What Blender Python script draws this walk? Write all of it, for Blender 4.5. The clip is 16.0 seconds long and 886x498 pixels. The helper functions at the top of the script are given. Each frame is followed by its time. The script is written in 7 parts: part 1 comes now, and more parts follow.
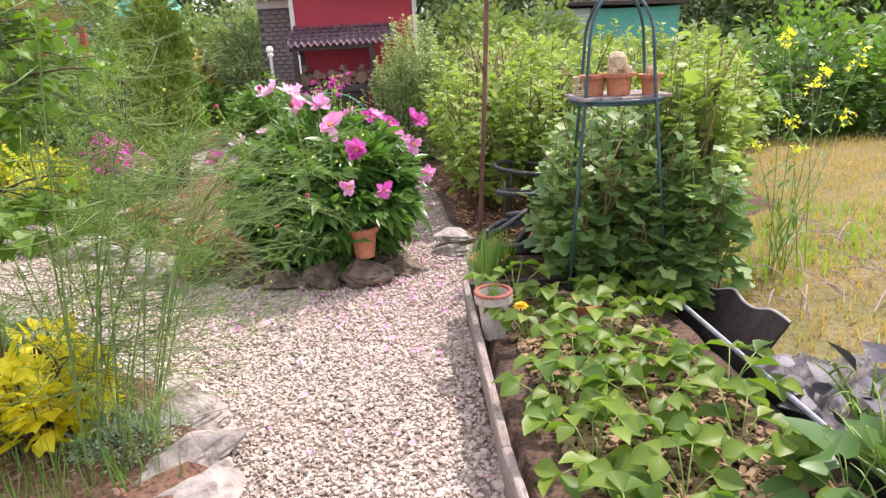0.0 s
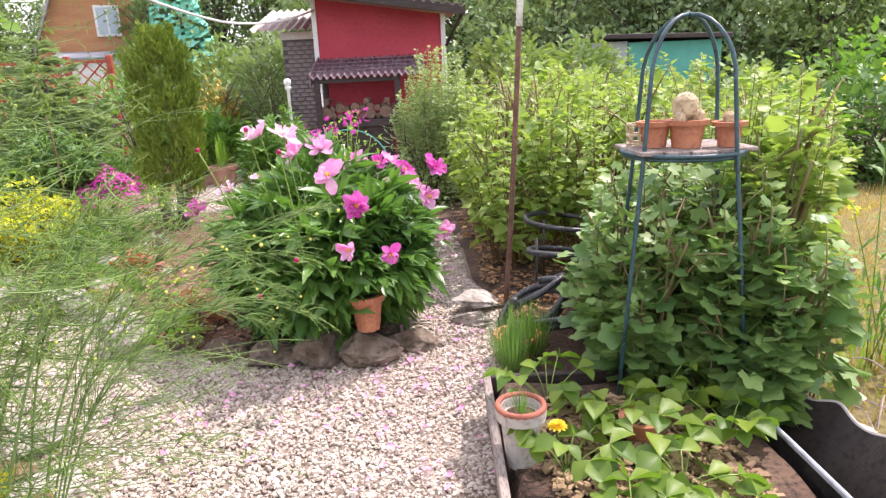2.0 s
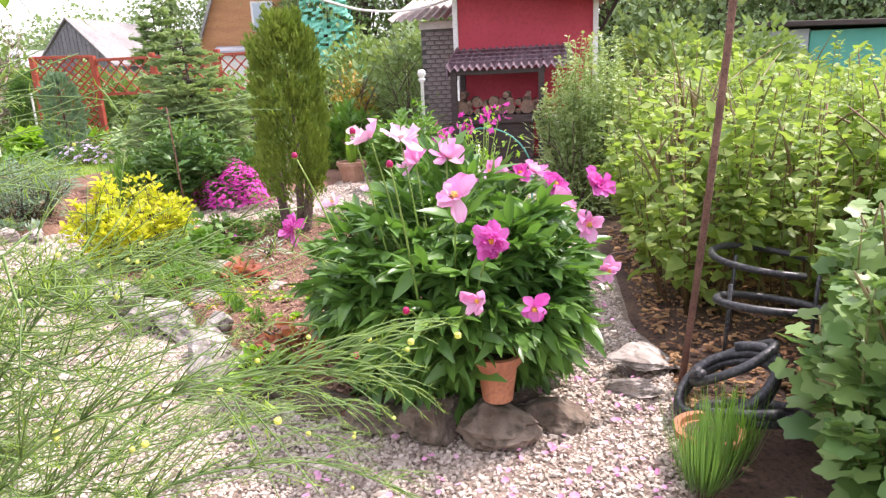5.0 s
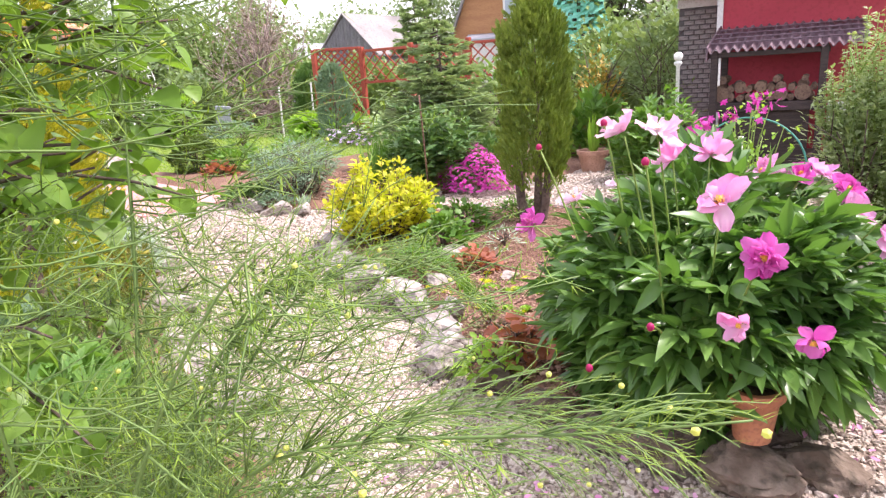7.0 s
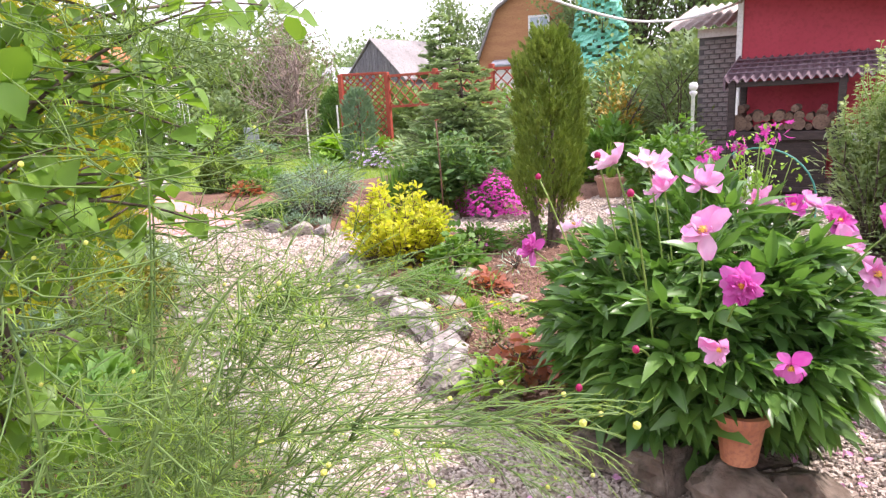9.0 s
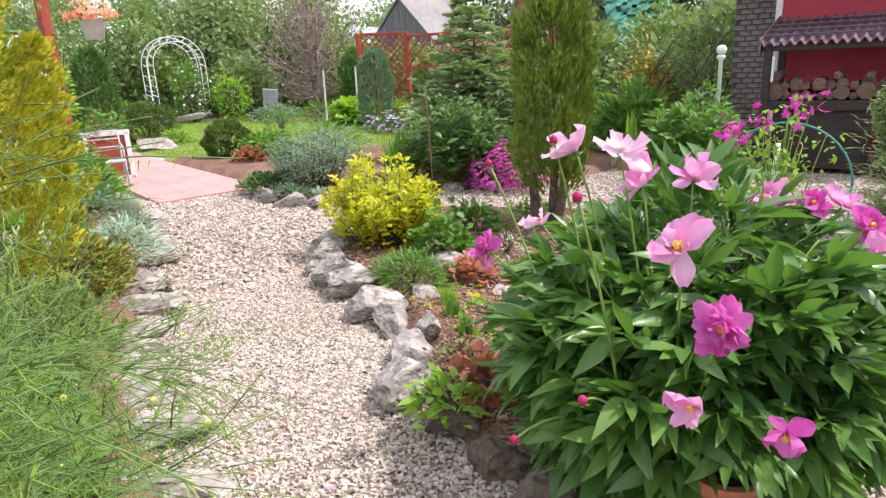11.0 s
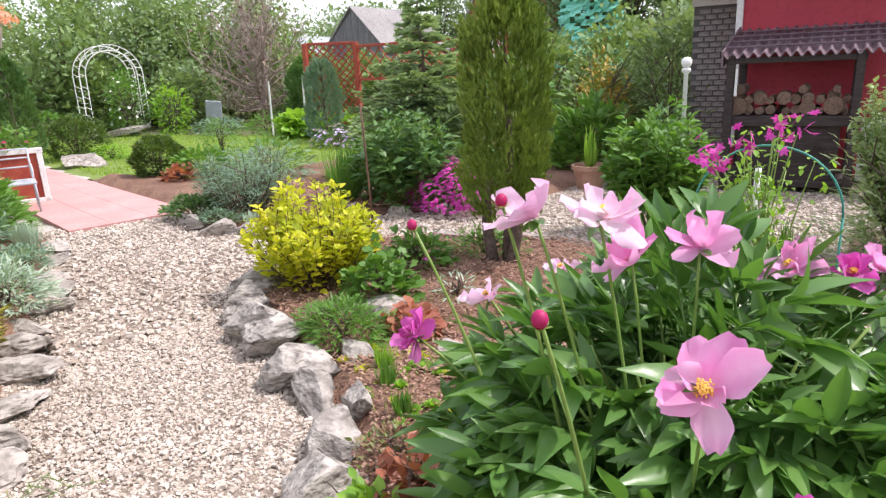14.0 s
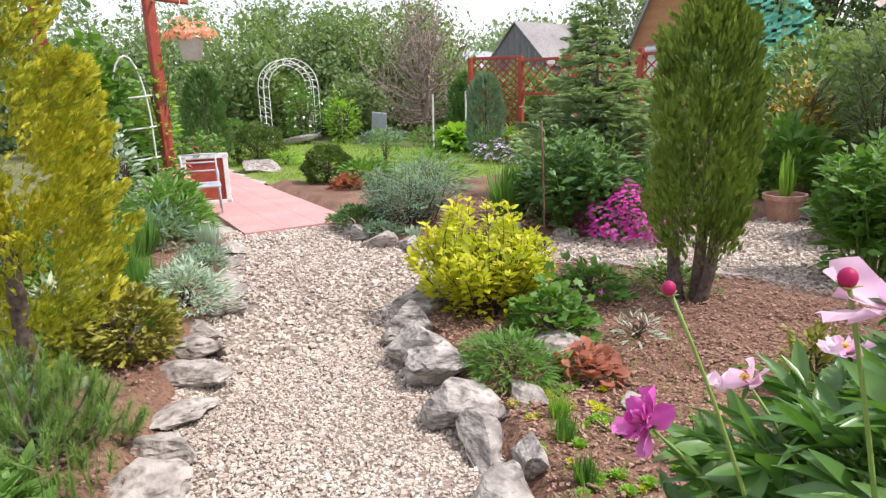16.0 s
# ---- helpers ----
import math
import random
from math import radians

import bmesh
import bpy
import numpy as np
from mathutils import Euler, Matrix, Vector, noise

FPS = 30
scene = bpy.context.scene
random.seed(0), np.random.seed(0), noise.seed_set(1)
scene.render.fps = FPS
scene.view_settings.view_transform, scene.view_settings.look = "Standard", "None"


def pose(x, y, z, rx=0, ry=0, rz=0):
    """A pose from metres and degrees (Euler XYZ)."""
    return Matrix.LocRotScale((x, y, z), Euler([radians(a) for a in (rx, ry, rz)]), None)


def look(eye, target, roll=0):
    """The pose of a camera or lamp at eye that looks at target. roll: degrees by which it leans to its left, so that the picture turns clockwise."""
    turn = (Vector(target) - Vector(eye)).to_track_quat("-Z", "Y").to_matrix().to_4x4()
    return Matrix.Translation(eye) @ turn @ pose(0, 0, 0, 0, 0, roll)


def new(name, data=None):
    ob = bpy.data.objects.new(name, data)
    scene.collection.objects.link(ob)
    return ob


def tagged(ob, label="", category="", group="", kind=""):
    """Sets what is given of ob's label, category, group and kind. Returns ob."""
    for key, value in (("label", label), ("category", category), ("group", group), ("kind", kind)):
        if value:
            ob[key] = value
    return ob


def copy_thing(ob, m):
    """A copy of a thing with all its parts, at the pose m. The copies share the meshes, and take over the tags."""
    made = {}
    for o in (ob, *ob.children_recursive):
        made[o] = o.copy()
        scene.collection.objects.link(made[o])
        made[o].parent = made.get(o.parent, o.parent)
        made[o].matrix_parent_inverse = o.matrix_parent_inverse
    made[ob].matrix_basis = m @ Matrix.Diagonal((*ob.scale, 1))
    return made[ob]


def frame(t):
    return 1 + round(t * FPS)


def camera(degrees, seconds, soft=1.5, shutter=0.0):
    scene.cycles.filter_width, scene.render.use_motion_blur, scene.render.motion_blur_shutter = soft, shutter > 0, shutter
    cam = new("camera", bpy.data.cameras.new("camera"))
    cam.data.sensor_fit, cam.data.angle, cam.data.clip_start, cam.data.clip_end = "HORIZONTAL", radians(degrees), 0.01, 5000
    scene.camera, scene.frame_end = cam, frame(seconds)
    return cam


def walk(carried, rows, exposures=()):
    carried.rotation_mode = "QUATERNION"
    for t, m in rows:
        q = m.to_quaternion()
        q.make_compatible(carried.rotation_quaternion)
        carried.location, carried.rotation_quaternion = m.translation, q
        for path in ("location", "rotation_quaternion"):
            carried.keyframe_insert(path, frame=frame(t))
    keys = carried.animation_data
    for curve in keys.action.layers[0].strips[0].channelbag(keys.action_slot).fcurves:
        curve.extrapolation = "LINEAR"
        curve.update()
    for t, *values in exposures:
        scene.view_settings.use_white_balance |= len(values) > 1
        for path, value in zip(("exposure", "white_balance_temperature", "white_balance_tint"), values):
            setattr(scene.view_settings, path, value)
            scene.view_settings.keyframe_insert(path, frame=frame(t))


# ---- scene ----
cam = camera(68.6, 16.0, soft=1.35)
PATH = [
    (0, (-0.448, 1.103, 1.351), (-0.276, 2.997, 0.734), -3.3),
    (0.5, (-0.388, 1.277, 1.367), (-0.262, 3.185, 0.783), -3.6),
    (1, (-0.355, 1.398, 1.361), (-0.273, 3.311, 0.784), -3.6),
    (1.5, (-0.342, 1.579, 1.359), (-0.259, 3.498, 0.802), -3.2),
    (2, (-0.331, 1.75, 1.36), (-0.241, 3.678, 0.834), -2.8),
    (2.5, (-0.326, 1.882, 1.355), (-0.307, 3.821, 0.867), -3.3),
    (3, (-0.313, 2.058, 1.363), (-0.401, 4.007, 0.923), -3.3),
    (5.5, (-0.438, 2.644, 1.326), (-0.897, 4.511, 0.775), -2.8),
    (6, (-0.464, 2.702, 1.327), (-1.162, 4.491, 0.769), -3.7),
    (6.5, (-0.483, 2.737, 1.322), (-1.35, 4.453, 0.773), -4.2),
    (7, (-0.48, 2.707, 1.338), (-1.445, 4.378, 0.811), -3.8),
    (7.5, (-0.45, 2.686, 1.346), (-1.466, 4.338, 0.856), -3.8),
    (8, (-0.409, 2.635, 1.357), (-1.438, 4.289, 0.902), -3.3),
    (8.5, (-0.376, 2.602, 1.368), (-1.4, 4.261, 0.923), -3.3),
    (11, (-0.33, 3.206, 1.362), (-1.433, 4.778, 0.802), -2.8),
    (11.5, (-0.386, 3.329, 1.38), (-1.39, 4.973, 0.841), -1.8),
    (12, (-0.442, 3.41, 1.385), (-1.357, 5.105, 0.847), -1.8),
    (12.5, (-0.491, 3.496, 1.383), (-1.354, 5.216, 0.838), -2.2),
    (13, (-0.527, 3.585, 1.381), (-1.372, 5.314, 0.836), -2.8),
    (13.5, (-0.543, 3.686, 1.379), (-1.433, 5.394, 0.841), -3.0),
    (14, (-0.574, 3.767, 1.372), (-1.573, 5.414, 0.835), -2.6),
    (14.5, (-0.626, 3.802, 1.359), (-1.737, 5.377, 0.825), -2.0),
    (15, (-0.709, 3.843, 1.363), (-1.925, 5.345, 0.848), -1.7),
    (15.5, (-0.811, 3.879, 1.362), (-2.11, 5.318, 0.869), -1.8),
    (16, (-0.885, 3.923, 1.374), (-2.242, 5.312, 0.895), -1.9),
]
walk(cam, [(t, look(eye, target, roll)) for t, eye, target, roll in PATH],
     [(0, 0.90, 6700, 25), (2, 1.12, 6650, 24), (3, 1.18, 6650, 24), (8.5, 1.08, 6600, 28), (11, 0.68, 6500, 19), (14.5, 0.62, 6450, 18), (16, 0.50, 6500, 17)])

# ---------------------------------------------------------------- light
SUN_DIR = Vector((0.50, 0.34, 0.92)).normalized()   # towards the sun
world = bpy.data.worlds.new("sky")
scene.world = world
world.use_nodes = True
wn = world.node_tree
sky = wn.nodes.new("ShaderNodeTexSky")
sky.sky_type = "NISHITA"
sky.sun_disc = False
sky.sun_elevation = math.asin(SUN_DIR.z)
sky.sun_rotation = math.atan2(SUN_DIR.x, SUN_DIR.y)
sky.dust_density = 2.0
sky.air_density = 1.0
sky.ozone_density = 1.0
haze = wn.nodes.new("ShaderNodeMix")          # thin bright cloud all over the sky
haze.data_type = "RGBA"
haze.inputs["Factor"].default_value = 0.50
haze.inputs["B"].default_value = (8.4, 8.5, 8.8, 1)
wn.links.new(sky.outputs[0], haze.inputs["A"])
wn.links.new(haze.outputs["Result"], wn.nodes["Background"].inputs[0])
wn.nodes["Background"].inputs[1].default_value = 0.15
sun_data = bpy.data.lights.new("sun", "SUN")
sun_data.energy, sun_data.angle, sun_data.color = 2.8, radians(1.8), (1.0, 0.965, 0.91)
new("sun", sun_data).matrix_world = look(SUN_DIR * 50, (0, 0, 0))

# ---------------------------------------------------------------- materials
def ramp_mix(nt, fac, a, b):
    m = nt.nodes.new("ShaderNodeMix")
    m.data_type = "RGBA"
    if fac is not None:
        nt.links.new(fac, m.inputs["Factor"])
    for sock, v in ((m.inputs["A"], a), (m.inputs["B"], b)):
        if isinstance(v, tuple):
            sock.default_value = (*v, 1)
        else:
            nt.links.new(v, sock)
    return m


def mat(name, a, b, c=None, scale=6.0, fine=60.0, rough=0.7, bump=0.3, depth=0.01, metal=0.0, island=0.0, leafy=0.0,
        stretch=(1, 1, 1), spec=0.5, warmth=0.7):
    """Two-scale procedural surface: a and b mix in broad patches, c comes in with fine grain; island varies each loose piece."""
    m = bpy.data.materials.new(name)
    m.use_nodes = True
    nt = m.node_tree
    bsdf = nt.nodes["Principled BSDF"]
    tc = nt.nodes.new("ShaderNodeTexCoord")
    mp = nt.nodes.new("ShaderNodeMapping")
    mp.inputs["Scale"].default_value = stretch
    nt.links.new(tc.outputs["Object"], mp.inputs[0])
    n1, n2 = nt.nodes.new("ShaderNodeTexNoise"), nt.nodes.new("ShaderNodeTexNoise")
    n1.inputs["Scale"].default_value, n1.inputs["Detail"].default_value = scale, 5
    n2.inputs["Scale"].default_value, n2.inputs["Detail"].default_value = fine, 4
    for n in (n1, n2):
        nt.links.new(mp.outputs[0], n.inputs["Vector"])
    r1 = nt.nodes.new("ShaderNodeMapRange")
    r1.inputs["From Min"].default_value, r1.inputs["From Max"].default_value = 0.36, 0.64
    nt.links.new(n1.outputs["Fac"], r1.inputs["Value"])
    fac = r1.outputs[0]
    if island:
        g = nt.nodes.new("ShaderNodeNewGeometry")
        mm = nt.nodes.new("ShaderNodeMix")
        mm.inputs["Factor"].default_value = island
        nt.links.new(fac, mm.inputs["A"])
        nt.links.new(g.outputs["Random Per Island"], mm.inputs["B"])
        fac = mm.outputs["Result"]
    col = ramp_mix(nt, fac, a, b)
    if c is not None:
        r2 = nt.nodes.new("ShaderNodeMapRange")
        r2.inputs["From Min"].default_value, r2.inputs["From Max"].default_value = 0.48, 0.72
        nt.links.new(n2.outputs["Fac"], r2.inputs["Value"])
        col = ramp_mix(nt, r2.outputs[0], col.outputs["Result"], c)
    nt.links.new(col.outputs["Result"], bsdf.inputs["Base Color"])
    bsdf.inputs["Roughness"].default_value = rough
    bsdf.inputs["Metallic"].default_value = metal
    bsdf.inputs["Specular IOR Level"].default_value = spec
    if bump:
        bp = nt.nodes.new("ShaderNodeBump")
        bp.inputs["Strength"].default_value, bp.inputs["Distance"].default_value = bump, depth
        nt.links.new(n2.outputs["Fac"], bp.inputs["Height"])
        nt.links.new(bp.outputs[0], bsdf.inputs["Normal"])
    if leafy:
        tr = nt.nodes.new("ShaderNodeBsdfTranslucent")
        warm = ramp_mix(nt, None, col.outputs["Result"], (min(1, a[0] * 2.2 + .02), min(1, a[1] * 1.9 + .04), a[2] * 0.6))
        warm.inputs["Factor"].default_value = warmth
        nt.links.new(warm.outputs["Result"], tr.inputs["Color"])
        mx = nt.nodes.new("ShaderNodeMixShader")
        mx.inputs[0].default_value = leafy
        nt.links.new(bsdf.outputs[0], mx.inputs[1])
        nt.links.new(tr.outputs[0], mx.inputs[2])
        nt.links.new(mx.outputs[0], nt.nodes["Material Output"].inputs["Surface"])
    return m


def leafmat(name, a, b, rough=0.45, leafy=0.35, scale=3.0, island=0.6, spec=0.4, gain=1.5, warmth=0.7):
    a, b = (tuple(min(0.95, v * gain) for v in q) for q in (a, b))
    return mat(name, a, b, scale=scale, fine=120, rough=rough, bump=0.15, depth=0.002, island=island, leafy=leafy, spec=spec, warmth=warmth)


M_STONE = mat("gravel_stone", (0.29, 0.225, 0.175), (0.71, 0.64, 0.56), (0.52, 0.43, 0.345), scale=0.7, fine=60, rough=0.85, island=0.80, bump=0.3, depth=0.003)
M_GRAVEL = mat("gravel_bed", (0.22, 0.17, 0.13), (0.32, 0.26, 0.21), (0.09, 0.07, 0.055), scale=1.2, fine=42, rough=0.95, bump=0.9, depth=0.02)
M_SOIL = mat("mulch_soil", (0.18, 0.09, 0.058), (0.27, 0.155, 0.10), (0.06, 0.035, 0.025), scale=3, fine=55, rough=0.95, bump=0.8, depth=0.02)
M_DARKSOIL = mat("dark_soil", (0.07, 0.040, 0.028), (0.14, 0.085, 0.055), (0.03, 0.02, 0.015), scale=4, fine=50, rough=0.95, bump=0.8, depth=0.02)
M_CHIP = mat("bark_chip", (0.23, 0.11, 0.075), (0.47, 0.31, 0.225), (0.15, 0.08, 0.055), scale=2, fine=80, rough=0.9, island=0.7, bump=0.3)
M_FIELD = mat("rough_ground", (0.10, 0.12, 0.04), (0.20, 0.19, 0.08), (0.05, 0.06, 0.02), scale=0.8, fine=14, rough=0.95, bump=0.6, depth=0.03)
M_LAWN = mat("lawn_sheet", (0.145, 0.215, 0.04), (0.20, 0.27, 0.055), (0.10, 0.155, 0.03), scale=0.9, fine=40, rough=0.9, bump=0.6, depth=0.02)
M_BLADE = leafmat("lawn_blade", (0.145, 0.23, 0.036), (0.21, 0.30, 0.058), rough=0.6)
M_DRYBLADE = leafmat("dry_blade", (0.30, 0.23, 0.10), (0.15, 0.16, 0.040), rough=0.7)
M_ROCK = mat("limestone", (0.23, 0.205, 0.18), (0.52, 0.48, 0.43), (0.085, 0.07, 0.06), scale=9, fine=17, rough=0.9, bump=1.0, depth=0.03, stretch=(1, 1, 1.9))
# brown stone, darkened in colour for the shade of the peony's overhanging leaves
M_ROCKSHADE = mat("shaded_brown_stone", (0.12, 0.085, 0.06), (0.25, 0.20, 0.155), (0.055, 0.045, 0.03), scale=9, fine=20, rough=0.95, bump=1.0, depth=0.025)
M_ROCKPALE = mat("pale_rock", (0.30, 0.265, 0.23), (0.50, 0.455, 0.405), (0.13, 0.11, 0.09), scale=8, fine=22, rough=0.9, bump=0.9, depth=0.02)
M_PAVE = mat("pink_slab", (0.53, 0.275, 0.255), (0.60, 0.33, 0.31), (0.47, 0.235, 0.22), scale=2.2, fine=40, rough=0.85, bump=0.25, depth=0.004)
M_WOODGREY = mat("weathered_board", (0.24, 0.19, 0.16), (0.38, 0.33, 0.29), (0.13, 0.10, 0.09), scale=5, fine=30, rough=0.85, bump=0.5, stretch=(6, 1, 6))
M_WOODDARK = mat("dark_timber", (0.030, 0.020, 0.018), (0.065, 0.045, 0.04), (0.02, 0.014, 0.012), scale=6, fine=40, rough=0.7, bump=0.4, stretch=(1, 1, 8))
M_REDWALL = mat("red_paint", (0.46, 0.035, 0.060), (0.52, 0.050, 0.075), (0.40, 0.030, 0.050), scale=1.6, fine=26, rough=0.6, bump=0.12, depth=0.003)
M_REDWOOD = mat("red_stain", (0.33, 0.05, 0.028), (0.42, 0.085, 0.045), (0.22, 0.035, 0.02), scale=7, fine=60, rough=0.65, bump=0.25)
M_WHITE = mat("white_paint", (0.76, 0.75, 0.73), (0.84, 0.83, 0.81), (0.60, 0.58, 0.55), scale=5, fine=50, rough=0.5, bump=0.15, depth=0.003)
M_ROOFBROWN = mat("brown_roof_sheet", (0.13, 0.085, 0.10), (0.20, 0.14, 0.16), (0.09, 0.06, 0.07), scale=3, fine=40, rough=0.55, bump=0.2)
M_SLATE = mat("asbestos_slate", (0.42, 0.36, 0.33), (0.56, 0.49, 0.45), (0.28, 0.20, 0.17), scale=2.5, fine=30, rough=0.9, bump=0.4)
M_ROOFRED = mat("faded_red_slate", (0.44, 0.24, 0.19), (0.58, 0.38, 0.32), (0.32, 0.16, 0.13), scale=3, fine=30, rough=0.9, bump=0.3)
M_BRICK = mat("grey_brick", (0.17, 0.155, 0.145), (0.34, 0.32, 0.305), (0.11, 0.10, 0.095), scale=4, fine=50, rough=0.9, island=0.5, bump=0.5)
M_MORTAR = mat("mortar", (0.10, 0.10, 0.10), (0.16, 0.15, 0.15), scale=6, rough=0.95)
M_TERRA = mat("terracotta", (0.42, 0.15, 0.075), (0.54, 0.23, 0.12), (0.34, 0.13, 0.08), scale=6, fine=70, rough=0.8, bump=0.2, depth=0.003)
M_TANPOT = mat("tan_ceramic", (0.40, 0.22, 0.15), (0.52, 0.32, 0.23), (0.30, 0.16, 0.11), scale=6, fine=60, rough=0.5, bump=0.15)
M_CONCRETE = mat("concrete", (0.42, 0.38, 0.34), (0.55, 0.51, 0.46), (0.30, 0.26, 0.23), scale=5, fine=60, rough=0.9, bump=0.5)
M_STEELGREEN = mat("dark_green_steel", (0.020, 0.060, 0.075), (0.04, 0.10, 0.12), (0.015, 0.03, 0.035), scale=9, fine=90, rough=0.42, bump=0.1)
M_RUST = mat("rusty_steel", (0.13, 0.060, 0.040), (0.21, 0.11, 0.075), (0.07, 0.035, 0.03), scale=12, fine=120, rough=0.8, bump=0.4)
M_BLACKHOSE = mat("black_rubber", (0.020, 0.021, 0.024), (0.045, 0.047, 0.052), (0.10, 0.10, 0.10), scale=6, fine=70, rough=0.42, bump=0.1)
M_FILM = mat("black_film", (0.012, 0.011, 0.012), (0.028, 0.026, 0.028), (0.05, 0.045, 0.045), scale=5, fine=18, rough=0.55, bump=0.5, depth=0.02)
M_BITUMEN = mat("bitumen_sheet", (0.028, 0.021, 0.018), (0.048, 0.037, 0.031), (0.018, 0.014, 0.012), scale=5, fine=50, rough=0.8, bump=0.3)
M_SHEETEDGE = mat("frayed_pale_edge", (0.50, 0.46, 0.42), (0.62, 0.58, 0.53), scale=9, fine=60, rough=0.85)
M_LOGEND = mat("log_end", (0.10, 0.06, 0.045), (0.27, 0.18, 0.125), (0.07, 0.04, 0.03), scale=14, fine=50, rough=0.9, island=0.6, bump=0.3)
M_BARK = mat("bark", (0.095, 0.065, 0.05), (0.17, 0.125, 0.10), (0.05, 0.035, 0.03), scale=9, fine=45, rough=0.95, bump=0.8, depth=0.01)
M_TWIG = mat("grey_twig", (0.34, 0.26, 0.225), (0.46, 0.37, 0.33), (0.22, 0.16, 0.14), scale=9, rough=0.9)
M_STEM = leafmat("green_stem", (0.13, 0.21, 0.05), (0.20, 0.28, 0.07), leafy=0.15)
M_REDSTEM = mat("red_stem", (0.20, 0.10, 0.05), (0.16, 0.18, 0.06), scale=6, rough=0.6)
M_PEONYLEAF = leafmat("peony_leaf", (0.038, 0.105, 0.026), (0.118, 0.225, 0.050), rough=0.33, leafy=0.34, spec=0.55)
M_PETAL = leafmat("pink_petal", (0.87, 0.30, 0.62), (0.95, 0.62, 0.84), gain=1, warmth=0, rough=0.55, leafy=0.45, scale=22, island=0.5)
M_PETALPALE = leafmat("pale_pink_petal", (0.91, 0.52, 0.74), (0.95, 0.84, 0.91), gain=1, warmth=0, rough=0.55, leafy=0.45, scale=18, island=0.5)
M_PETALDEEP = leafmat("deep_pink_petal", (0.66, 0.06, 0.42), (0.82, 0.26, 0.64), gain=1, warmth=0, rough=0.5, leafy=0.42, scale=20, island=0.6)
M_PETALRED = leafmat("crimson_petal", (0.42, 0.012, 0.09), (0.56, 0.03, 0.16), gain=1, warmth=0, rough=0.5, leafy=0.3)
M_STAMEN = mat("yellow_stamen", (0.80, 0.46, 0.05), (0.90, 0.66, 0.14), scale=60, rough=0.7, island=0.6)
M_MAGENTA = leafmat("magenta_bloom", (0.62, 0.03, 0.36), (0.80, 0.14, 0.58), gain=1, warmth=0, rough=0.6, leafy=0.3, island=0.8)
M_FOLYELLOW = leafmat("golden_leaf", (0.22, 0.28, 0.022), (0.56, 0.49, 0.036), rough=0.5, leafy=0.42)
# golden sprays; dark green and bright yellow ends stand in for shadows and highlights
M_FOLTHUJA = leafmat("golden_thuja", (0.12, 0.19, 0.016), (0.78, 0.66, 0.048), gain=1.2, rough=0.6, leafy=0.3)
M_CYPRESS = leafmat("cypress_spray", (0.065, 0.115, 0.019), (0.21, 0.275, 0.04), rough=0.6, leafy=0.16)
M_SPRUCE = leafmat("spruce_needle", (0.16, 0.235, 0.12), (0.30, 0.385, 0.20), rough=0.6, leafy=0.2)
M_BLUEGREEN = leafmat("blue_green_leaf", (0.085, 0.15, 0.105), (0.16, 0.24, 0.16), rough=0.6, leafy=0.25)
M_SILVER = leafmat("silver_leaf", (0.19, 0.265, 0.20), (0.31, 0.38, 0.29), rough=0.8, leafy=0.15)
M_GREEN = leafmat("mid_green_leaf", (0.055, 0.135, 0.025), (0.12, 0.23, 0.045), rough=0.5, leafy=0.35)
M_DARKGREEN = leafmat("dark_green_leaf", (0.045, 0.105, 0.032), (0.100, 0.185, 0.050), rough=0.42, leafy=0.25)
M_BRIGHT = leafmat("bright_green_leaf", (0.11, 0.23, 0.028), (0.22, 0.35, 0.05), rough=0.5, leafy=0.4)
M_RASP = leafmat("raspberry_leaf", (0.105, 0.18, 0.048), (0.29, 0.36, 0.092), rough=0.5, leafy=0.44, warmth=.6, island=.8)
M_RASPDARK = leafmat("currant_leaf", (0.060, 0.130, 0.042), (0.185, 0.275, 0.082), rough=0.42, leafy=0.34, warmth=.5, island=.75)
M_VINE = leafmat("vine_leaf", (0.07, 0.15, 0.022), (0.15, 0.265, 0.04), rough=0.42, leafy=0.42)
M_STRAW = leafmat("strawberry_leaf", (0.040, 0.100, 0.016), (0.185, 0.255, 0.032), rough=0.45, leafy=0.42)
M_ASPAR = leafmat("asparagus_fern", (0.095, 0.175, 0.024), (0.20, 0.29, 0.042), rough=0.6, leafy=0.35)
M_ASPSTEM = leafmat("asparagus_stem", (0.075, 0.135, 0.040), (0.14, 0.215, 0.062), rough=0.5, leafy=0.1)
M_BUD = leafmat("pale_bud", (0.38, 0.42, 0.14), (0.52, 0.52, 0.12), rough=0.6, leafy=0.3)
M_FARLEAF = leafmat("far_leaf", (0.095, 0.155, 0.058), (0.18, 0.25, 0.097), rough=0.7, leafy=0.25)
M_FARDARK = leafmat("far_dark_leaf", (0.10, 0.155, 0.08), (0.19, 0.26, 0.13), rough=0.7, leafy=0.3)
M_FOREST = mat("far_forest", (0.085, 0.12, 0.085), (0.13, 0.17, 0.12), (0.055, 0.085, 0.06), scale=0.06, fine=0.5, rough=1.0, bump=0.8, depth=1.0)
M_HEUCHERA = leafmat("rust_leaf", (0.22, 0.075, 0.05), (0.32, 0.14, 0.085), rough=0.5, leafy=0.3)
M_ORANGE = leafmat("orange_bloom", (0.85, 0.32, 0.02), (0.90, 0.55, 0.03), rough=0.5, leafy=0.3)
M_YELLOWFLOWER = leafmat("yellow_bloom", (0.78, 0.68, 0.03), (0.88, 0.80, 0.08), rough=0.5, leafy=0.35)
M_PURPLE = leafmat("lilac_bloom", (0.36, 0.26, 0.50), (0.50, 0.40, 0.66), rough=0.6, leafy=0.3)
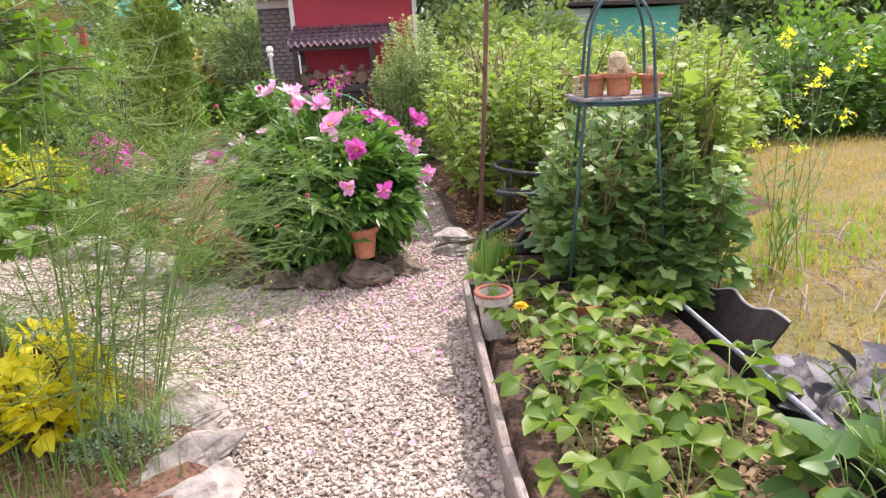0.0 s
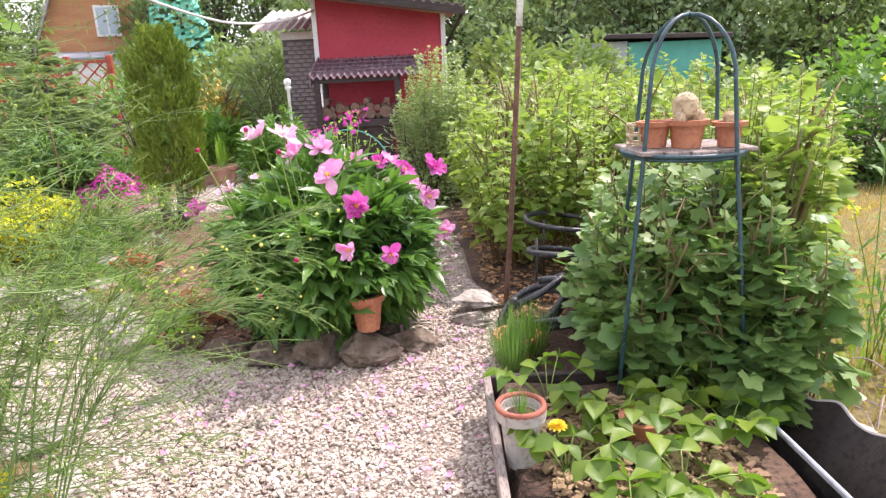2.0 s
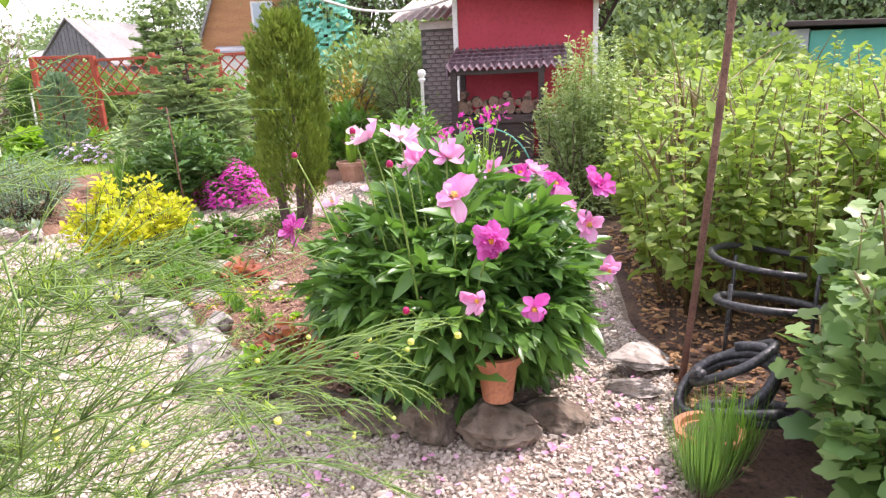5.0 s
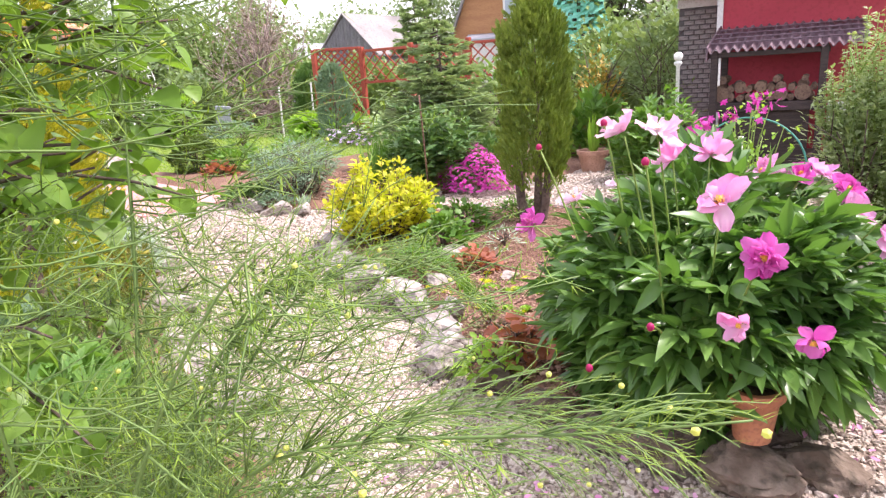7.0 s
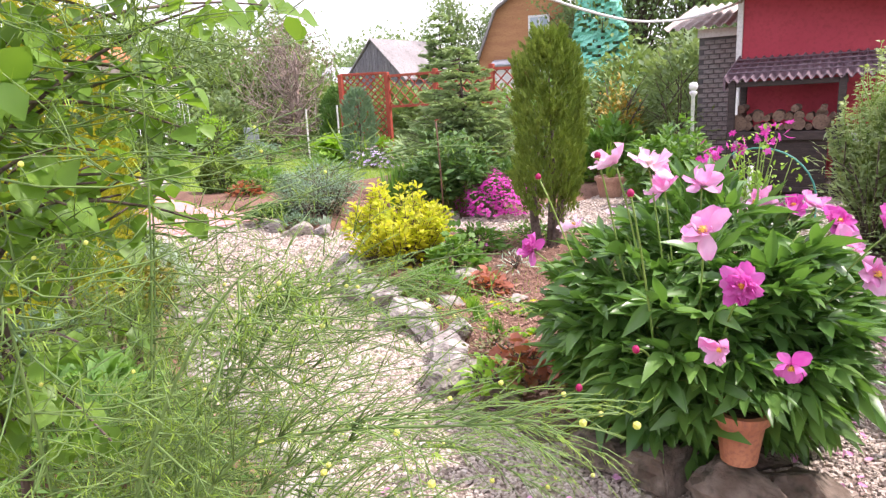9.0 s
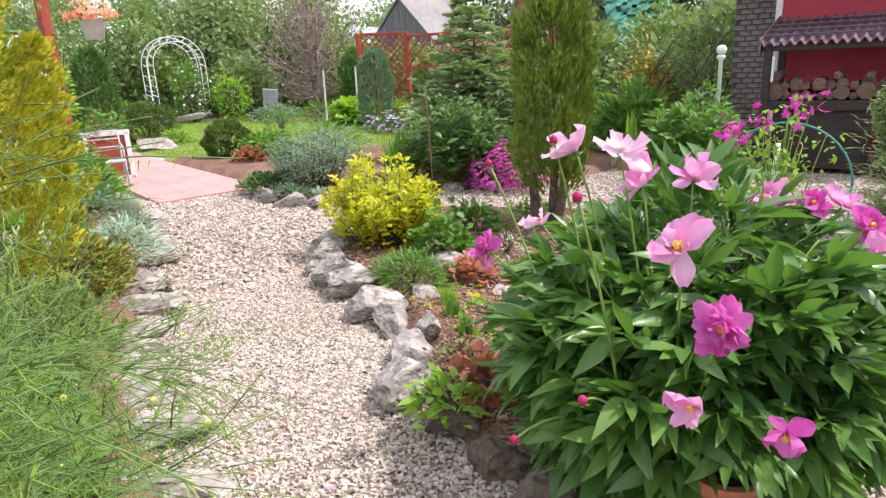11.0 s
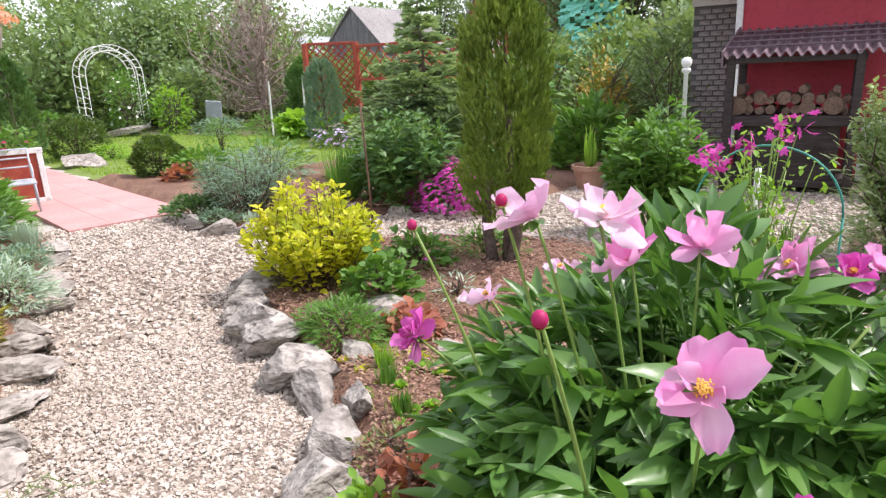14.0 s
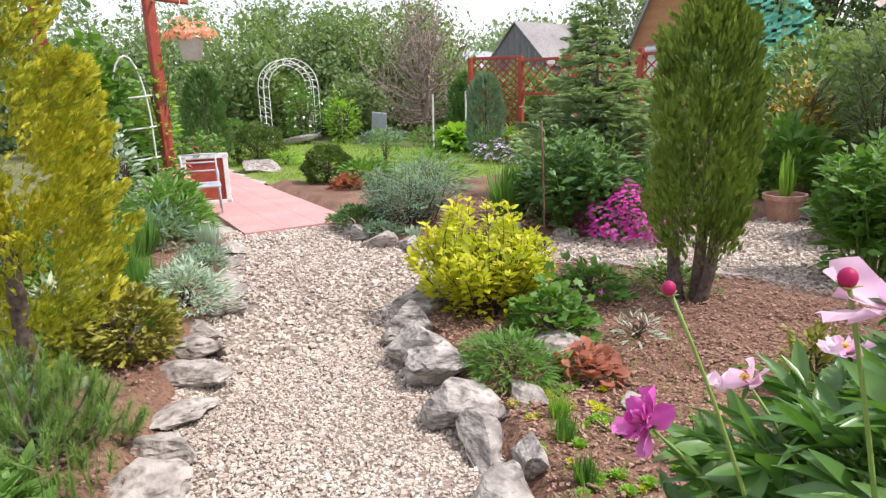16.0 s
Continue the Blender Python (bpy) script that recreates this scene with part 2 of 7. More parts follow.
M_CORAL = leafmat("coral_bloom", (0.66, 0.20, 0.14), (0.80, 0.34, 0.24), rough=0.6, leafy=0.3)
M_CACTUS = mat("straw_cactus", (0.46, 0.36, 0.22), (0.60, 0.50, 0.33), (0.34, 0.24, 0.14), scale=25, fine=90, rough=0.9, bump=0.6, depth=0.008)
M_NET = mat("green_net", (0.12, 0.50, 0.36), (0.22, 0.60, 0.46), (0.08, 0.38, 0.28), scale=2, fine=20, rough=0.7, bump=0.5, depth=0.05)
M_TEAL = mat("teal_door", (0.05, 0.30, 0.24), (0.08, 0.36, 0.30), (0.04, 0.24, 0.20), scale=2, rough=0.6)
M_GREYMETAL = mat("grey_sheet", (0.34, 0.37, 0.42), (0.44, 0.47, 0.52), (0.26, 0.28, 0.31), scale=2, fine=30, rough=0.5, bump=0.2)
M_GREYPLANK = mat("grey_plank", (0.16, 0.155, 0.165), (0.25, 0.245, 0.255), (0.10, 0.10, 0.10), scale=1.5, fine=12, rough=0.9, bump=0.4, stretch=(4, 4, 0.5), island=0.4)
M_GREYROOF = mat("grey_roof", (0.25, 0.235, 0.23), (0.34, 0.325, 0.315), (0.19, 0.18, 0.17), scale=0.8, fine=9, rough=0.9, bump=0.3)
M_OCHRE = mat("varnished_gable", (0.44, 0.20, 0.085), (0.52, 0.26, 0.11), (0.36, 0.15, 0.06), scale=1, fine=12, rough=0.6, bump=0.2, stretch=(1, 1, 5))
M_GLASS = mat("dull_window", (0.30, 0.38, 0.46), (0.46, 0.54, 0.60), scale=0.5, rough=0.12, bump=0)
M_IVORYLAMP = mat("opal_globe", (0.80, 0.79, 0.75), (0.86, 0.85, 0.82), scale=4, rough=0.25, bump=0)
M_PVC = mat("white_plastic", (0.74, 0.74, 0.72), (0.82, 0.82, 0.80), (0.62, 0.60, 0.57), scale=5, rough=0.4, bump=0.05)
M_BASIN = mat("grey_basin", (0.40, 0.43, 0.47), (0.50, 0.53, 0.57), (0.32, 0.34, 0.37), scale=5, rough=0.5, bump=0.1)

# ---------------------------------------------------------------- geometry helpers
RNG = np.random.default_rng(7)


class Geo:
    """Collects triangles of several materials."""

    def __init__(self):
        self.v, self.f, self.m, self.n = [], [], [], 0

    def add(self, V, F, m=0):
        V, F = np.asarray(V, float).reshape(-1, 3), np.asarray(F, int).reshape(-1, 3)
        self.v.append(V)
        self.f.append(F + self.n)
        self.m.append(np.full(len(F), m))
        self.n += len(V)
        return self

    def mesh(self, name, mats, base=(0, 0, 0), smooth=False):
        V, F, K = np.concatenate(self.v) - np.array(base), np.concatenate(self.f), np.concatenate(self.m)
        me = bpy.data.meshes.new(name)
        me.vertices.add(len(V))
        me.vertices.foreach_set("co", V.astype(np.float32).ravel())
        me.loops.add(F.size)
        me.loops.foreach_set("vertex_index", F.astype(np.int32).ravel())
        me.polygons.add(len(F))
        me.polygons.foreach_set("loop_start", np.arange(0, F.size, 3, dtype=np.int32))
        me.polygons.foreach_set("material_index", K.astype(np.int32))
        me.polygons.foreach_set("use_smooth", np.full(len(F), bool(smooth)))
        for mt in mats:
            me.materials.append(mt)
        me.update(calc_edges=True)
        return me


def thing(name, base, label, category, group="", kind=""):
    ob = new(name)
    ob.location = base
    ob.empty_display_size = 0.1
    return tagged(ob, label, category, group, kind)


def root_of(ob):
    while ob.parent:
        ob = ob.parent
    return ob


def part(name, geo, mats, parent, label="", smooth=False, kind=""):
    """One mesh under a thing or under a part; geo is in world coordinates, the thing's base is its origin."""
    mats = mats if isinstance(mats, (list, tuple)) else [mats]
    ob = new(name, geo.mesh(name, mats, root_of(parent).location, smooth))
    ob.parent = parent
    return tagged(ob, label, "", "", kind)


def solo(name, geo, mats, label, category, group="", kind="", smooth=False, base=(0, 0, 0)):
    mats = mats if isinstance(mats, (list, tuple)) else [mats]
    ob = new(name, geo.mesh(name, mats, base, smooth))
    ob.location = base
    return tagged(ob, label, category, group, kind)


def from_bm(bm):
    bmesh.ops.triangulate(bm, faces=bm.faces[:])
    bm.verts.index_update()
    V = np.array([v.co[:] for v in bm.verts])
    F = np.array([[v.index for v in f.verts] for f in bm.faces])
    bm.free()
    return V, F


def box(size, at=(0, 0, 0), bevel=0.004, turn=None):
    bm = bmesh.new()
    bmesh.ops.create_cube(bm, size=1)
    bmesh.ops.scale(bm, vec=size, verts=bm.verts[:])
    if bevel:
        bmesh.ops.bevel(bm, geom=bm.edges[:], offset=min(bevel, min(size) * 0.3), segments=1, affect="EDGES")
    V, F = from_bm(bm)
    if turn is not None:
        V = V @ np.array(turn).T
    return V + np.array(at), F


def rot(rx=0, ry=0, rz=0):
    return np.array(Euler([radians(a) for a in (rx, ry, rz)]).to_matrix())


def tube(pts, radii, sides=6, closed=False):
    """A round bar along points."""
    P = np.asarray(pts, float)
    R = np.full(len(P), radii) if np.isscalar(radii) else np.asarray(radii, float)
    T = np.gradient(P, axis=0)
    if closed:
        T = np.roll(P, -1, 0) - np.roll(P, 1, 0)
    T /= np.linalg.norm(T, axis=1)[:, None] + 1e-12
    ref = np.array([0, 0, 1.0]) if abs(T[:, 2]).mean() < 0.8 else np.array([1.0, 0, 0])
    A = np.cross(T, ref)
    A /= np.linalg.norm(A, axis=1)[:, None] + 1e-12
    B = np.cross(T, A)
    ang = np.arange(sides) * 2 * math.pi / sides
    V = (P[:, None] + R[:, None, None] * (A[:, None] * np.cos(ang)[None, :, None] + B[:, None] * np.sin(ang)[None, :, None])).reshape(-1, 3)
    F = []
    n = len(P)
    for i in range(n if closed else n - 1):
        j = (i + 1) % n
        for k in range(sides):
            l = (k + 1) % sides
            F += [(i * sides + k, i * sides + l, j * sides + l), (i * sides + k, j * sides + l, j * sides + k)]
    if not closed:
        for k in range(1, sides - 1):
            F += [(0, k + 1, k), ((n - 1) * sides, (n - 1) * sides + k, (n - 1) * sides + k + 1)]
    return V, np.array(F)


def lathe(profile, sides=20, at=(0, 0, 0)):
    """A turned body from (radius, height) pairs."""
    pr = np.asarray(profile, float)
    ang = np.arange(sides) * 2 * math.pi / sides
    V = np.stack([pr[:, 0][:, None] * np.cos(ang), pr[:, 0][:, None] * np.sin(ang), np.repeat(pr[:, 1][:, None], sides, 1)], -1).reshape(-1, 3)
    F = []
    for i in range(len(pr) - 1):
        for k in range(sides):
            l = (k + 1) % sides
            F += [(i * sides + k, i * sides + l, (i + 1) * sides + l), (i * sides + k, (i + 1) * sides + l, (i + 1) * sides + k)]
    return V + np.array(at), np.array(F)


def arc(a, b, sag, n=8):
    """Points from a to b that hang or bow by sag."""
    a, b, u = np.array(a, float), np.array(b, float), np.linspace(0, 1, n)[:, None]
    return a * (1 - u) + b * u + np.array(sag, float) * (4 * u * (1 - u))


def frames(d, up=None, roll=None):
    """Rotation matrices whose +Y runs along d and whose +Z leans to up."""
    d = d / (np.linalg.norm(d, axis=1)[:, None] + 1e-9)
    up = np.tile([0.0, 0.0, 1.0], (len(d), 1)) if up is None else up
    x = np.cross(d, up)
    bad = np.linalg.norm(x, axis=1) < 1e-3
    x[bad] = [1, 0, 0]
    x /= np.linalg.norm(x, axis=1)[:, None]
    z = np.cross(x, d)
    if roll is not None:
        c, s = np.cos(roll)[:, None], np.sin(roll)[:, None]
        x, z = x * c + z * s, z * c - x * s
    return np.stack([x, d, z], 2)


def scatter(geo, tmpl, pos, R, scale, m=0):
    """Copies of a small template (vertices, triangles) at places, turned and scaled."""
    V, F = tmpl
    n = len(pos)
    if n == 0:
        return
    scale = np.asarray(scale, float)
    S = np.repeat(scale[:, None], 3, 1) if scale.ndim == 1 else scale
    W = np.einsum("nij,nvj->nvi", R, V[None] * S[:, None]) + np.asarray(pos)[:, None]
    FF = F[None] + (np.arange(n) * len(V))[:, None, None]
    geo.add(W.reshape(-1, 3), FF.reshape(-1, 3), m)


def leaf(width=0.4, fold=0.12, droop=0.18, rows=4, shape=0.45):
    """A folded, bowed blade of length 1 along +Y."""
    V, F = [], []
    for i in range(rows + 1):
        u = i / rows
        w = width * 0.5 * max(0.02, math.sin(math.pi * u ** (math.log(0.5) / math.log(shape)))) if 0 < i < rows else width * 0.03
        z = -droop * u * u
        V += [(-w, u, z + fold * w * 2), (0, u, z), (w, u, z + fold * w * 2)]
    for i in range(rows):
        a, b = i * 3, i * 3 + 3
        F += [(a, a + 1, b + 1), (a, b + 1, b), (a + 1, a + 2, b + 2), (a + 1, b + 2, b + 1)]
    return np.array(V), np.array(F)


def lobed_leaf(lobes=5, depth=0.25, fold=0.10):
    """A broad toothed leaf of length 1 (currant, raspberry, vine)."""
    V, F = [(0, 0.35, -0.03)], []
    n = lobes * 4
    for k in range(n + 1):
        a = -2.55 + 5.1 * k / n
        tooth = 1 - depth * (0.5 - 0.5 * math.cos(2 * math.pi * k / 4)) if k % 4 else 1.0
        r = (0.36 + 0.27 * math.cos(a / 2) ** 2) * tooth
        x, y = r * math.sin(a), 0.35 + r * math.cos(a)
        V.append((x, y, fold * abs(x) * 1.4 - 0.14 * y * y))
    for k in range(n):
        F.append((0, k + 2, k + 1))
    return np.array(V), np.array(F)


L_LANCE = leaf(0.42, 0.12, 0.22, 4, 0.42)
L_LANCES = [leaf(0.31, 0.24, 0.14, 4, 0.42), leaf(0.37, 0.16, 0.42, 4, 0.40), leaf(0.28, 0.30, -0.10, 4, 0.45)]
L_OVAL = leaf(0.55, 0.14, 0.16, 3, 0.45)
L_SMALL = leaf(0.5, 0.15, 0.1, 2, 0.5)
L_NARROW = leaf(0.17, 0.1, 0.25, 2, 0.45)
L_NEEDLE = (np.array([(-0.03, 0, 0), (0.03, 0, 0), (0, 1, -0.05)]), np.array([(0, 1, 2)]))
L_BLADE = (np.array([(-0.05, 0, 0), (0.05, 0, 0), (0.035, 0.55, 0.0), (-0.035, 0.55, 0), (0, 1, -0.12)]), np.array([(0, 1, 2), (0, 2, 3), (3, 2, 4)]))
L_LOBED = lobed_leaf(5, 0.28)
L_ROUND = lobed_leaf(7, 0.12)
L_TRI = (np.array([(0, 0, 0), (.40, .12, .06), (.30, .42, .05), (.26, .70, .02), (0, 1, -.16), (-.26, .70, .02), (-.30, .42, .05), (-.40, .12, .06), (0, .45, -.04)]), np.array([(8, i, (i + 1) % 8) for i in range(8)]))
_bm = bmesh.new()
bmesh.ops.create_cube(_bm, size=1.25)
PEBBLE = from_bm(_bm)
L_TINY = (np.array([(0, 0, 0), (.32, .5, .08), (0, 1, -.1), (-.32, .5, .08)]), np.array([(0, 1, 2), (0, 2, 3)]))
L_HEART = leaf(0.85, 0.10, 0.2, 4, 0.36)


def spray(n=7, spread=0.5, w=0.10):
    """A flat scale-leaf spray (thuja, cypress) of length 1."""
    V, F = [], []
    for k in range(n):
        a = -spread + 2 * spread * k / (n - 1)
        l = 1 - 0.35 * abs(a) / spread
        y0 = 0.1 + 0.25 * (1 - abs(a) / spread)
        dx, dy = math.sin(a), math.cos(a)
        b = len(V)
        V += [(-w * dy * 0.5, y0 - w * dx * 0.5, 0), (w * dy * .5, y0, 0), (dx * l * 0.7 + w * .3, y0 + dy * (l - y0) * .8, 0.03), (dx * l * .8, y0 + dy * (l - y0), -0.05)]
        F += [(b, b + 1, b + 2), (b, b + 2, b + 3)]
    return np.array(V, float), np.array(F)


L_SPRAY = spray()
_bm = bmesh.new()
bmesh.ops.create_icosphere(_bm, subdivisions=1, radius=1)
ICO = from_bm(_bm)
_bm = bmesh.new()
bmesh.ops.create_icosphere(_bm, subdivisions=2, radius=1)
ICO2 = from_bm(_bm)


def unit(n, rng=RNG):
    d = rng.normal(size=(n, 3))
    return d / np.linalg.norm(d, axis=1)[:, None]


def inside(P, poly):
    """Signed distance of points to a polygon, positive inside."""
    Q = np.asarray(poly, float)
    x, y = P[:, 0], P[:, 1]
    ins = np.zeros(len(P), bool)
    best = np.full(len(P), 1e9)
    for i in range(len(Q)):
        a, b = Q[i], Q[(i + 1) % len(Q)]
        cond = ((a[1] > y) != (b[1] > y)) & (x < (b[0] - a[0]) * (y - a[1]) / (b[1] - a[1] + 1e-12) + a[0])
        ins ^= cond
        e = b - a
        t = np.clip(((x - a[0]) * e[0] + (y - a[1]) * e[1]) / (e @ e), 0, 1)
        best = np.minimum(best, np.hypot(x - a[0] - t * e[0], y - a[1] - t * e[1]))
    return np.where(ins, best, -best)


def wobble(P, f, seed=0.0):
    """Cheap smooth noise for heights."""
    x, y = P[:, 0] * f + seed, P[:, 1] * f - seed
    return (np.sin(1.3 * x + 0.7 * y) + np.sin(2.1 * y - 1.1 * x + 1.7) + 0.6 * np.sin(3.7 * x + 2.9 * y) + 0.5 * np.sin(5.3 * y - 4.1 * x)) / 3.1


def sheet(poly, step, height, rim=0.18, rough=0.01, low=-0.03):
    """A mound of earth over a polygon: it rises from below the ground at its rim."""
    Q = np.array(poly)
    x0, y0 = Q.min(0) - 0.1
    x1, y1 = Q.max(0) + 0.1
    xs, ys = np.arange(x0, x1 + step, step), np.arange(y0, y1 + step, step)
    X, Y = np.meshgrid(xs, ys)
    P = np.stack([X.ravel(), Y.ravel()], 1)
    s = inside(P, poly)
    u = np.clip((s + 0.03) / rim, 0, 1)
    z = low + (height - low) * u * u * (3 - 2 * u) + u * (wobble(P, 3.0) * rough + wobble(P, 11, 2) * rough * 0.6)
    nx = len(xs)
    i = np.arange(len(P)).reshape(len(ys), nx)
    a, b, c, d = i[:-1, :-1].ravel(), i[:-1, 1:].ravel(), i[1:, 1:].ravel(), i[1:, :-1].ravel()
    keep = (np.maximum.reduce([s[a], s[b], s[c], s[d]]) > -0.03)
    F = np.concatenate([np.stack([a, b, c], 1)[keep], np.stack([a, c, d], 1)[keep]])
    used = np.unique(F)
    remap = np.zeros(len(P), int)
    remap[used] = np.arange(len(used))
    return np.column_stack([P, z])[used], remap[F]


def fill(poly, n, rng=RNG, margin=0.0):
    Q = np.array(poly)
    P = rng.uniform(Q.min(0), Q.max(0), (int(n), 2))
    return P[inside(P, poly) > margin]

# ---------------------------------------------------------------- plan
ISLAND = [(-4.0, 7.5), (-3.85, 6.85), (-3.62, 6.42), (-3.35, 6.2), (-2.62, 5.84), (-2.1, 5.48), (-1.9, 5.12), (-1.3, 4.80), (-0.87, 4.76),
          (-0.56, 4.92), (-0.45, 5.34), (-0.3, 6.06), (-0.45, 7.0), (-0.85, 8.0), (-1.6, 8.3), (-2.26, 8.38), (-2.81, 8.3), (-3.6, 8.05)]
LEFTBED = [(-0.93, -3), (-0.95, 2.9), (-1.12, 3.3), (-1.35, 3.67), (-1.93, 4.13), (-2.3, 4.28), (-3.13, 4.62), (-3.42, 4.83), (-3.99, 5.22),
           (-4.55, 5.6), (-5.39, 6.16), (-6.6, 6.85), (-8.3, 7.1), (-9.9, 7.6), (-10.5, 5.5), (-8, 2), (-5, -3)]
BERRYBED = [(-0.12, -3), (-0.13, 2.7), (-0.05, 4.1), (0.82, 4.02), (0.78, 2.7), (0.76, -3)]
CANEBED = [(-0.05, 4.15), (0.05, 4.75), (0.12, 5.35), (-0.02, 5.9), (0.0, 7.0), (-0.15, 8.0), (-0.5, 8.6), (-0.45, 9.6), (0.5, 10.2), (2.9, 9.4), (2.6, 5.7), (1.45, 5.2), (1.15, 4.4), (0.9, 4.1)]
BACKBED = [(-6.3, 8.2), (-5.85, 7.8), (-5.1, 7.72), (-4.9, 8.3), (-4.2, 8.85), (-3.5, 9.3), (-3.05, 10.4), (-2.95, 11.5), (-1.9, 11.6), (-2.2, 14.5), (-7, 15.5),
           (-7.4, 12.3), (-7.5, 10.0), (-10.2, 9.62), (-9.4, 9.05)]
LAWN = [(-10.2, 9.55), (-12.4, 10.2), (-14.2, 10.5), (-21, 12.2), (-18, 14.6), (-10.5, 15.2), (-7.2, 12.6), (-7.35, 9.95)]
DRY = [(0.95, 4.4), (0.86, -3), (9, -3), (9, 8.2), (4.5, 8.0), (2.9, 8.6), (2.5, 5.6), (1.3, 4.6)]

# ---------------------------------------------------------------- ground
g = Geo()
g.add([(-700, -700, -0.06), (700, -700, -0.06), (700, 700, -0.06), (-700, 700, -0.06)], [(0, 1, 2), (0, 2, 3)])
solo("ground", g, M_FIELD, "rough green ground around the garden", "ground", kind="structure")
g = Geo()
g.add(*sheet([(-0.2, -3), (0.2, 4), (0.3, 6), (-0.2, 9), (-0.3, 12), (-3.2, 12.2), (-4.5, 9.6), (-6.9, 8.5), (-7.1, 6.7), (-3, 4.3), (-1.3, 3.2), (-1.2, -3)], 0.12, 0.0, 0.1, 0.004, -0.05))
gravel_path = solo("gravel_path", g, M_GRAVEL, "winding path of cream and grey crushed stone", "gravel path", kind="structure", smooth=True)


def bed(name, poly, h, m, label, step=0.09, rough=0.012, rim=0.2):
    gg = Geo()
    gg.add(*sheet(poly, step, h, rim, rough))
    return solo(name, gg, m, label, "flower bed", kind="structure", smooth=True)


bed("bed_island", ISLAND, 0.09, M_SOIL, "reddish bark-mulched island bed between two gravel paths", 0.07, 0.016)
bed("bed_left", LEFTBED, 0.09, M_SOIL, "reddish mulched bed beside the gravel path", 0.09)
bed("bed_berry", BERRYBED, 0.16, M_DARKSOIL, "dark strawberry bed littered with dry straw", 0.045, rim=0.06)
bed("bed_cane", CANEBED, 0.03, M_DARKSOIL, "dark bare soil under the raspberry canes", 0.1)
bed("bed_back", BACKBED, 0.07, M_SOIL, "mulched shrub bed beyond the gravel", 0.12)
bed("lawn", LAWN, 0.0, M_LAWN, "mown green lawn", 0.3, 0.01)
bed("dry_grass_plot", DRY, -0.01, mat("dry_turf", (0.25, 0.19, 0.085), (0.15, 0.15, 0.05), (0.09, 0.07, 0.035), scale=2.0, fine=30, rough=0.95, bump=0.6, depth=0.02), "sun-dried yellow grass plot", 0.25, 0.02)


def on_path(P):
    ok = np.ones(len(P), bool)
    for b in (ISLAND, LEFTBED, BERRYBED, CANEBED, BACKBED):
        ok &= inside(P, b) < 0.04
    return ok


# crushed stone: thick near the walk, coarser far off
def stones(poly, per_m2, size, seed):
    rng = np.random.default_rng(seed)
    Q = np.array(poly)
    area = np.prod(Q.max(0) - Q.min(0))
    P = fill(poly, area * per_m2, rng)
    P = P[on_path(P)]
    n = len(P)
    gg = Geo()
    for k in range(6):
        V = PEBBLE[0].copy()
        V = V * rng.uniform(0.62, 1.18, (len(V), 3))
        V[:, :2] = V[:, :2] @ rot(0, 0, rng.uniform(0, 90))[:2, :2].T * np.where(V[:, 2:] > 0, .82, 1.05)
        sel = np.arange(n) % 6 == k
        m = sel.sum()
        sc = size * rng.lognormal(0, 0.28, m)
        S = np.stack([sc * rng.uniform(0.9, 1.7, m), sc * rng.uniform(0.7, 1.1, m), sc * rng.uniform(0.4, 0.7, m)], 1)
        yaw, tilt = rng.uniform(0, 2 * math.pi, m), rng.uniform(0.3, 1.0, m)
        d = np.stack([np.cos(yaw), np.sin(yaw), rng.uniform(-0.3, 0.3, m)], 1)
        pos = np.column_stack([P[sel], 0.002 + S[:, 2] * rng.uniform(0.1, 1.1, m)])
        scatter(gg, (V, PEBBLE[1]), pos, frames(d, roll=rng.uniform(-0.4, 0.4, m)), S)
    return gg


g = stones([(-1.2, 1.6), (0.1, 1.6), (0.25, 6.3), (-0.6, 6.6), (-2.0, 5.5), (-3.6, 6.4), (-3.9, 5.0), (-2.0, 4.0)], 6600, 0.0084, 3)
g2 = stones([(-0.6, 6.4), (0.3, 6.2), (0.1, 9), (-0.4, 11.6), (-3.2, 11.8), (-4.6, 9.6), (-7.0, 8.4), (-7.1, 6.6), (-3.8, 4.9), (-3.5, 6.3), (-4.3, 7.6), (-2.5, 8.6), (-1, 8.3)], 1400, 0.0150, 4)
for V, F in zip(g2.v, g2.f):
    g.add(V, F - F.min())
solo("gravel_stones", g, M_STONE, "loose cream, white and brown crushed stones on the path", "gravel", kind="stuff")

# mulch chips on the beds
def chips(poly, n, z, seed, m=M_CHIP, size=0.013, name="bark_mulch", label="reddish bark chips over the bed"):
    rng = np.random.default_rng(seed)
    P = fill(poly, n, rng, 0.1)
    k = len(P)
    gg = Geo()
    V = np.array([(-1, -.5, 0), (1, -.4, 0), (.9, .5, 0), (-.9, .45, 0), (-.8, -.4, .3), (.85, -.35, .35), (.8, .4, .3), (-.8, .4, .28)], float)
    F = np.array([(4, 5, 6), (4, 6, 7), (0, 1, 5), (0, 5, 4), (1, 2, 6), (1, 6, 5), (2, 3, 7), (2, 7, 6), (3, 0, 4), (3, 4, 7)])
    a = rng.uniform(0, 6.28, k)
    d = np.stack([np.cos(a), np.sin(a), rng.uniform(-.35, .35, k)], 1)
    scatter(gg, (V, F), np.column_stack([P, np.full(k, z) + wobble(P, 3.0) * 0.014 + rng.uniform(.004, .022, k)]), frames(d, roll=rng.uniform(-.4, .4, k)), size * rng.lognormal(0, .35, k))
    return solo(name, gg, m, label, "mulch", kind="stuff")


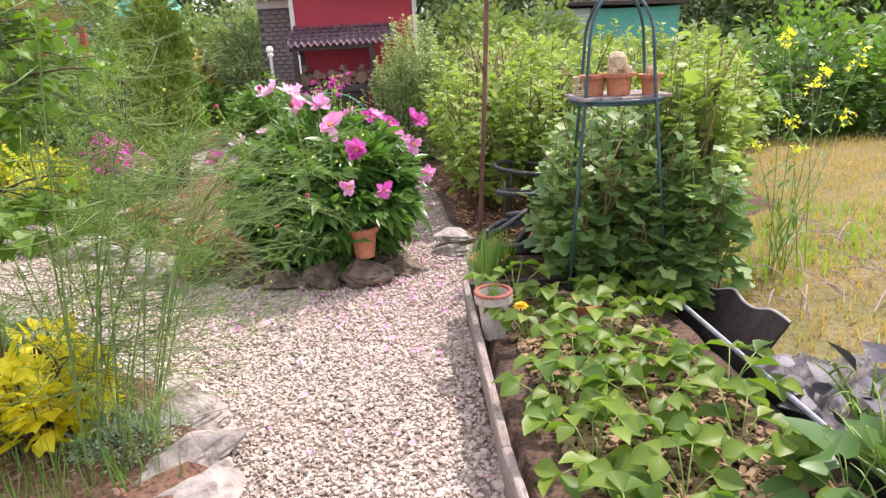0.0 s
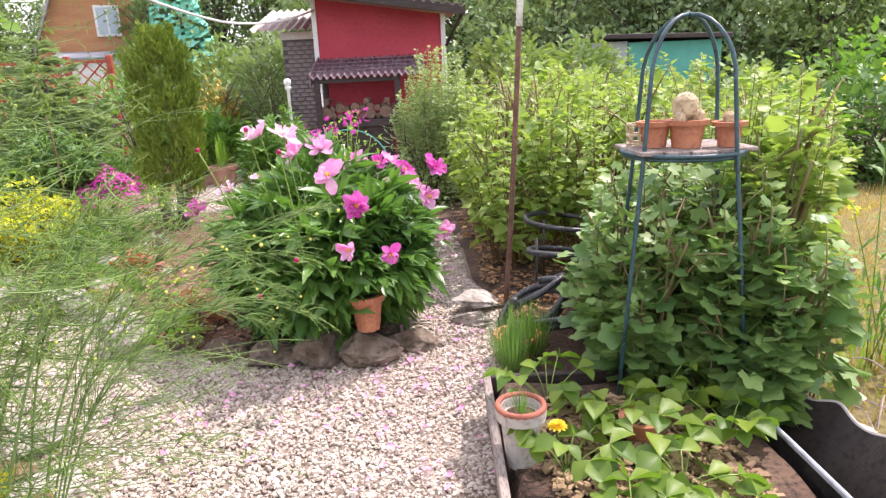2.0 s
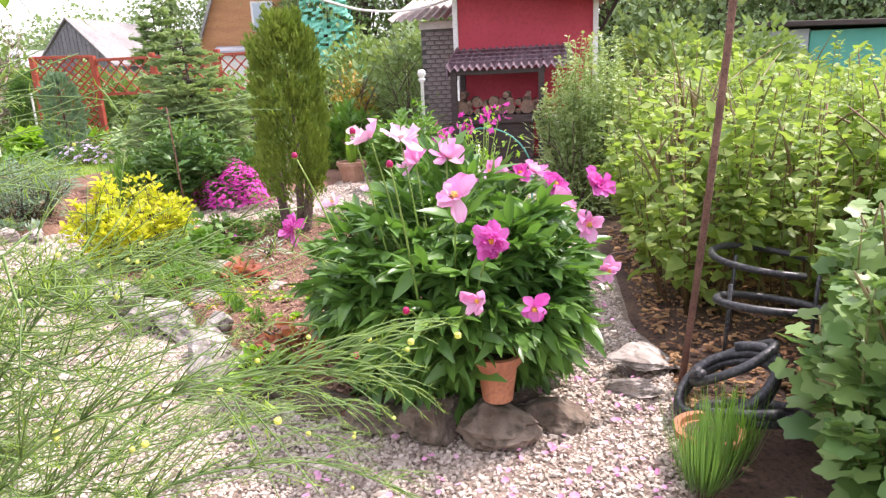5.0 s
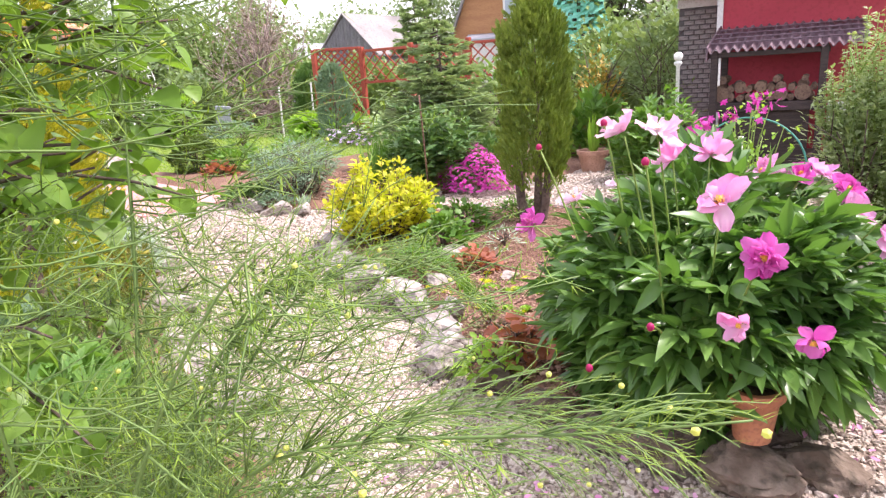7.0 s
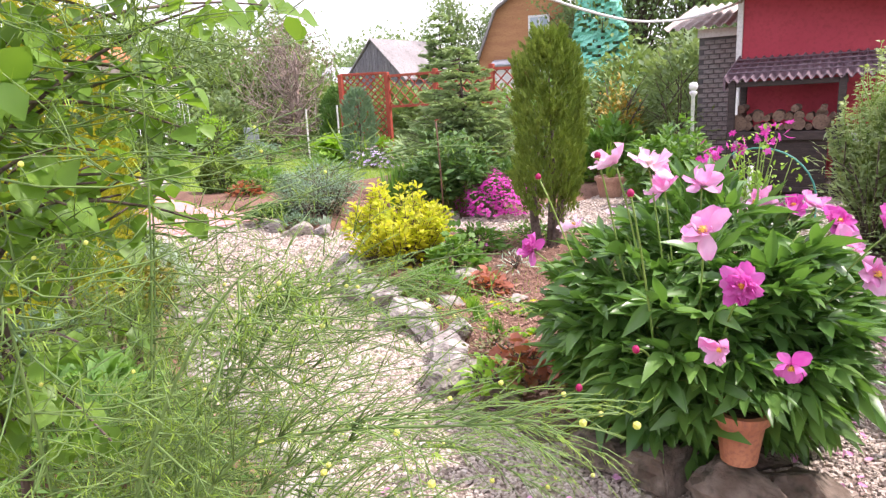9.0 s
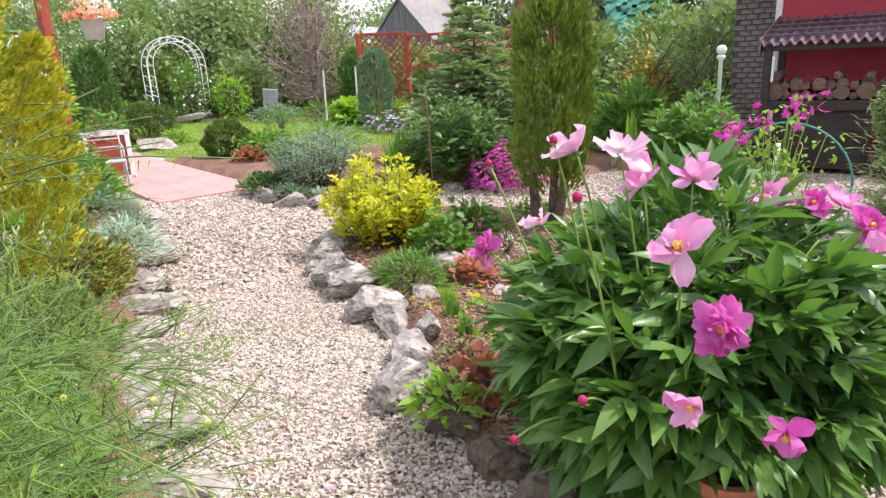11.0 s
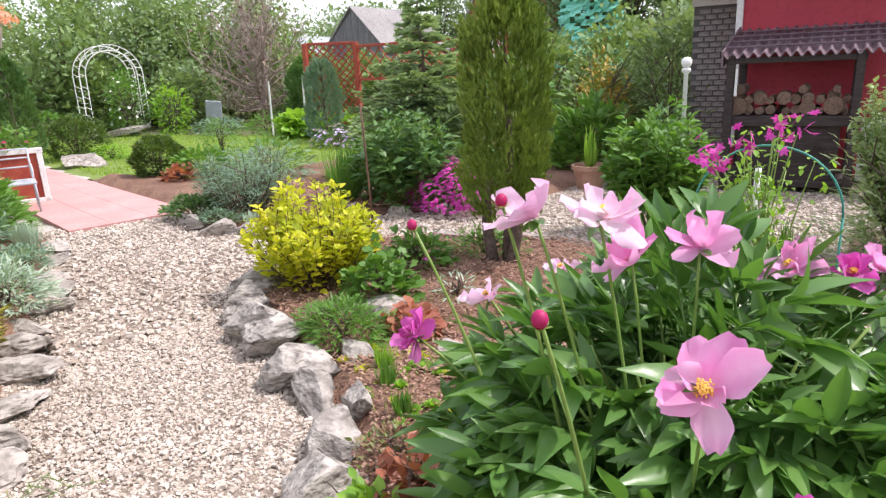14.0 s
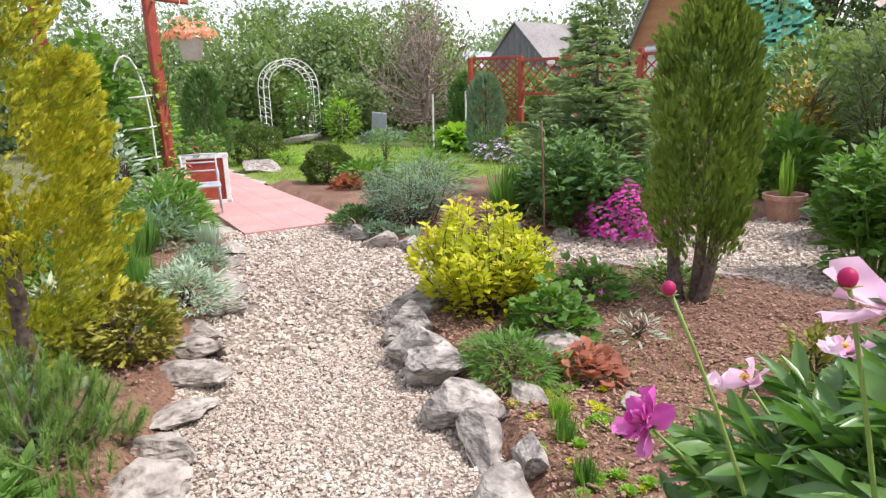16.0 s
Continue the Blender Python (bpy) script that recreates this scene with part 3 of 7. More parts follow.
chips(ISLAND, 27000, 0.09, 11, size=0.0082)
chips([(-1, 2), (-1.2, 3.3), (-2.2, 4.2), (-4.5, 5.5), (-6, 6.4), (-7, 5.5), (-3, 2)], 14000, 0.09, 12, size=0.009, name="bark_mulch")
chips([(-6.3, 8.2), (-5.1, 7.7), (-4.9, 8.3), (-3.5, 9.4), (-5, 10), (-8, 9.6)], 7000, 0.07, 13, size=0.016)
chips([(0.0, 4.8), (0.0, 8.0), (1.4, 8), (1.4, 5.2), (.9, 4.8)], 3600, 0.035, 15, mat("leaf_litter", (0.22, 0.10, 0.05), (0.42, 0.26, 0.12), scale=4, rough=.9, island=.8), .014, "leaf_litter", "rusty leaf litter on the dark soil")
chips([(-0.1, 1.2), (-0.05, 4.0), (0.76, 3.95), (0.74, 1.2)], 9000, 0.16, 14, mat("dry_straw", (0.16, 0.095, 0.05), (0.42, 0.30, 0.17), scale=3, rough=0.9, island=.7), 0.013, "dry_straw", "dry straw and dead leaves between the strawberries")


def blades(name, poly, n, z, hmin, hmax, m, label, seed, w=1.0, lean=0.5):
    rng = np.random.default_rng(seed)
    P = fill(poly, n, rng, 0.03)
    k = len(P)
    a = rng.uniform(0, 6.28, k)
    l = rng.uniform(0.05, lean, k)
    d = np.stack([np.cos(a) * l, np.sin(a) * l, np.ones(k)], 1)
    up = np.stack([np.cos(a), np.sin(a), np.zeros(k)], 1)
    h = rng.uniform(hmin, hmax, k)
    gg = Geo()
    scatter(gg, L_BLADE, np.column_stack([P, np.full(k, z)]), frames(d, up), np.stack([h * 0 + 0.06 * w * (0.5 + rng.random(k)), h, h], 1))
    return solo(name, gg, m, label, "grass", kind="stuff")


blades("lawn_grass", LAWN, 30000, -0.01, 0.03, 0.07, M_BLADE, "short mown lawn grass", 21, 3.0)
blades("dry_grass", [(1.1, 4.5), (1.0, 2.2), (7, 2.2), (7, 8), (2.8, 8.3), (2.5, 5.6), (1.4, 5.0)], 34000, -0.02, 0.04, 0.13, M_DRYBLADE, "bleached yellow-green grass", 22, 1.0, 1.6)
blades("weed_grass", [(1.0, 4.4), (1.0, 3.8), (3.2, 4.6), (3.2, 5.6), (1.6, 5.2)], 1500, -0.02, 0.05, 0.17, M_BRIGHT, "fresh green grass at the plot's edge", 23, 1.5, 0.8)


# ---------------------------------------------------------------- stones that edge the beds
def rock_mesh(seed, size):
    """A broken lump of bedded limestone: cut faces, ledges and pits."""
    rng = np.random.default_rng(seed)
    bm = bmesh.new()
    bmesh.ops.create_icosphere(bm, subdivisions=4, radius=1)
    V, F = from_bm(bm)
    for _ in range(10):
        n = rng.normal(size=3)
        n /= np.linalg.norm(n)
        d = rng.uniform(0.40, 0.74)
        s = V @ n
        V = V - np.outer(np.maximum(s - d, 0), n)
    dip = rng.uniform(-.35, .35, 2)
    bed_z = (V[:, 2] + V[:, 0] * dip[0] + V[:, 1] * dip[1]) * rng.uniform(3.2, 4.6)
    step = np.abs((bed_z % 1.0) - .5) * 2
    ledge = np.where(step > .72, (step - .72) * .75, 0)
    nz = np.array([noise.fractal(Vector(v * 2.4 + seed), 1.0, 2.0, 5) for v in V])
    pit = np.array([noise.fractal(Vector(v * 6.0 - seed), 1.0, 2.0, 3) for v in V])
    k = 1 + 0.13 * nz + 0.05 * pit - ledge * .55
    V = V * np.column_stack([k, k, 1 + 0.08 * nz])
    V *= np.array(size) * 0.66
    return V, F


def rock(x, y, z, size, yaw, seed, m=M_ROCK, label="", group="limestone bed edging"):
    V, F = rock_mesh(seed, size)
    V = V @ rot(random.uniform(-12, 12), random.uniform(-12, 12), yaw).T
    V[:, 2] -= np.percentile(V[:, 2], 6)
    gg = Geo()
    gg.add(V, F)
    ob = solo("rock", gg, m, label or "rough grey limestone lump edging the bed", "rock", group, smooth=False)
    ob.location = (x, y, z)
    return ob


# measured lumps beside the island
for i, (x, y, sx, sy, sz, yaw) in enumerate([
        (-3.82, 6.72, .26, .16, .16, 60), (-3.66, 6.48, .26, .18, .20, 50), (-3.45, 6.25, .22, .17, .22, 70), (-3.18, 6.08, .34, .26, .24, -25), (-2.92, 5.97, .30, .22, .22, -30),
        (-2.62, 5.80, .34, .24, .19, -35), (-2.33, 5.60, .32, .13, .15, -35), (-2.15, 5.62, .30, .08, .15, -40), (-2.03, 5.38, .24, .16, .17, -60),
        (-1.85, 5.13, .26, .22, .22, -40), (-1.58, 4.95, .24, .18, .16, -25), (-1.3, 4.82, .26, .2, .15, -15), (-1.02, 4.74, .28, .2, .16, 0),
        (-0.74, 4.78, .24, .2, .15, 20), (-0.52, 4.95, .22, .18, .14, 70), (-0.45, 5.28, .26, .16, .13, 85), (-0.38, 5.7, .26, .15, .12, 80), (-0.33, 6.15, .26, .16, .12, 90),
        (-0.42, 6.7, .28, .16, .12, 100), (-3.2, 8.18, .3, .18, .12, 10), (-2.5, 8.36, .26, .18, .11, 0), (-3.85, 7.7, .28, .2, .15, 60)]):
    # stones under the peony take the darker colour that stands in for its shade
    if 10 <= i <= 15:
        rock(x, y + .06, -0.03, (sx, sy, sz), yaw, 100 + i, M_ROCKSHADE, "low brown stone under the peony, its shade put into the colour")
    else:
        rock(x, y, -0.02, (sx * 1.18, sy * 1.22, sz * 1.1), yaw, 100 + i)
# the left bed's rim: flatter, paler slabs
edge = [(-1.0, 2.5), (-1.05, 2.82), (-1.14, 3.05), (-1.22, 3.30), (-1.42, 3.52), (-1.66, 3.72), (-1.9, 4.02), (-2.15, 4.22), (-2.5, 4.36), (-2.85, 4.5), (-3.12, 4.62),
        (-3.3, 4.78), (-3.55, 4.95), (-3.85, 5.15), (-4.12, 5.36), (-4.4, 5.52), (-4.7, 5.74), (-5.05, 5.97), (-5.4, 6.2), (-5.8, 6.42), (-6.2, 6.66)]
for i, (x, y) in enumerate(edge):
    random.seed(400 + i)
    near = y < 3.8
    rock(x - 0.03, y, -0.02, (random.uniform(.30, .40), random.uniform(.17, .24), random.uniform(.12, .17) if near else random.uniform(.09, .13)), random.uniform(20, 50), 200 + i,
         M_ROCKPALE, "pale weathered stone edging the bed")
for i, (x, y, s) in enumerate([(-5.9, 7.78, .22), (-5.65, 7.66, .26), (-5.3, 7.6, .3), (-5.0, 7.7, .26), (-4.85, 8.15, .2), (-4.55, 8.62, .26), (-4.15, 8.85, .24), (-3.8, 9.1, .2), (-3.3, 9.6, .2)]):
    rock(x, y, -0.01, (s, s * .7, s * .55), 30 * i, 300 + i, M_ROCK if i % 2 else M_ROCKPALE, "small rough stone edging the shrub bed")
rock(-11.75, 10.32, -0.02, (1.2, .55, .22), 15, 350, M_ROCKPALE, "low flat pinkish boulder on the lawn", "lawn boulder")
rock(-2.62, 6.45, 0.06, (.26, .16, .14), 20, 351, M_ROCKPALE, "flat stone set in the mulch", "bed stones")
rock(-2.05, 6.2, 0.07, (.13, .1, .06), 60, 352, M_ROCKPALE, "flat stone set in the mulch", "bed stones")
rock(-2.4, 5.95, 0.07, (.2, .1, .09), -20, 353, M_ROCKPALE, "flat stone set in the mulch", "bed stones")
rock(-2.62, 10.9, 0.0, (.34, .2, .13), 10, 354, M_ROCKPALE, "flat stone beside the potted iris", "path stones")
rock(-2.2, 10.85, 0.0, (.34, .22, .14), -10, 355, M_ROCKPALE, "flat stone beside the potted iris", "path stones")
rock(0.03, 5.32, 0.01, (.34, .22, .09), 15, 356, M_ROCKPALE, "flat pale slab on the dark soil", "path stones")
rock(-0.02, 5.12, 0.01, (.22, .13, .07), -30, 357, M_ROCKPALE, "flat pale slab on the dark soil", "path stones")
rock(1.16, 3.68, 0.0, (.22, .12, .13), 20, 358, M_ROCKPALE, "pinkish rubble stone by the bitumen sheet", "bed stones")
random.seed(5)

# ---------------------------------------------------------------- plant builders
def dome(n, c, r, rng, low=0.0, shell=0.6):
    """Places in the outer part of a half-ellipsoid, with their outward directions."""
    d = unit(n, rng)
    d[:, 2] = np.abs(d[:, 2]) * (1 - low) + low * d[:, 2]
    rad = rng.uniform(shell, 1.0, n) ** 0.7
    lump = 1 + 0.16 * np.sin(d[:, 0] * 5 + c[0] * 7) * np.cos(d[:, 1] * 6 + c[1] * 5) + 0.1 * np.sin(d[:, 2] * 9 + d[:, 0] * 7)
    return np.array(c) + d * np.array(r) * (rad * lump)[:, None], d


def shrub(name, base, r, h, tm, m, n, size, label, category, seed, stem=M_BARK, up=0.35, droop=0.25, group="", low=0.0, shell=0.45, stems=9, blossom=None, shoots=0, tipsize=.6):
    """A bush: forked stems from the ground and a crown of single leaves. blossom: (material, number, size, label)."""
    rng = np.random.default_rng(seed)
    low = 1.0 if low else 0.0
    ob = thing(name, base, label, category, group)
    b = np.array(base)
    for k in range(stems):
        gs = Geo()
        a = rng.uniform(0, 6.28)
        q = rng.uniform(0.35, 0.85)
        tip = b + np.array([math.cos(a) * r[0] * q, math.sin(a) * r[1] * q, h * rng.uniform(0.5, 0.92)])
        foot = b + np.array([math.cos(a), math.sin(a), 0]) * 0.06 * min(1, r[0])
        P = arc(foot, tip, (math.cos(a) * -.03, math.sin(a) * -.03, h * 0.06), 6)
        t0 = 0.006 + 0.008 * min(h, 1.5)
        gs.add(*tube(P, np.linspace(t0, t0 * .3, 6), 5))
        for _ in range(2):
            s = P[rng.integers(2, 5)]
            e = s + np.array([rng.normal() * r[0] * .35, rng.normal() * r[1] * .35, h * rng.uniform(.1, .3)])
            gs.add(*tube(arc(s, e, (0, 0, .02), 4), np.linspace(t0 * .5, t0 * .2, 4), 4))
        part("stem", gs, stem, ob, smooth=True)
    gl = Geo()
    if shoots:
        gk = Geo()
        each = max(3, n // shoots)
        for k in range(shoots):
            a, q = rng.uniform(0, 6.283), math.sqrt(rng.uniform(.02, 1))
            tip = b + np.array([math.cos(a) * r[0] * q, math.sin(a) * r[1] * q, h * math.sqrt(1 - .72 * q * q) * rng.uniform(.78, 1.12)])
            foot = b + np.array([math.cos(a) * r[0], math.sin(a) * r[1], 0]) * rng.uniform(.1, .45)
            P = arc(foot, tip, (math.cos(a) * r[0] * .10, math.sin(a) * r[1] * .10, h * .07), 7)
            gk.add(*tube(P, np.linspace(.0045, .0016, 7) * min(1.3, .5 + h), 4))
            u = np.clip(rng.uniform(.12, 1.03, each) ** .75, 0, 1)
            x = u * 6
            i0 = np.minimum(x.astype(int), 5)
            pp = P[i0] + (P[i0 + 1] - P[i0]) * (x - i0)[:, None]
            az = np.arange(each) * 2.4 + rng.uniform(0, 6.28)
            dd = np.column_stack([np.cos(az), np.sin(az), up + .55 * u ** 3 - droop * rng.random(each)]) + np.array([math.cos(a), math.sin(a), 0]) * .45 * q + rng.normal(size=(each, 3)) * .22
            sz = size * (1.12 - (1.12 - tipsize) * u ** 2) * rng.lognormal(0, .2, each)
            scatter(gl, tm, pp + dd / np.linalg.norm(dd, axis=1)[:, None] * (sz * .25)[:, None], frames(dd, roll=rng.normal(0, .45, each)), sz)
        part("shoot", gk, stem, ob, smooth=True, kind="stuff")
        n = n // 6
    P, d = dome(n, b + np.array([0, 0, h * 0.46 if low else 0.02]), (r[0] * (.82 if shoots else 1), r[1] * (.82 if shoots else 1), h * (0.54 if low else 0.98) * (.82 if shoots else 1)), rng, low, shell)
    P[:, 2] = np.maximum(P[:, 2], b[2] + 0.02)
    dd = d + rng.normal(size=d.shape) * 0.45
    dd[:, 2] = dd[:, 2] * 0.5 + up - droop * rng.random(n)
    scatter(gl, tm, P, frames(dd, roll=rng.normal(0, .5, n)), size * np.minimum(rng.lognormal(0, .22, n), 1.3))
    part("foliage", gl, m, ob, smooth=True, kind="stuff")
    if blossom:
        bm_, bn, bs, bl = blossom
        gb = Geo()
        P, d = dome(bn, b + np.array([0, 0, h * .46 if low else .02]), (r[0] * 1.03, r[1] * 1.03, h * (0.56 if low else 1.03)), rng, low, 0.9)
        bloom(gb, P, d * .6 + np.array([0, 0, .6]), bs, rng)
        part("bloom", gb, bm_, ob, bl, smooth=True, kind="stuff")
    return ob


def bloom(gb, P, D, size, rng, petals=5):
    """Small open flowers, five petals each."""
    n = len(P)
    R = frames(np.asarray(D, float) + rng.normal(size=(n, 3)) * .15)
    for k in range(petals):
        a = k * 2 * math.pi / petals
        d = R[:, :, 0] * math.cos(a) + R[:, :, 2] * math.sin(a) + R[:, :, 1] * 0.35
        scatter(gb, L_OVAL, P, frames(d, R[:, :, 1]), size * rng.uniform(.8, 1.1, n))


def conifer(name, base, h, r, m, n, size, label, seed, power=0.8, tiers=0, category="conifer", tm=None, trunk_h=0.0, topfill=1.0, group="", lift=1.3, plumes=0, plume=.18):
    """An upright evergreen: trunk and a crown of scale-leaf sprays. tiers: whorls of spreading boughs (spruce)."""
    rng = np.random.default_rng(seed)
    ob = thing(name, base, label, category, group)
    b = np.array(base)
    gt = Geo()
    gt.add(*tube(arc(b - np.array([0, 0, .03]), b + np.array([0, 0, h * .93]), (0.02, 0.01, 0), 8), np.linspace(0.025 + .012 * h, .006, 8), 8))
    if tiers:
        gl = Geo()
        for i in range(tiers):
            u = (i + .5) / tiers
            k0 = 8 if u < .7 else 5
            for k in range(k0):
                uk = min(.98, max(.03, u + rng.normal() * .03))
                z = trunk_h + (h - trunk_h) * uk
                a = k * 6.283 / k0 + i * 1.1 + rng.normal() * .22
                L = (r * (1 - uk) ** power + .07) * rng.uniform(.65, 1.12)
                s = b + np.array([0, 0, z])
                tip = s + np.array([math.cos(a) * L, math.sin(a) * L, L * rng.uniform(-.10, .28)])
                P = arc(s, tip, (0, 0, -L * .10), 7)
                gt.add(*tube(P, np.linspace(.011, .003, 7), 4))
                for w in range(int(6 + 16 * L)):
                    v = rng.uniform(.15, 1.0)
                    o = P[min(6, int(v * 6))] + rng.normal(size=3) * .015
                    sg = 1 if w % 2 else -1
                    aa = a + sg * rng.uniform(.35, .95) * (v < .93)
                    l2 = L * .42 * (1.12 - v) + .07
                    d2 = np.array([math.cos(aa), math.sin(aa), rng.uniform(-.28, .22)])
                    q = max(4, int(n * l2))
                    t = rng.random(q)
                    PP = o + d2 * (t * l2)[:, None]
                    az = rng.uniform(0, 6.283, q)
                    side = np.array([-math.sin(aa), math.cos(aa), 0])
                    D = d2 + side * np.cos(az)[:, None] * .75 + np.array([0, 0, 1.0]) * (np.abs(np.sin(az)) * .55 - .08)[:, None]
                    ln = size * rng.uniform(.7, 1.25, q)
                    scatter(gl, tm or L_TINY, PP, frames(D, roll=rng.normal(0, .5, q)), np.stack([ln * .42, ln, ln], 1))
    else:
        gl = Geo()
        u = rng.random(n) ** (1 / 1.25)
        z = trunk_h + (h - trunk_h) * u
        prof = np.interp(u, [0, .06, .25, .6, .85, 1], [.55, .8, 1.0, .95, .72 * topfill, .12])
        a = rng.uniform(0, 6.283, n)
        lump = 1 + .12 * np.sin(3 * a + z * 7) + .10 * np.sin(5 * a - z * 11 + 1)
        rad = r * prof * lump * rng.uniform(.55, 1.0, n) ** .5
        P = b + np.column_stack([np.cos(a) * rad, np.sin(a) * rad, z])
        if plumes:
            pick = rng.integers(0, plumes, n)
            C = (b + (P[:plumes] - b) * np.array([.80, .80, 1]))[pick]
            ca = a[:plumes][pick]
            ax = np.column_stack([np.cos(ca), np.sin(ca), np.full(n, lift)]) + rng.normal(size=(plumes, 3))[pick] * .22
            ax /= np.linalg.norm(ax, axis=1)[:, None]
            v = rng.random(n) ** .8
            P = C + ax * (v * plume)[:, None] + rng.normal(size=(n, 3)) * (plume * .20 * (1.15 - v))[:, None]
            P[:, 2] = np.maximum(P[:, 2], b[2] + trunk_h * .85)
            a = ca
        D = np.column_stack([np.cos(a), np.sin(a), np.full(n, lift)]) + rng.normal(size=(n, 3)) * .35
        R = frames(D, np.column_stack([-np.sin(a), np.cos(a), np.zeros(n)]), roll=rng.normal(0, .8, n))
        scatter(gl, tm or L_SPRAY, P, R, size * rng.uniform(.6, 1.25, n))
    part("trunk", gt, M_BARK, ob, smooth=True)
    part("crown", gl, m, ob, kind="stuff")
    return ob


def tree(name, base, h, r, m, n, size, label, seed, category="tree", crown_low=0.25, tm=None, bare=False):
    """A broad tree: tapered trunk, limbs, and a crown of leaf clumps with gaps."""
    rng = np.random.default_rng(seed)
    ob = thing(name, base, label, category)
    b = np.array(base)
    gt, gl = Geo(), Geo()
    gt.add(*tube(arc(b, b + np.array([rng.normal() * .15, rng.normal() * .15, h * .75]), (.05, .05, 0), 7), np.linspace(.03 * h ** .8, .012 * h ** .8, 7), 8))
    clumps = []
    nl = 34 if not bare else 60
    for k in range(nl):
        a, u = rng.uniform(0, 6.283), rng.uniform(crown_low, 1)
        q = r * math.sin(math.pi * min(.97, max(.12, (u - crown_low) / (1 - crown_low) * .8 + .18))) * rng.uniform(.3, 1)
        tip = b + np.array([math.cos(a) * q, math.sin(a) * q, h * u])
        s = b + np.array([0, 0, h * max(.12, u * rng.uniform(.35, .7))])
        P = arc(s, tip, (0, 0, -.04 * h), 6)
        gt.add(*tube(P, np.linspace(.010 * h ** .8, .003 * h ** .7, 6), 4))
        clumps.append(tip)
        for _ in range(3 if not bare else 9):
            s2 = P[rng.integers(2, 6)]
            e = s2 + unit(1, rng)[0] * r * .33 * np.array([1, 1, .8]) + np.array([0, 0, h * (.03 if not bare else .10)])
            if bare or _ == 0:
                gt.add(*tube(arc(s2, e, (0, 0, .02), 3), np.linspace(.0045 * h ** .7, .0016 * h ** .6, 3), 3))
            clumps.append(e)
    part("trunk", gt, M_TWIG if bare else M_BARK, ob, smooth=True)
    C = np.array(clumps)
    pick = rng.integers(0, len(C), n)
    P = C[pick] + rng.normal(size=(n, 3)) * r * .13
    D = rng.normal(size=(n, 3)) + np.array([0, 0, .1])
    scatter(gl, tm or L_SMALL, P, frames(D, roll=rng.normal(0, .6, n)), size * rng.lognormal(0, .3, n))
    part("crown", gl, m, ob, kind="stuff")
    return ob

# ---------------------------------------------------------------- peony
def petal(cup=0.5, width=0.9, ruffle=0.06, seed=0, n=6):
    """A broad rounded petal of length 1 with a shallow notch and a wavy rim."""
    rng = np.random.default_rng(seed)
    ph = rng.uniform(0, 6.28, 3)
    V, F = [], []
    for i in range(n + 1):
        u = i / n
        w = width * (0.14 + 0.86 * math.sin(math.pi * (0.03 + 0.66 * u)) ** .9) * 0.5
        for j in range(n + 1):
            t = j / n * 2 - 1
            y = u * (1 - 0.36 * t * t * u) - .09 * math.exp(-(t / .22) ** 2) * u ** 4
            wave = ruffle * u * u * (math.sin(5 * t + ph[0]) + .6 * math.sin(9 * t + ph[1]))
            V.append((t * w, y, cup * (0.55 * u * u + 0.30 * t * t * u) + wave))
    for i in range(n):
        for j in range(n):
            a = i * (n + 1) + j
            F += [(a, a + 1, a + n + 2), (a, a + n + 2, a + n + 1)]
    return np.array(V), np.array(F)


PETALS = [petal(0.24, .74, .045, 1), petal(0.45, .66, .05, 2), petal(0.10, .82, .05, 3), petal(0.62, .60, .05, 4), petal(-0.18, .70, .05, 5)]


def peony_flower(parent, c, face, size, m, rng, rows=((8, 0.25), (6, 0.8)), core=True, name="flower"):
    c = np.array(c)
    face = np.array(face, float) / np.linalg.norm(face)
    R = frames(face[None])[0]
    gp, n0 = Geo(), 0
    for row, (num, lift) in enumerate(rows):
        for k in range(num):
            if rng.random() < 0.12:
                continue
            a = (k + rng.uniform(-.25, .25)) * 2 * math.pi / num + row * .5
            d = R[:, 0] * math.cos(a) + R[:, 2] * math.sin(a) + R[:, 1] * (lift + rng.normal() * .30)
            s = size * (1 - .2 * row) * rng.uniform(.74, 1.2)
            scatter(gp, PETALS[rng.integers(0, 5)], (c - face * .01)[None], frames(d[None], R[:, 1][None], roll=np.array([rng.normal() * .30])), np.array([[s * rng.uniform(.80, 1.05), s, s * rng.uniform(.9, 1.25)]]))
    fl = part(name, gp, m, parent, smooth=True)
    if core:
        gc = Geo()
        q = 60
        dd = face + rng.normal(size=(q, 3)) * .5
        scatter(gc, L_NARROW, np.repeat(c[None], q, 0), frames(dd), size * .20 * rng.uniform(.7, 1.2, q))
        scatter(gc, ICO, c + dd / np.linalg.norm(dd, axis=1)[:, None] * size * .18, np.repeat(np.eye(3)[None], q, 0), np.full(q, size * .022))
        part("stamen_tuft", gc, M_STAMEN, fl, "yellow stamens")
    return fl


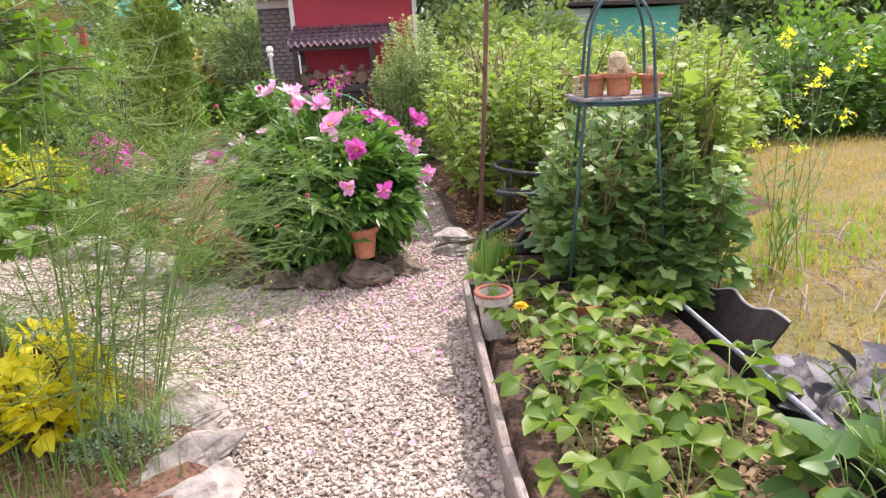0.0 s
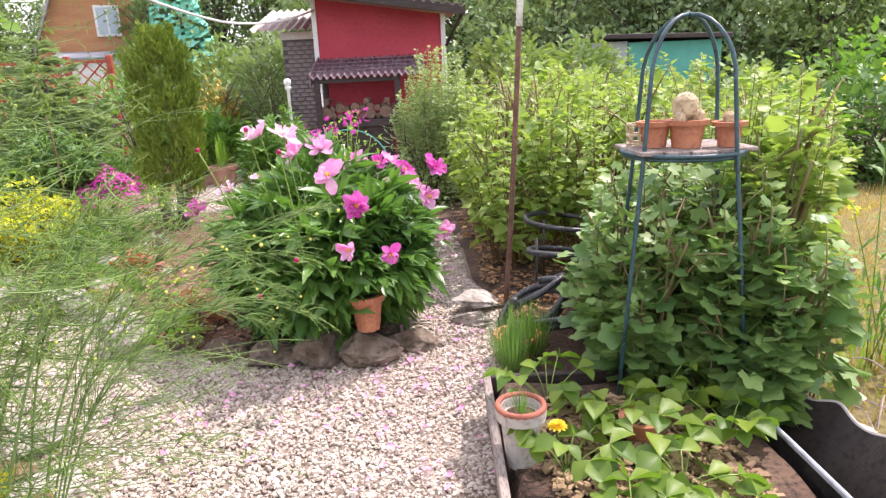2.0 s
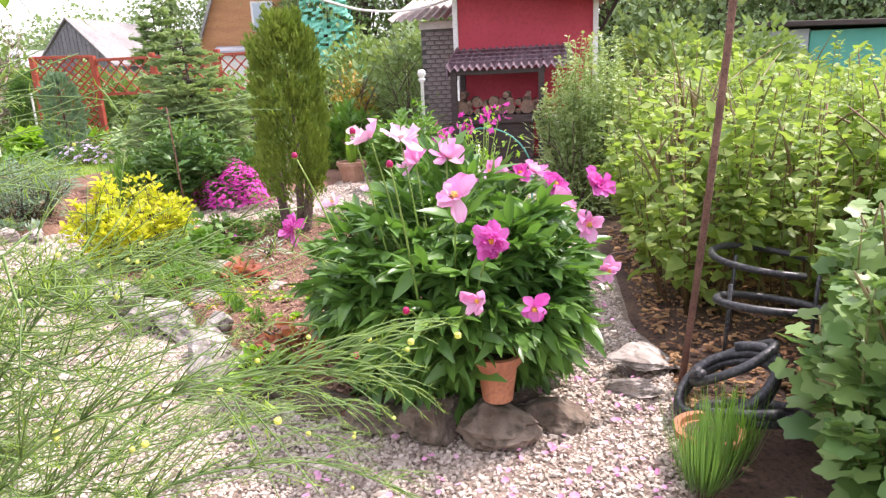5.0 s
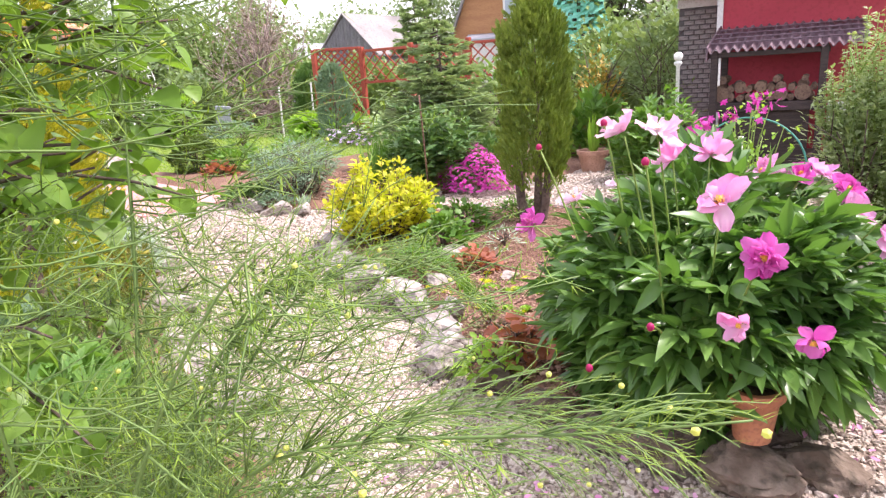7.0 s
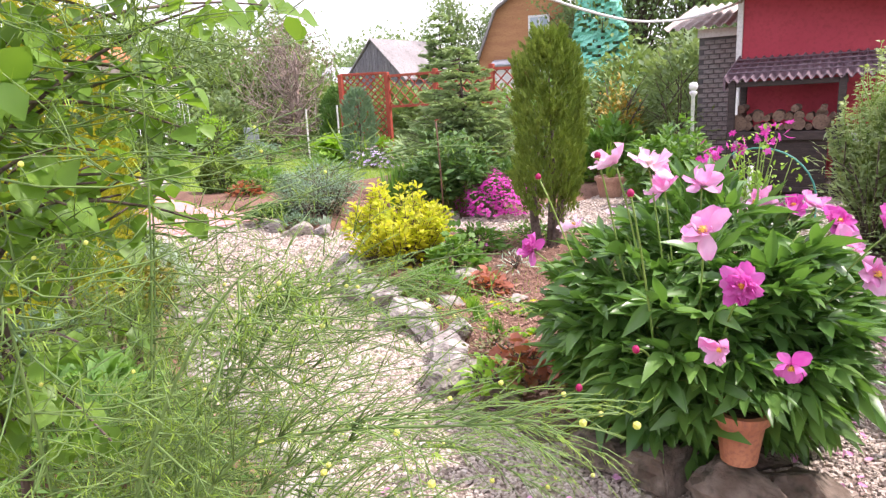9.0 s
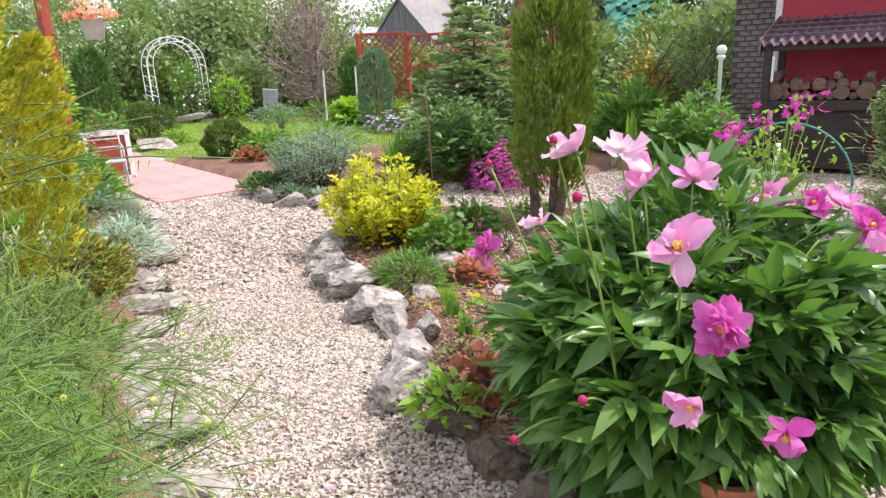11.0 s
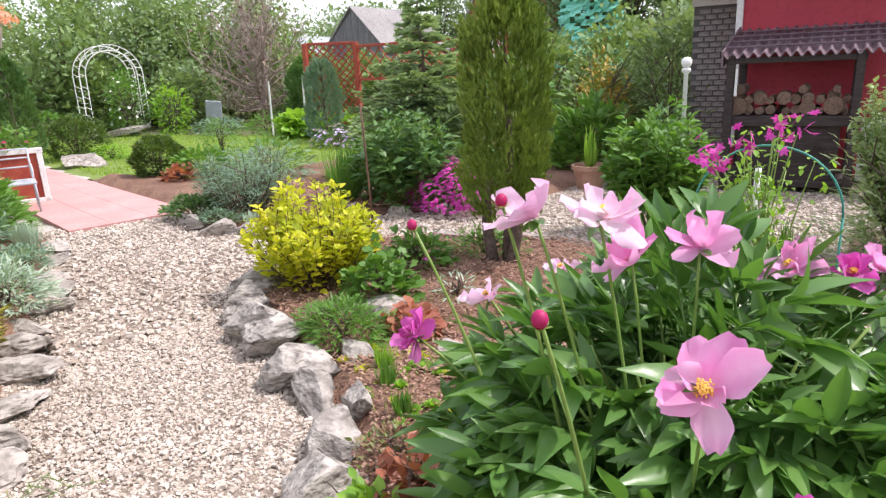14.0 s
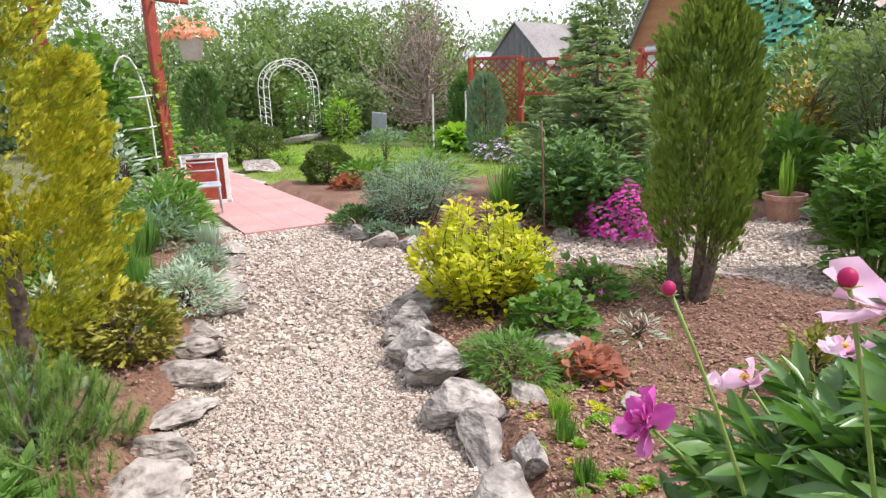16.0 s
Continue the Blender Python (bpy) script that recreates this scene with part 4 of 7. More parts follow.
def compound_leaf(gl, gs, s, d, L, rng):
    """A peony leaf: a stalk with three groups of three pointed leaflets."""
    d = d / np.linalg.norm(d)
    e = s + d * L * .55
    gs.add(*tube(arc(s, e, (0, 0, L * .05), 4), np.linspace(.0028, .0018, 4), 4))
    side = np.cross(d, [0, 0, 1.0])
    side /= np.linalg.norm(side) + 1e-9
    P, D = [], []
    for q in (-1, 0, 1):
        dd = d + side * q * .8
        o = e + dd / np.linalg.norm(dd) * L * (.16 if q else .25)
        gs.add(*tube([e, (e + o) / 2, o], .0014, 4))
        for w in (-1, 0, 1):
            P.append(o)
            D.append(dd + side * w * .58 + np.array([0, 0, rng.normal() * .30 - .08]))
    P, D = np.array(P), np.array(D)
    tint = rng.integers(0, 3, 9)
    for k in range(3):
        pick = tint == k
        scatter(gl, L_LANCES[k], P[pick], frames(D[pick], roll=rng.normal(0, .5, pick.sum())), L * .50 * rng.uniform(.7, 1.3, pick.sum()))


rng = np.random.default_rng(31)
peony = thing("peony_bush", (-0.78, 5.15, 0.08), "large peony bush with pink single flowers and glossy dark leaves", "peony")
gs, gl = Geo(), Geo()
pb = np.array([-0.80, 5.16, 0.08])
for k in range(900):
    d = unit(1, rng)[0]
    d[2] = abs(d[2]) * .95 + .02
    sh = rng.uniform(.5, 1.0) ** .6
    e = pb + np.array([.02, .08, 0]) + d * np.array([.60, .64, .88]) * sh
    low = .46 + .54 * min(1, (e[2] - pb[2]) / .40)
    e[:2] = pb[:2] + (e[:2] - pb[:2]) * low
    s = pb + (e - pb) * np.array([.84, .84, .84]) + np.array([0, 0, .05])
    out = np.array([d[0], d[1], rng.uniform(-.35, .75)]) + rng.normal(size=3) * np.array([.45, .45, .2])
    if math.hypot(e[0] + .575, e[1] - 4.72) < .20 and e[2] < .40:
        continue
    if k < 290:
        one = Geo()
        compound_leaf(one, one, s, out, rng.uniform(.15, .25), rng)
        part("leaf", one, M_PEONYLEAF, peony, smooth=True)
    else:
        compound_leaf(gl, gl, s, out, rng.uniform(.17, .26), rng)
for k in range(46):
    gs = Geo()
    a, q = rng.uniform(0, 6.28), rng.uniform(.2, .8)
    gs.add(*tube(arc(pb + np.array([math.cos(a), math.sin(a), 0]) * .1 * rng.random(), pb + np.array([math.cos(a) * .52 * q, math.sin(a) * .46 * q, rng.uniform(.45, .75)]), (0, 0, .06), 6), np.linspace(.006, .003, 6), 5))
    part("stem", gs, M_STEM, peony, smooth=True)
FLOWERS = [((-.56, 4.475, .83), (-.1, -.9, .35), .088, M_PETALDEEP, 1), ((-.686, 4.605, .948), (-.15, -.8, .5), .108, M_PETAL, 0), ((-.16, 5.04, .56), (.5, -.7, -.2), .085, M_PETAL, 0),
           ((-1.395, 4.96, .757), (-.4, -.4, .3), .082, M_PETALDEEP, 2), ((-.196, 5.057, .90), (.3, -.4, .7), .085, M_PETALDEEP, 1), ((-1.0, 4.76, 1.13), (-.5, -.2, .8), .10, M_PETALPALE, 0),
           ((-.90, 4.84, 1.12), (.4, -.1, .8), .10, M_PETALPALE, 0), ((-.877, 4.93, 1.02), (-.3, -.3, .9), .105, M_PETAL, 0), ((-.774, 5.07, 1.02), (.2, -.2, .9), .108, M_PETAL, 0),
           ((-.63, 5.39, .90), (-.2, -.3, .9), .10, M_PETAL, 0), ((-.505, 5.43, .885), (.1, -.3, .9), .09, M_PETALDEEP, 0), ((-.43, 5.50, .885), (.2, -.3, .9), .09, M_PETAL, 0),
           ((-.35, 5.41, .837), (.3, -.3, .8), .088, M_PETALDEEP, 1), ((-.318, 5.32, .775), (.5, -.4, .5), .09, M_PETAL, 0), ((-1.262, 5.1, .833), (-.4, -.2, .7), .085, M_PETALPALE, 0),
           ((-.435, 4.554, .585), (.1, -.8, -.25), .085, M_PETALDEEP, 3), ((-.611, 4.487, .635), (-.2, -.9, .1), .075, M_PETAL, 3), ((-.24, 4.98, .76), (.5, -.7, .3), .09, M_PETAL, 0), ((-1.15, 5.3, .86), (-.2, 0, 1), .07, M_PETALPALE, 0)]
for c, face, size, m, style in FLOWERS:
    rows = {0: ((7, .12), (4, .75)), 1: ((10, .15), (9, .5), (6, .9)), 2: ((10, .1), (10, .6), (8, 1.1)), 3: ((6, .2), (3, .6))}[style]
    peony_flower(peony, c, face, size * .80, m, rng, rows)
    c = np.array(c)
    foot = pb + (c - pb) * np.array([.45, .45, .0]) + np.array([0, 0, .25])
    gs = Geo()
    gs.add(*tube(arc(foot, c - np.array(face) / np.linalg.norm(face) * .015, (0, 0, .05), 7), np.linspace(.0042, .003, 7), 5))
    part("stem", gs, M_STEM, peony, smooth=True)
    # green sepals behind the bloom
    ff = np.array(face) / np.linalg.norm(face)
    scatter(gl, L_OVAL, np.repeat((c - ff * .015)[None], 4, 0), frames(rng.normal(size=(4, 3)) + ff * .1), np.full(4, size * .4))
for c in [(-.856, 4.449, 1.075), (-1.31, 4.86, 1.06), (-1.05, 4.75, 1.15), (-1.0, 4.42, .47), (-.83, 4.43, .62)]:
    c = np.array(c)
    gb = Geo()
    V = ICO2[0] * np.array([.011, .011, .013])
    gb.add(V + c, ICO2[1])
    bud = part("flower_bud", gb, M_PETALRED, peony, "closed crimson bud", smooth=True)
    gq = Geo()
    q = 5
    scatter(gq, L_OVAL, np.repeat((c - np.array([0, 0, .016]))[None], q, 0), frames(np.column_stack([np.cos(np.arange(q) * 1.26), np.sin(np.arange(q) * 1.26), np.full(q, .75)])), np.full(q, .020))
    part("sepals", gq, M_STEM, bud)
    foot = pb + (c - pb) * np.array([.6, .6, 0]) + np.array([0, 0, .3])
    gs = Geo()
    gs.add(*tube(arc(foot, c, (0, 0, .04), 7), np.linspace(.0045, .003, 7), 5))
    part("stem", gs, M_STEM, peony, smooth=True)
part("foliage", gl, M_PEONYLEAF, peony, "glossy dark green divided leaves", smooth=True, kind="stuff")

# fallen petals on the gravel
rng = np.random.default_rng(77)
P = np.concatenate([rng.normal((-.32, 4.5), (.3, .5), (120, 2)), rng.normal((-1.0, 4.35), (.45, .25), (60, 2)), rng.normal((-.15, 5.3), (.12, .6), (60, 2)), rng.normal((-.6, 3.6), (.4, .5), (26, 2))])
P = P[on_path(P)]
g = Geo()
n = len(P)
scatter(g, PETALS[0], np.column_stack([P, np.full(n, .028)]), frames(np.column_stack([rng.normal(size=(n, 2)), rng.normal(0, .12, n)]), roll=rng.normal(0, .3, n)), rng.uniform(.018, .036, n), 0)
solo("fallen_petals", g, M_PETAL, "fallen pink peony petals strewn over the gravel", "petals", kind="stuff", smooth=True)

# terracotta pot tucked against the peony
def pot(name, x, y, z, r, h, m, label, soil=M_DARKSOIL, rim=0.012, group="", taper=.72):
    ob = thing(name, (x, y, z), label, "plant pot", group)
    gg = Geo()
    gg.add(*lathe([(0.0, 0.0), (r * taper, 0), (r * .96, h * .80), (r * .97, h * .82), (r + rim, h * .82), (r + rim * 1.2, h), (r * .92, h), (r * .88, h * .86), (0, h * .86)], 22, (x, y, z)))
    part("pot_body", gg, m, ob, smooth=False)
    gg = Geo()
    gg.add(*lathe([(r * .89, h * .84), (r * .6, h * .89), (0, h * .90)], 16, (x, y, z)))
    part("potting_soil", gg, soil, ob, "dark potting soil")
    return ob


rock(-0.575, 4.76, -.03, (.27, .26, .185), 75, 359, M_ROCKSHADE, "brown stone that carries a terracotta pot")
rock(-0.80, 4.74, -.03, (.30, .22, .17), 70, 360, M_ROCKSHADE, "low brown stone under the peony, its shade put into the colour")
rock(-0.38, 4.86, -.03, (.28, .20, .15), 40, 361, M_ROCKSHADE, "low brown stone under the peony, its shade put into the colour")
pot("flower_pot", -0.575, 4.74, 0.165, .078, .18, M_TERRA, "plain terracotta pot half hidden by the peony")

# ---------------------------------------------------------------- asparagus and the vine over it
def asparagus(base, stems, seed, label, limbs=44, twigs=7, limit=-0.80, sweep=(0, 0)):
    rng = np.random.default_rng(seed)
    ob = thing("asparagus_plant", base, label, "asparagus", "asparagus plants")
    b = np.array(base)
    gn, gb = Geo(), Geo()
    for (dx, dy, top, bow) in stems:
        gs = Geo()
        tip = b + np.array([dx, dy, top])
        P = arc(b + np.array([rng.normal() * .05, rng.normal() * .05, 0]), tip, bow, 14)
        gs.add(*tube(P, np.linspace(.0042, .0012, 14), 6))
        for k in range(limbs):
            u = rng.uniform(.16, 1)
            i = min(12, int(u * 13))
            s = P[i] + (P[i + 1] - P[i]) * (u * 13 - i)
            a = rng.uniform(0, 6.283)
            L = rng.uniform(.26, .56) * (1.15 - .75 * u)
            e = s + np.array([(math.cos(a) + sweep[0]) * L, (math.sin(a) + sweep[1]) * L, L * rng.uniform(-.25, .4)])
            if e[0] > limit - .9 * max(0, e[1] - 3.35) or e[2] > 1.9:
                continue
            Q = arc(s, e, (0, 0, -.03), 5)
            gs.add(*tube(Q, np.linspace(.0019, .0008, 5), 3))
            for w in range(twigs):
                uu = rng.uniform(.15, 1)
                s2 = s + (e - s) * uu
                d2 = (e - s) / L * .6 + unit(1, rng)[0] * .8
                l2 = L * rng.uniform(.2, .4)
                e2 = s2 + d2 * l2
                gs.add(*tube([s2, (s2 + e2) / 2 + [0, 0, .004], e2], [.0011, .0009, .0006], 3))
                q = 10
                v = rng.random(q)
                pp = s2 + (e2 - s2) * v[:, None]
                dd = d2[None] * .5 + unit(q, rng)
                ln = rng.uniform(.012, .026, q)
                scatter(gn, L_NEEDLE, pp, frames(dd), np.stack([np.full(q, .030), ln, ln], 1))
                if rng.random() < .025:
                    scatter(gb, ICO, (e2 - np.array([0, 0, .006]))[None], np.eye(3)[None], np.array([.0036]))
        part("stalk", gs, M_ASPSTEM, ob, smooth=True)
    part("needles", gn, M_ASPAR, ob, "fine feathery green needles", kind="stuff")
    part("seed_bell", gb, M_BUD, ob, "tiny pale yellow bells", kind="stuff")
    return ob


asparagus((-1.46, 3.10, .08), [(-.02, .05, 1.72, (.03, 0, 0)), (.10, .25, 1.55, (.02, .05, 0)), (.38, .25, 1.02, (.02, .02, .22)),
                               (.15, .50, .95, (0, .05, .2)), (-.2, .45, 1.4, (0, .06, .05)), (.28, -.12, 1.25, (.02, 0, .1))], 41, "tall feathery asparagus fern leaning over the path", 66, 6, -.66, (.6, .05))
asparagus((-1.75, 3.62, .08), [(.05, .1, 1.05, (.03, 0, 0)), (-.22, .15, 1.0, (-.04, 0, 0)), (-.35, .25, .9, (0, .05, .1)), (.0, .45, .6, (0, .05, .1))], 42, "feathery asparagus fern beside the gravel path", 28, 5)

asparagus((-1.36, 2.92, .08), [(.40, .26, 1.10, (.02, 0, .22)), (.52, -.46, 1.30, (-.02, 0, .18)), (.30, -.40, 1.50, (0, 0, .12))], 43, "arching asparagus stems with sparse feathery needles", 16, 4, -.80)
for k, (x, y, n) in enumerate([(-2.2, 3.86, 6), (-1.95, 3.70, 6)]):
    rr = np.random.default_rng(440 + k)
    asparagus((x, y, .07), [(rr.uniform(-.28, .28), rr.uniform(-.2, .2), rr.uniform(.30, .46), (0, 0, .05)) for _ in range(n)], 45 + k, "low feathery young asparagus in the bed", 13, 5, -1.7)


def frond(parent, pts, seed, gn, gb, reach=.16):
    """A long arching asparagus shoot: branchlets sweep forward along it, with fine needles."""
    rng = np.random.default_rng(seed)
    C = np.array(pts, float)
    t = np.linspace(0, 1, len(C))
    tt = np.linspace(0, 1, 26)
    P = np.column_stack([np.interp(tt, t, C[:, k]) for k in range(3)])
    for _ in range(4):
        P[1:-1] = (P[:-2] + 2 * P[1:-1] + P[2:]) / 4
    gs = Geo()
    gs.add(*tube(P, np.linspace(.0030, .0009, 26), 5))
    T = np.gradient(P, axis=0)
    T /= np.linalg.norm(T, axis=1)[:, None]
    for k in range(60):
        i = rng.integers(6, 26)
        s = P[i]
        d = T[i] + unit(1, rng)[0] * .55 + np.array([0, 0, .05])
        d /= np.linalg.norm(d)
        L = reach * rng.uniform(.5, 1.2) * (1.25 - .6 * i / 26)
        e = s + d * L
        if max(s[0], e[0]) > -.49 - .6 * max(0, max(s[1], e[1]) - 3.3) - (.3 if e[1] > 3.75 else 0):
            continue
        e[2] = min(e[2], max(s[2], 1.08))
        Q = arc(s, e, (0, 0, .012), 5)
        gs.add(*tube(Q, np.linspace(.0011, .0005, 5), 3))
        q = 16
        v = rng.random(q)
        pp = s + (e - s) * v[:, None] + np.array([0, 0, .012]) * (4 * v * (1 - v))[:, None]
        ln = rng.uniform(.010, .022, q)
        scatter(gn, L_NEEDLE, pp, frames(d[None] + unit(q, rng) * .6), np.stack([np.full(q, .016), ln, ln], 1))
        if rng.random() < .05:
            scatter(gb, ICO, (e - np.array([0, 0, .008]))[None], np.eye(3)[None], np.array([.0042]))
    part("stalk", gs, M_ASPSTEM, parent, smooth=True)


arching = thing("asparagus_plant", (-1.28, 3.02, .08), "asparagus with long shoots arching low over the gravel", "asparagus", "asparagus plants")
gn, gb = Geo(), Geo()
for k, pts in enumerate([
        [(-1.28, 3.02, .08), (-1.12, 3.05, .72), (-.95, 3.10, .98), (-.78, 3.12, 1.03), (-.62, 3.14, 1.06), (-.50, 3.14, 1.10)],
        [(-1.28, 3.04, .08), (-1.15, 3.25, .70), (-.98, 3.42, .86), (-.82, 3.50, .84), (-.68, 3.54, .77)],
        [(-1.30, 3.05, .08), (-1.18, 3.30, .60), (-1.04, 3.50, .74), (-.92, 3.60, .72), (-.80, 3.66, .63)],
        [(-1.27, 3.00, .08), (-1.12, 3.15, .75), (-.92, 3.26, .94), (-.76, 3.33, .96), (-.60, 3.38, .91)],
        [(-1.30, 3.06, .08), (-1.25, 3.35, .55), (-1.20, 3.56, .66), (-1.14, 3.70, .66), (-1.08, 3.80, .58)],
        [(-1.28, 3.02, .08), (-1.10, 3.12, .66), (-.90, 3.24, .84), (-.72, 3.32, .83), (-.58, 3.35, .75)],
        [(-1.30, 3.03, .08), (-1.22, 3.20, .80), (-1.12, 3.36, 1.04), (-1.04, 3.48, 1.08), (-.97, 3.58, 1.02)]]):
    frond(arching, pts, 470 + k, gn, gb)
part("needles", gn, M_ASPAR, arching, "fine feathery green needles", kind="stuff")
part("seed_bell", gb, M_BUD, arching, "tiny pale yellow bells", kind="stuff")

rng = np.random.default_rng(51)
vine = thing("young_tree", (-1.78, 3.15, .08), "young broad-leaved tree with heart-shaped leaves over the bed", "tree")
gs, gl = Geo(), Geo()
vb = np.array([-1.78, 3.15, .08])
gs.add(*tube(arc(vb, vb + np.array([.02, .05, 1.75]), (.05, .03, 0), 9), np.linspace(.016, .006, 9), 7))
for k in range(120):
    z = rng.uniform(.75, 1.85)
    s = vb + np.array([.04, .03, z])
    a = rng.uniform(0, 6.28)
    L = rng.uniform(.25, .52)
    e = s + np.array([math.cos(a) * L, math.sin(a) * L, rng.uniform(-.05, .32)])
    e[0] = min(e[0], -1.05 - .2 * rng.random())
    e[1] = min(e[1], 3.62 - .2 * rng.random())
    gs.add(*tube(arc(s, e, (0, 0, .05), 6), np.linspace(.005, .002, 6), 5))
    q = 20
    pp = s + (e - s) * rng.uniform(.25, 1.05, q)[:, None]
    dd = unit(q, rng) + np.array([math.cos(a), math.sin(a), -.3])
    scatter(gl, L_HEART, pp + rng.normal(size=(q, 3)) * .02, frames(dd, roll=rng.normal(0, .4, q)), rng.uniform(.034, .064, q))
s, e = vb + np.array([.04, .04, 1.38]), np.array([-1.88, 4.25, 1.66])
P = arc(s, e, (0, 0, .06), 8)
gs.add(*tube(P, np.linspace(.006, .002, 8), 5))
q = 34
pp = s + (e - s) * rng.uniform(.45, 1.05, q)[:, None] + rng.normal(size=(q, 3)) * np.array([.05, .05, .03]) + np.array([0, 0, .03])
scatter(gl, L_HEART, pp, frames(unit(q, rng) + np.array([0, .3, -.3]), roll=rng.normal(0, .4, q)), rng.uniform(.05, .085, q))
part("trunk", gs, M_BARK, vine, smooth=True)
part("foliage", gl, M_VINE, vine, "broad light green leaves", smooth=True, kind="stuff")

# ---------------------------------------------------------------- left bed plants
shrub("golden_spirea", (-1.70, 3.20, .08), (.27, .25), .42, L_OVAL, leafmat("bright_golden_leaf", (0.40, 0.38, 0.020), (0.66, 0.56, 0.030), rough=.5, leafy=.42), 620, .08, "small golden-leaved spirea by the edging stones", "shrub", 61, shoots=26)
shrub("creeping_thyme", (-1.40, 3.12, .07), (.20, .16), .10, L_SMALL, M_SILVER, 1900, .016, "low grey-green creeping thyme mat", "ground cover", 62, shell=.3, stems=3)
conifer("golden_thuja", (-4.16, 4.56, .08), 1.9, .38, M_FOLTHUJA, 13000, .058, "bright golden-yellow thuja with drooping sprays", 63, trunk_h=.16, tm=L_SPRAY, lift=.85, plumes=150, plume=.28)
shrub("golden_ball_thuja", (-4.22, 5.02, .08), (.24, .24), .36, L_SPRAY, mat("bronze_gold", (0.17, 0.18, 0.025), (0.44, 0.40, 0.05), scale=6, rough=.7, island=.7), 1300, .06, "bronze-gold ball-shaped dwarf thuja", "shrub", 64, low=.5)
shrub("variegated_shrub", (-4.7, 4.92, .08), (.34, .28), .34, L_NARROW, mat("variegated", (0.16, 0.24, 0.10), (0.58, 0.58, 0.38), scale=30, rough=.6, island=.4), 900, .11, "cream-edged variegated shrub with narrow leaves", "shrub", 65)
rng = np.random.default_rng(66)
mugo = thing("mugo_pine", (-3.62, 4.55, .08), "low bushy mugo pine with upright candles", "pine")
gl = Geo()
for k in range(150):
    d = unit(1, rng)[0]
    d[2] = abs(d[2])
    q = rng.uniform(.45, 1)
    e = np.array([-3.50, 4.42, .08]) + d * np.array([.44, .36, .40]) * q + np.array([0, 0, .05])
    ax = d * .6 + np.array([0, 0, .8]) + rng.normal(size=3) * .15
    ax /= np.linalg.norm(ax)
    s0 = e - ax * .10
    if k % 4 == 0:
        gs = Geo()
        gs.add(*tube(arc((-3.50 + rng.normal() * .05, 4.44 + rng.normal() * .05, .06), e, (0, 0, -.02), 6), np.linspace(.010, .004, 6), 5))
        part("branch", gs, M_BARK, mugo, smooth=True)
    m = 120
    pp = s0 + ax * (.11 * rng.random(m))[:, None]
    dd = unit(m, rng) * .8 + ax * .85
    ln = rng.uniform(.04, .065, m)
    scatter(gl, L_NEEDLE, pp, frames(dd), np.stack([np.full(m, .042), ln, ln], 1))
part("needles", gl, leafmat("pine_needle", (0.075, 0.145, 0.03), (0.15, 0.24, 0.05), leafy=.2), mugo, "long green needles", kind="stuff")


def tuft(name, x, y, z, r, h, n, m, label, seed, lean=1.0, width=.10, category="ornamental grass", group=""):
    rng = np.random.default_rng(seed)
    a = rng.uniform(0, 6.283, n)
    l = rng.uniform(.05, lean, n)
    d = np.column_stack([np.cos(a) * l, np.sin(a) * l, np.ones(n)])
    up = np.column_stack([np.cos(a), np.sin(a), np.full(n, -.2)])
    gg = Geo()
    hh = h * rng.uniform(.6, 1.1, n)
    scatter(gg, leaf(width, .1, .3, 4, .3), np.column_stack([x + np.cos(a) * r * rng.random(n) * .4, y + np.sin(a) * r * rng.random(n) * .4, np.full(n, z)]), frames(d, up), np.stack([hh * .9, hh, hh], 1))
    return solo(name, gg, m, label, category, group, base=(x, y, z), smooth=True)


for i, (x, y, r, h, n, m, l) in enumerate([(-5.15, 5.42, .2, .34, 260, M_GREEN, "green grassy tuft in the mulched bed"), (-4.48, 5.28, .14, .22, 220, M_BRIGHT, "small bright green grass tuft"),
                                          (-6.3, 6.5, .2, .2, 380, M_SILVER, "blue-grey fescue tuft at the path's edge"), (-6.4, 5.9, .3, .4, 260, M_GREEN, "green grassy tuft in the mulched bed"),
                                          (-5.8, 5.5, .3, .5, 240, M_GREEN, "tall green perennial leaves")]):
    tuft("grass_tuft", x, y, .07, r, h, n, m, l, 70 + i, .9, .07)
shrub("silver_artemisia", (-4.82, 5.6, .07), (.27, .24), .26, L_NARROW, M_SILVER, 1500, .07, "soft silver-blue artemisia mound", "perennial", 80)
shrub("low_sedum_mat", (-5.6, 6.1, .07), (.3, .2), .1, L_SMALL, M_BLUEGREEN, 900, .025, "low bluish sedum mat over stones", "ground cover", 81)
shrub("green_perennial", (-7.2, 6.5, .06), (.5, .4), .5, L_NARROW, M_GREEN, 900, .14, "leafy green perennials in front of the trellis", "perennial", 82)
shrub("green_perennial", (-6.0, 4.9, .06), (.6, .5), .6, L_OVAL, M_DARKGREEN, 1300, .09, "dark leafy perennials behind the golden thuja", "perennial", 83)
shrub("green_perennial", (-2.5, 3.7, .06), (.45, .35), .4, L_NARROW, M_GREEN, 1000, .12, "tangled green perennials in the bed", "perennial", 84)
blades("bed_weeds", [(-1.1, 2.9), (-1.5, 3.6), (-2.2, 4.15), (-3.2, 4.55), (-3.0, 3.6), (-1.6, 2.6)], 2600, .07, .08, .30, M_GREEN, "thin green weeds and seedlings in the bed", 85, 1.0, .6)

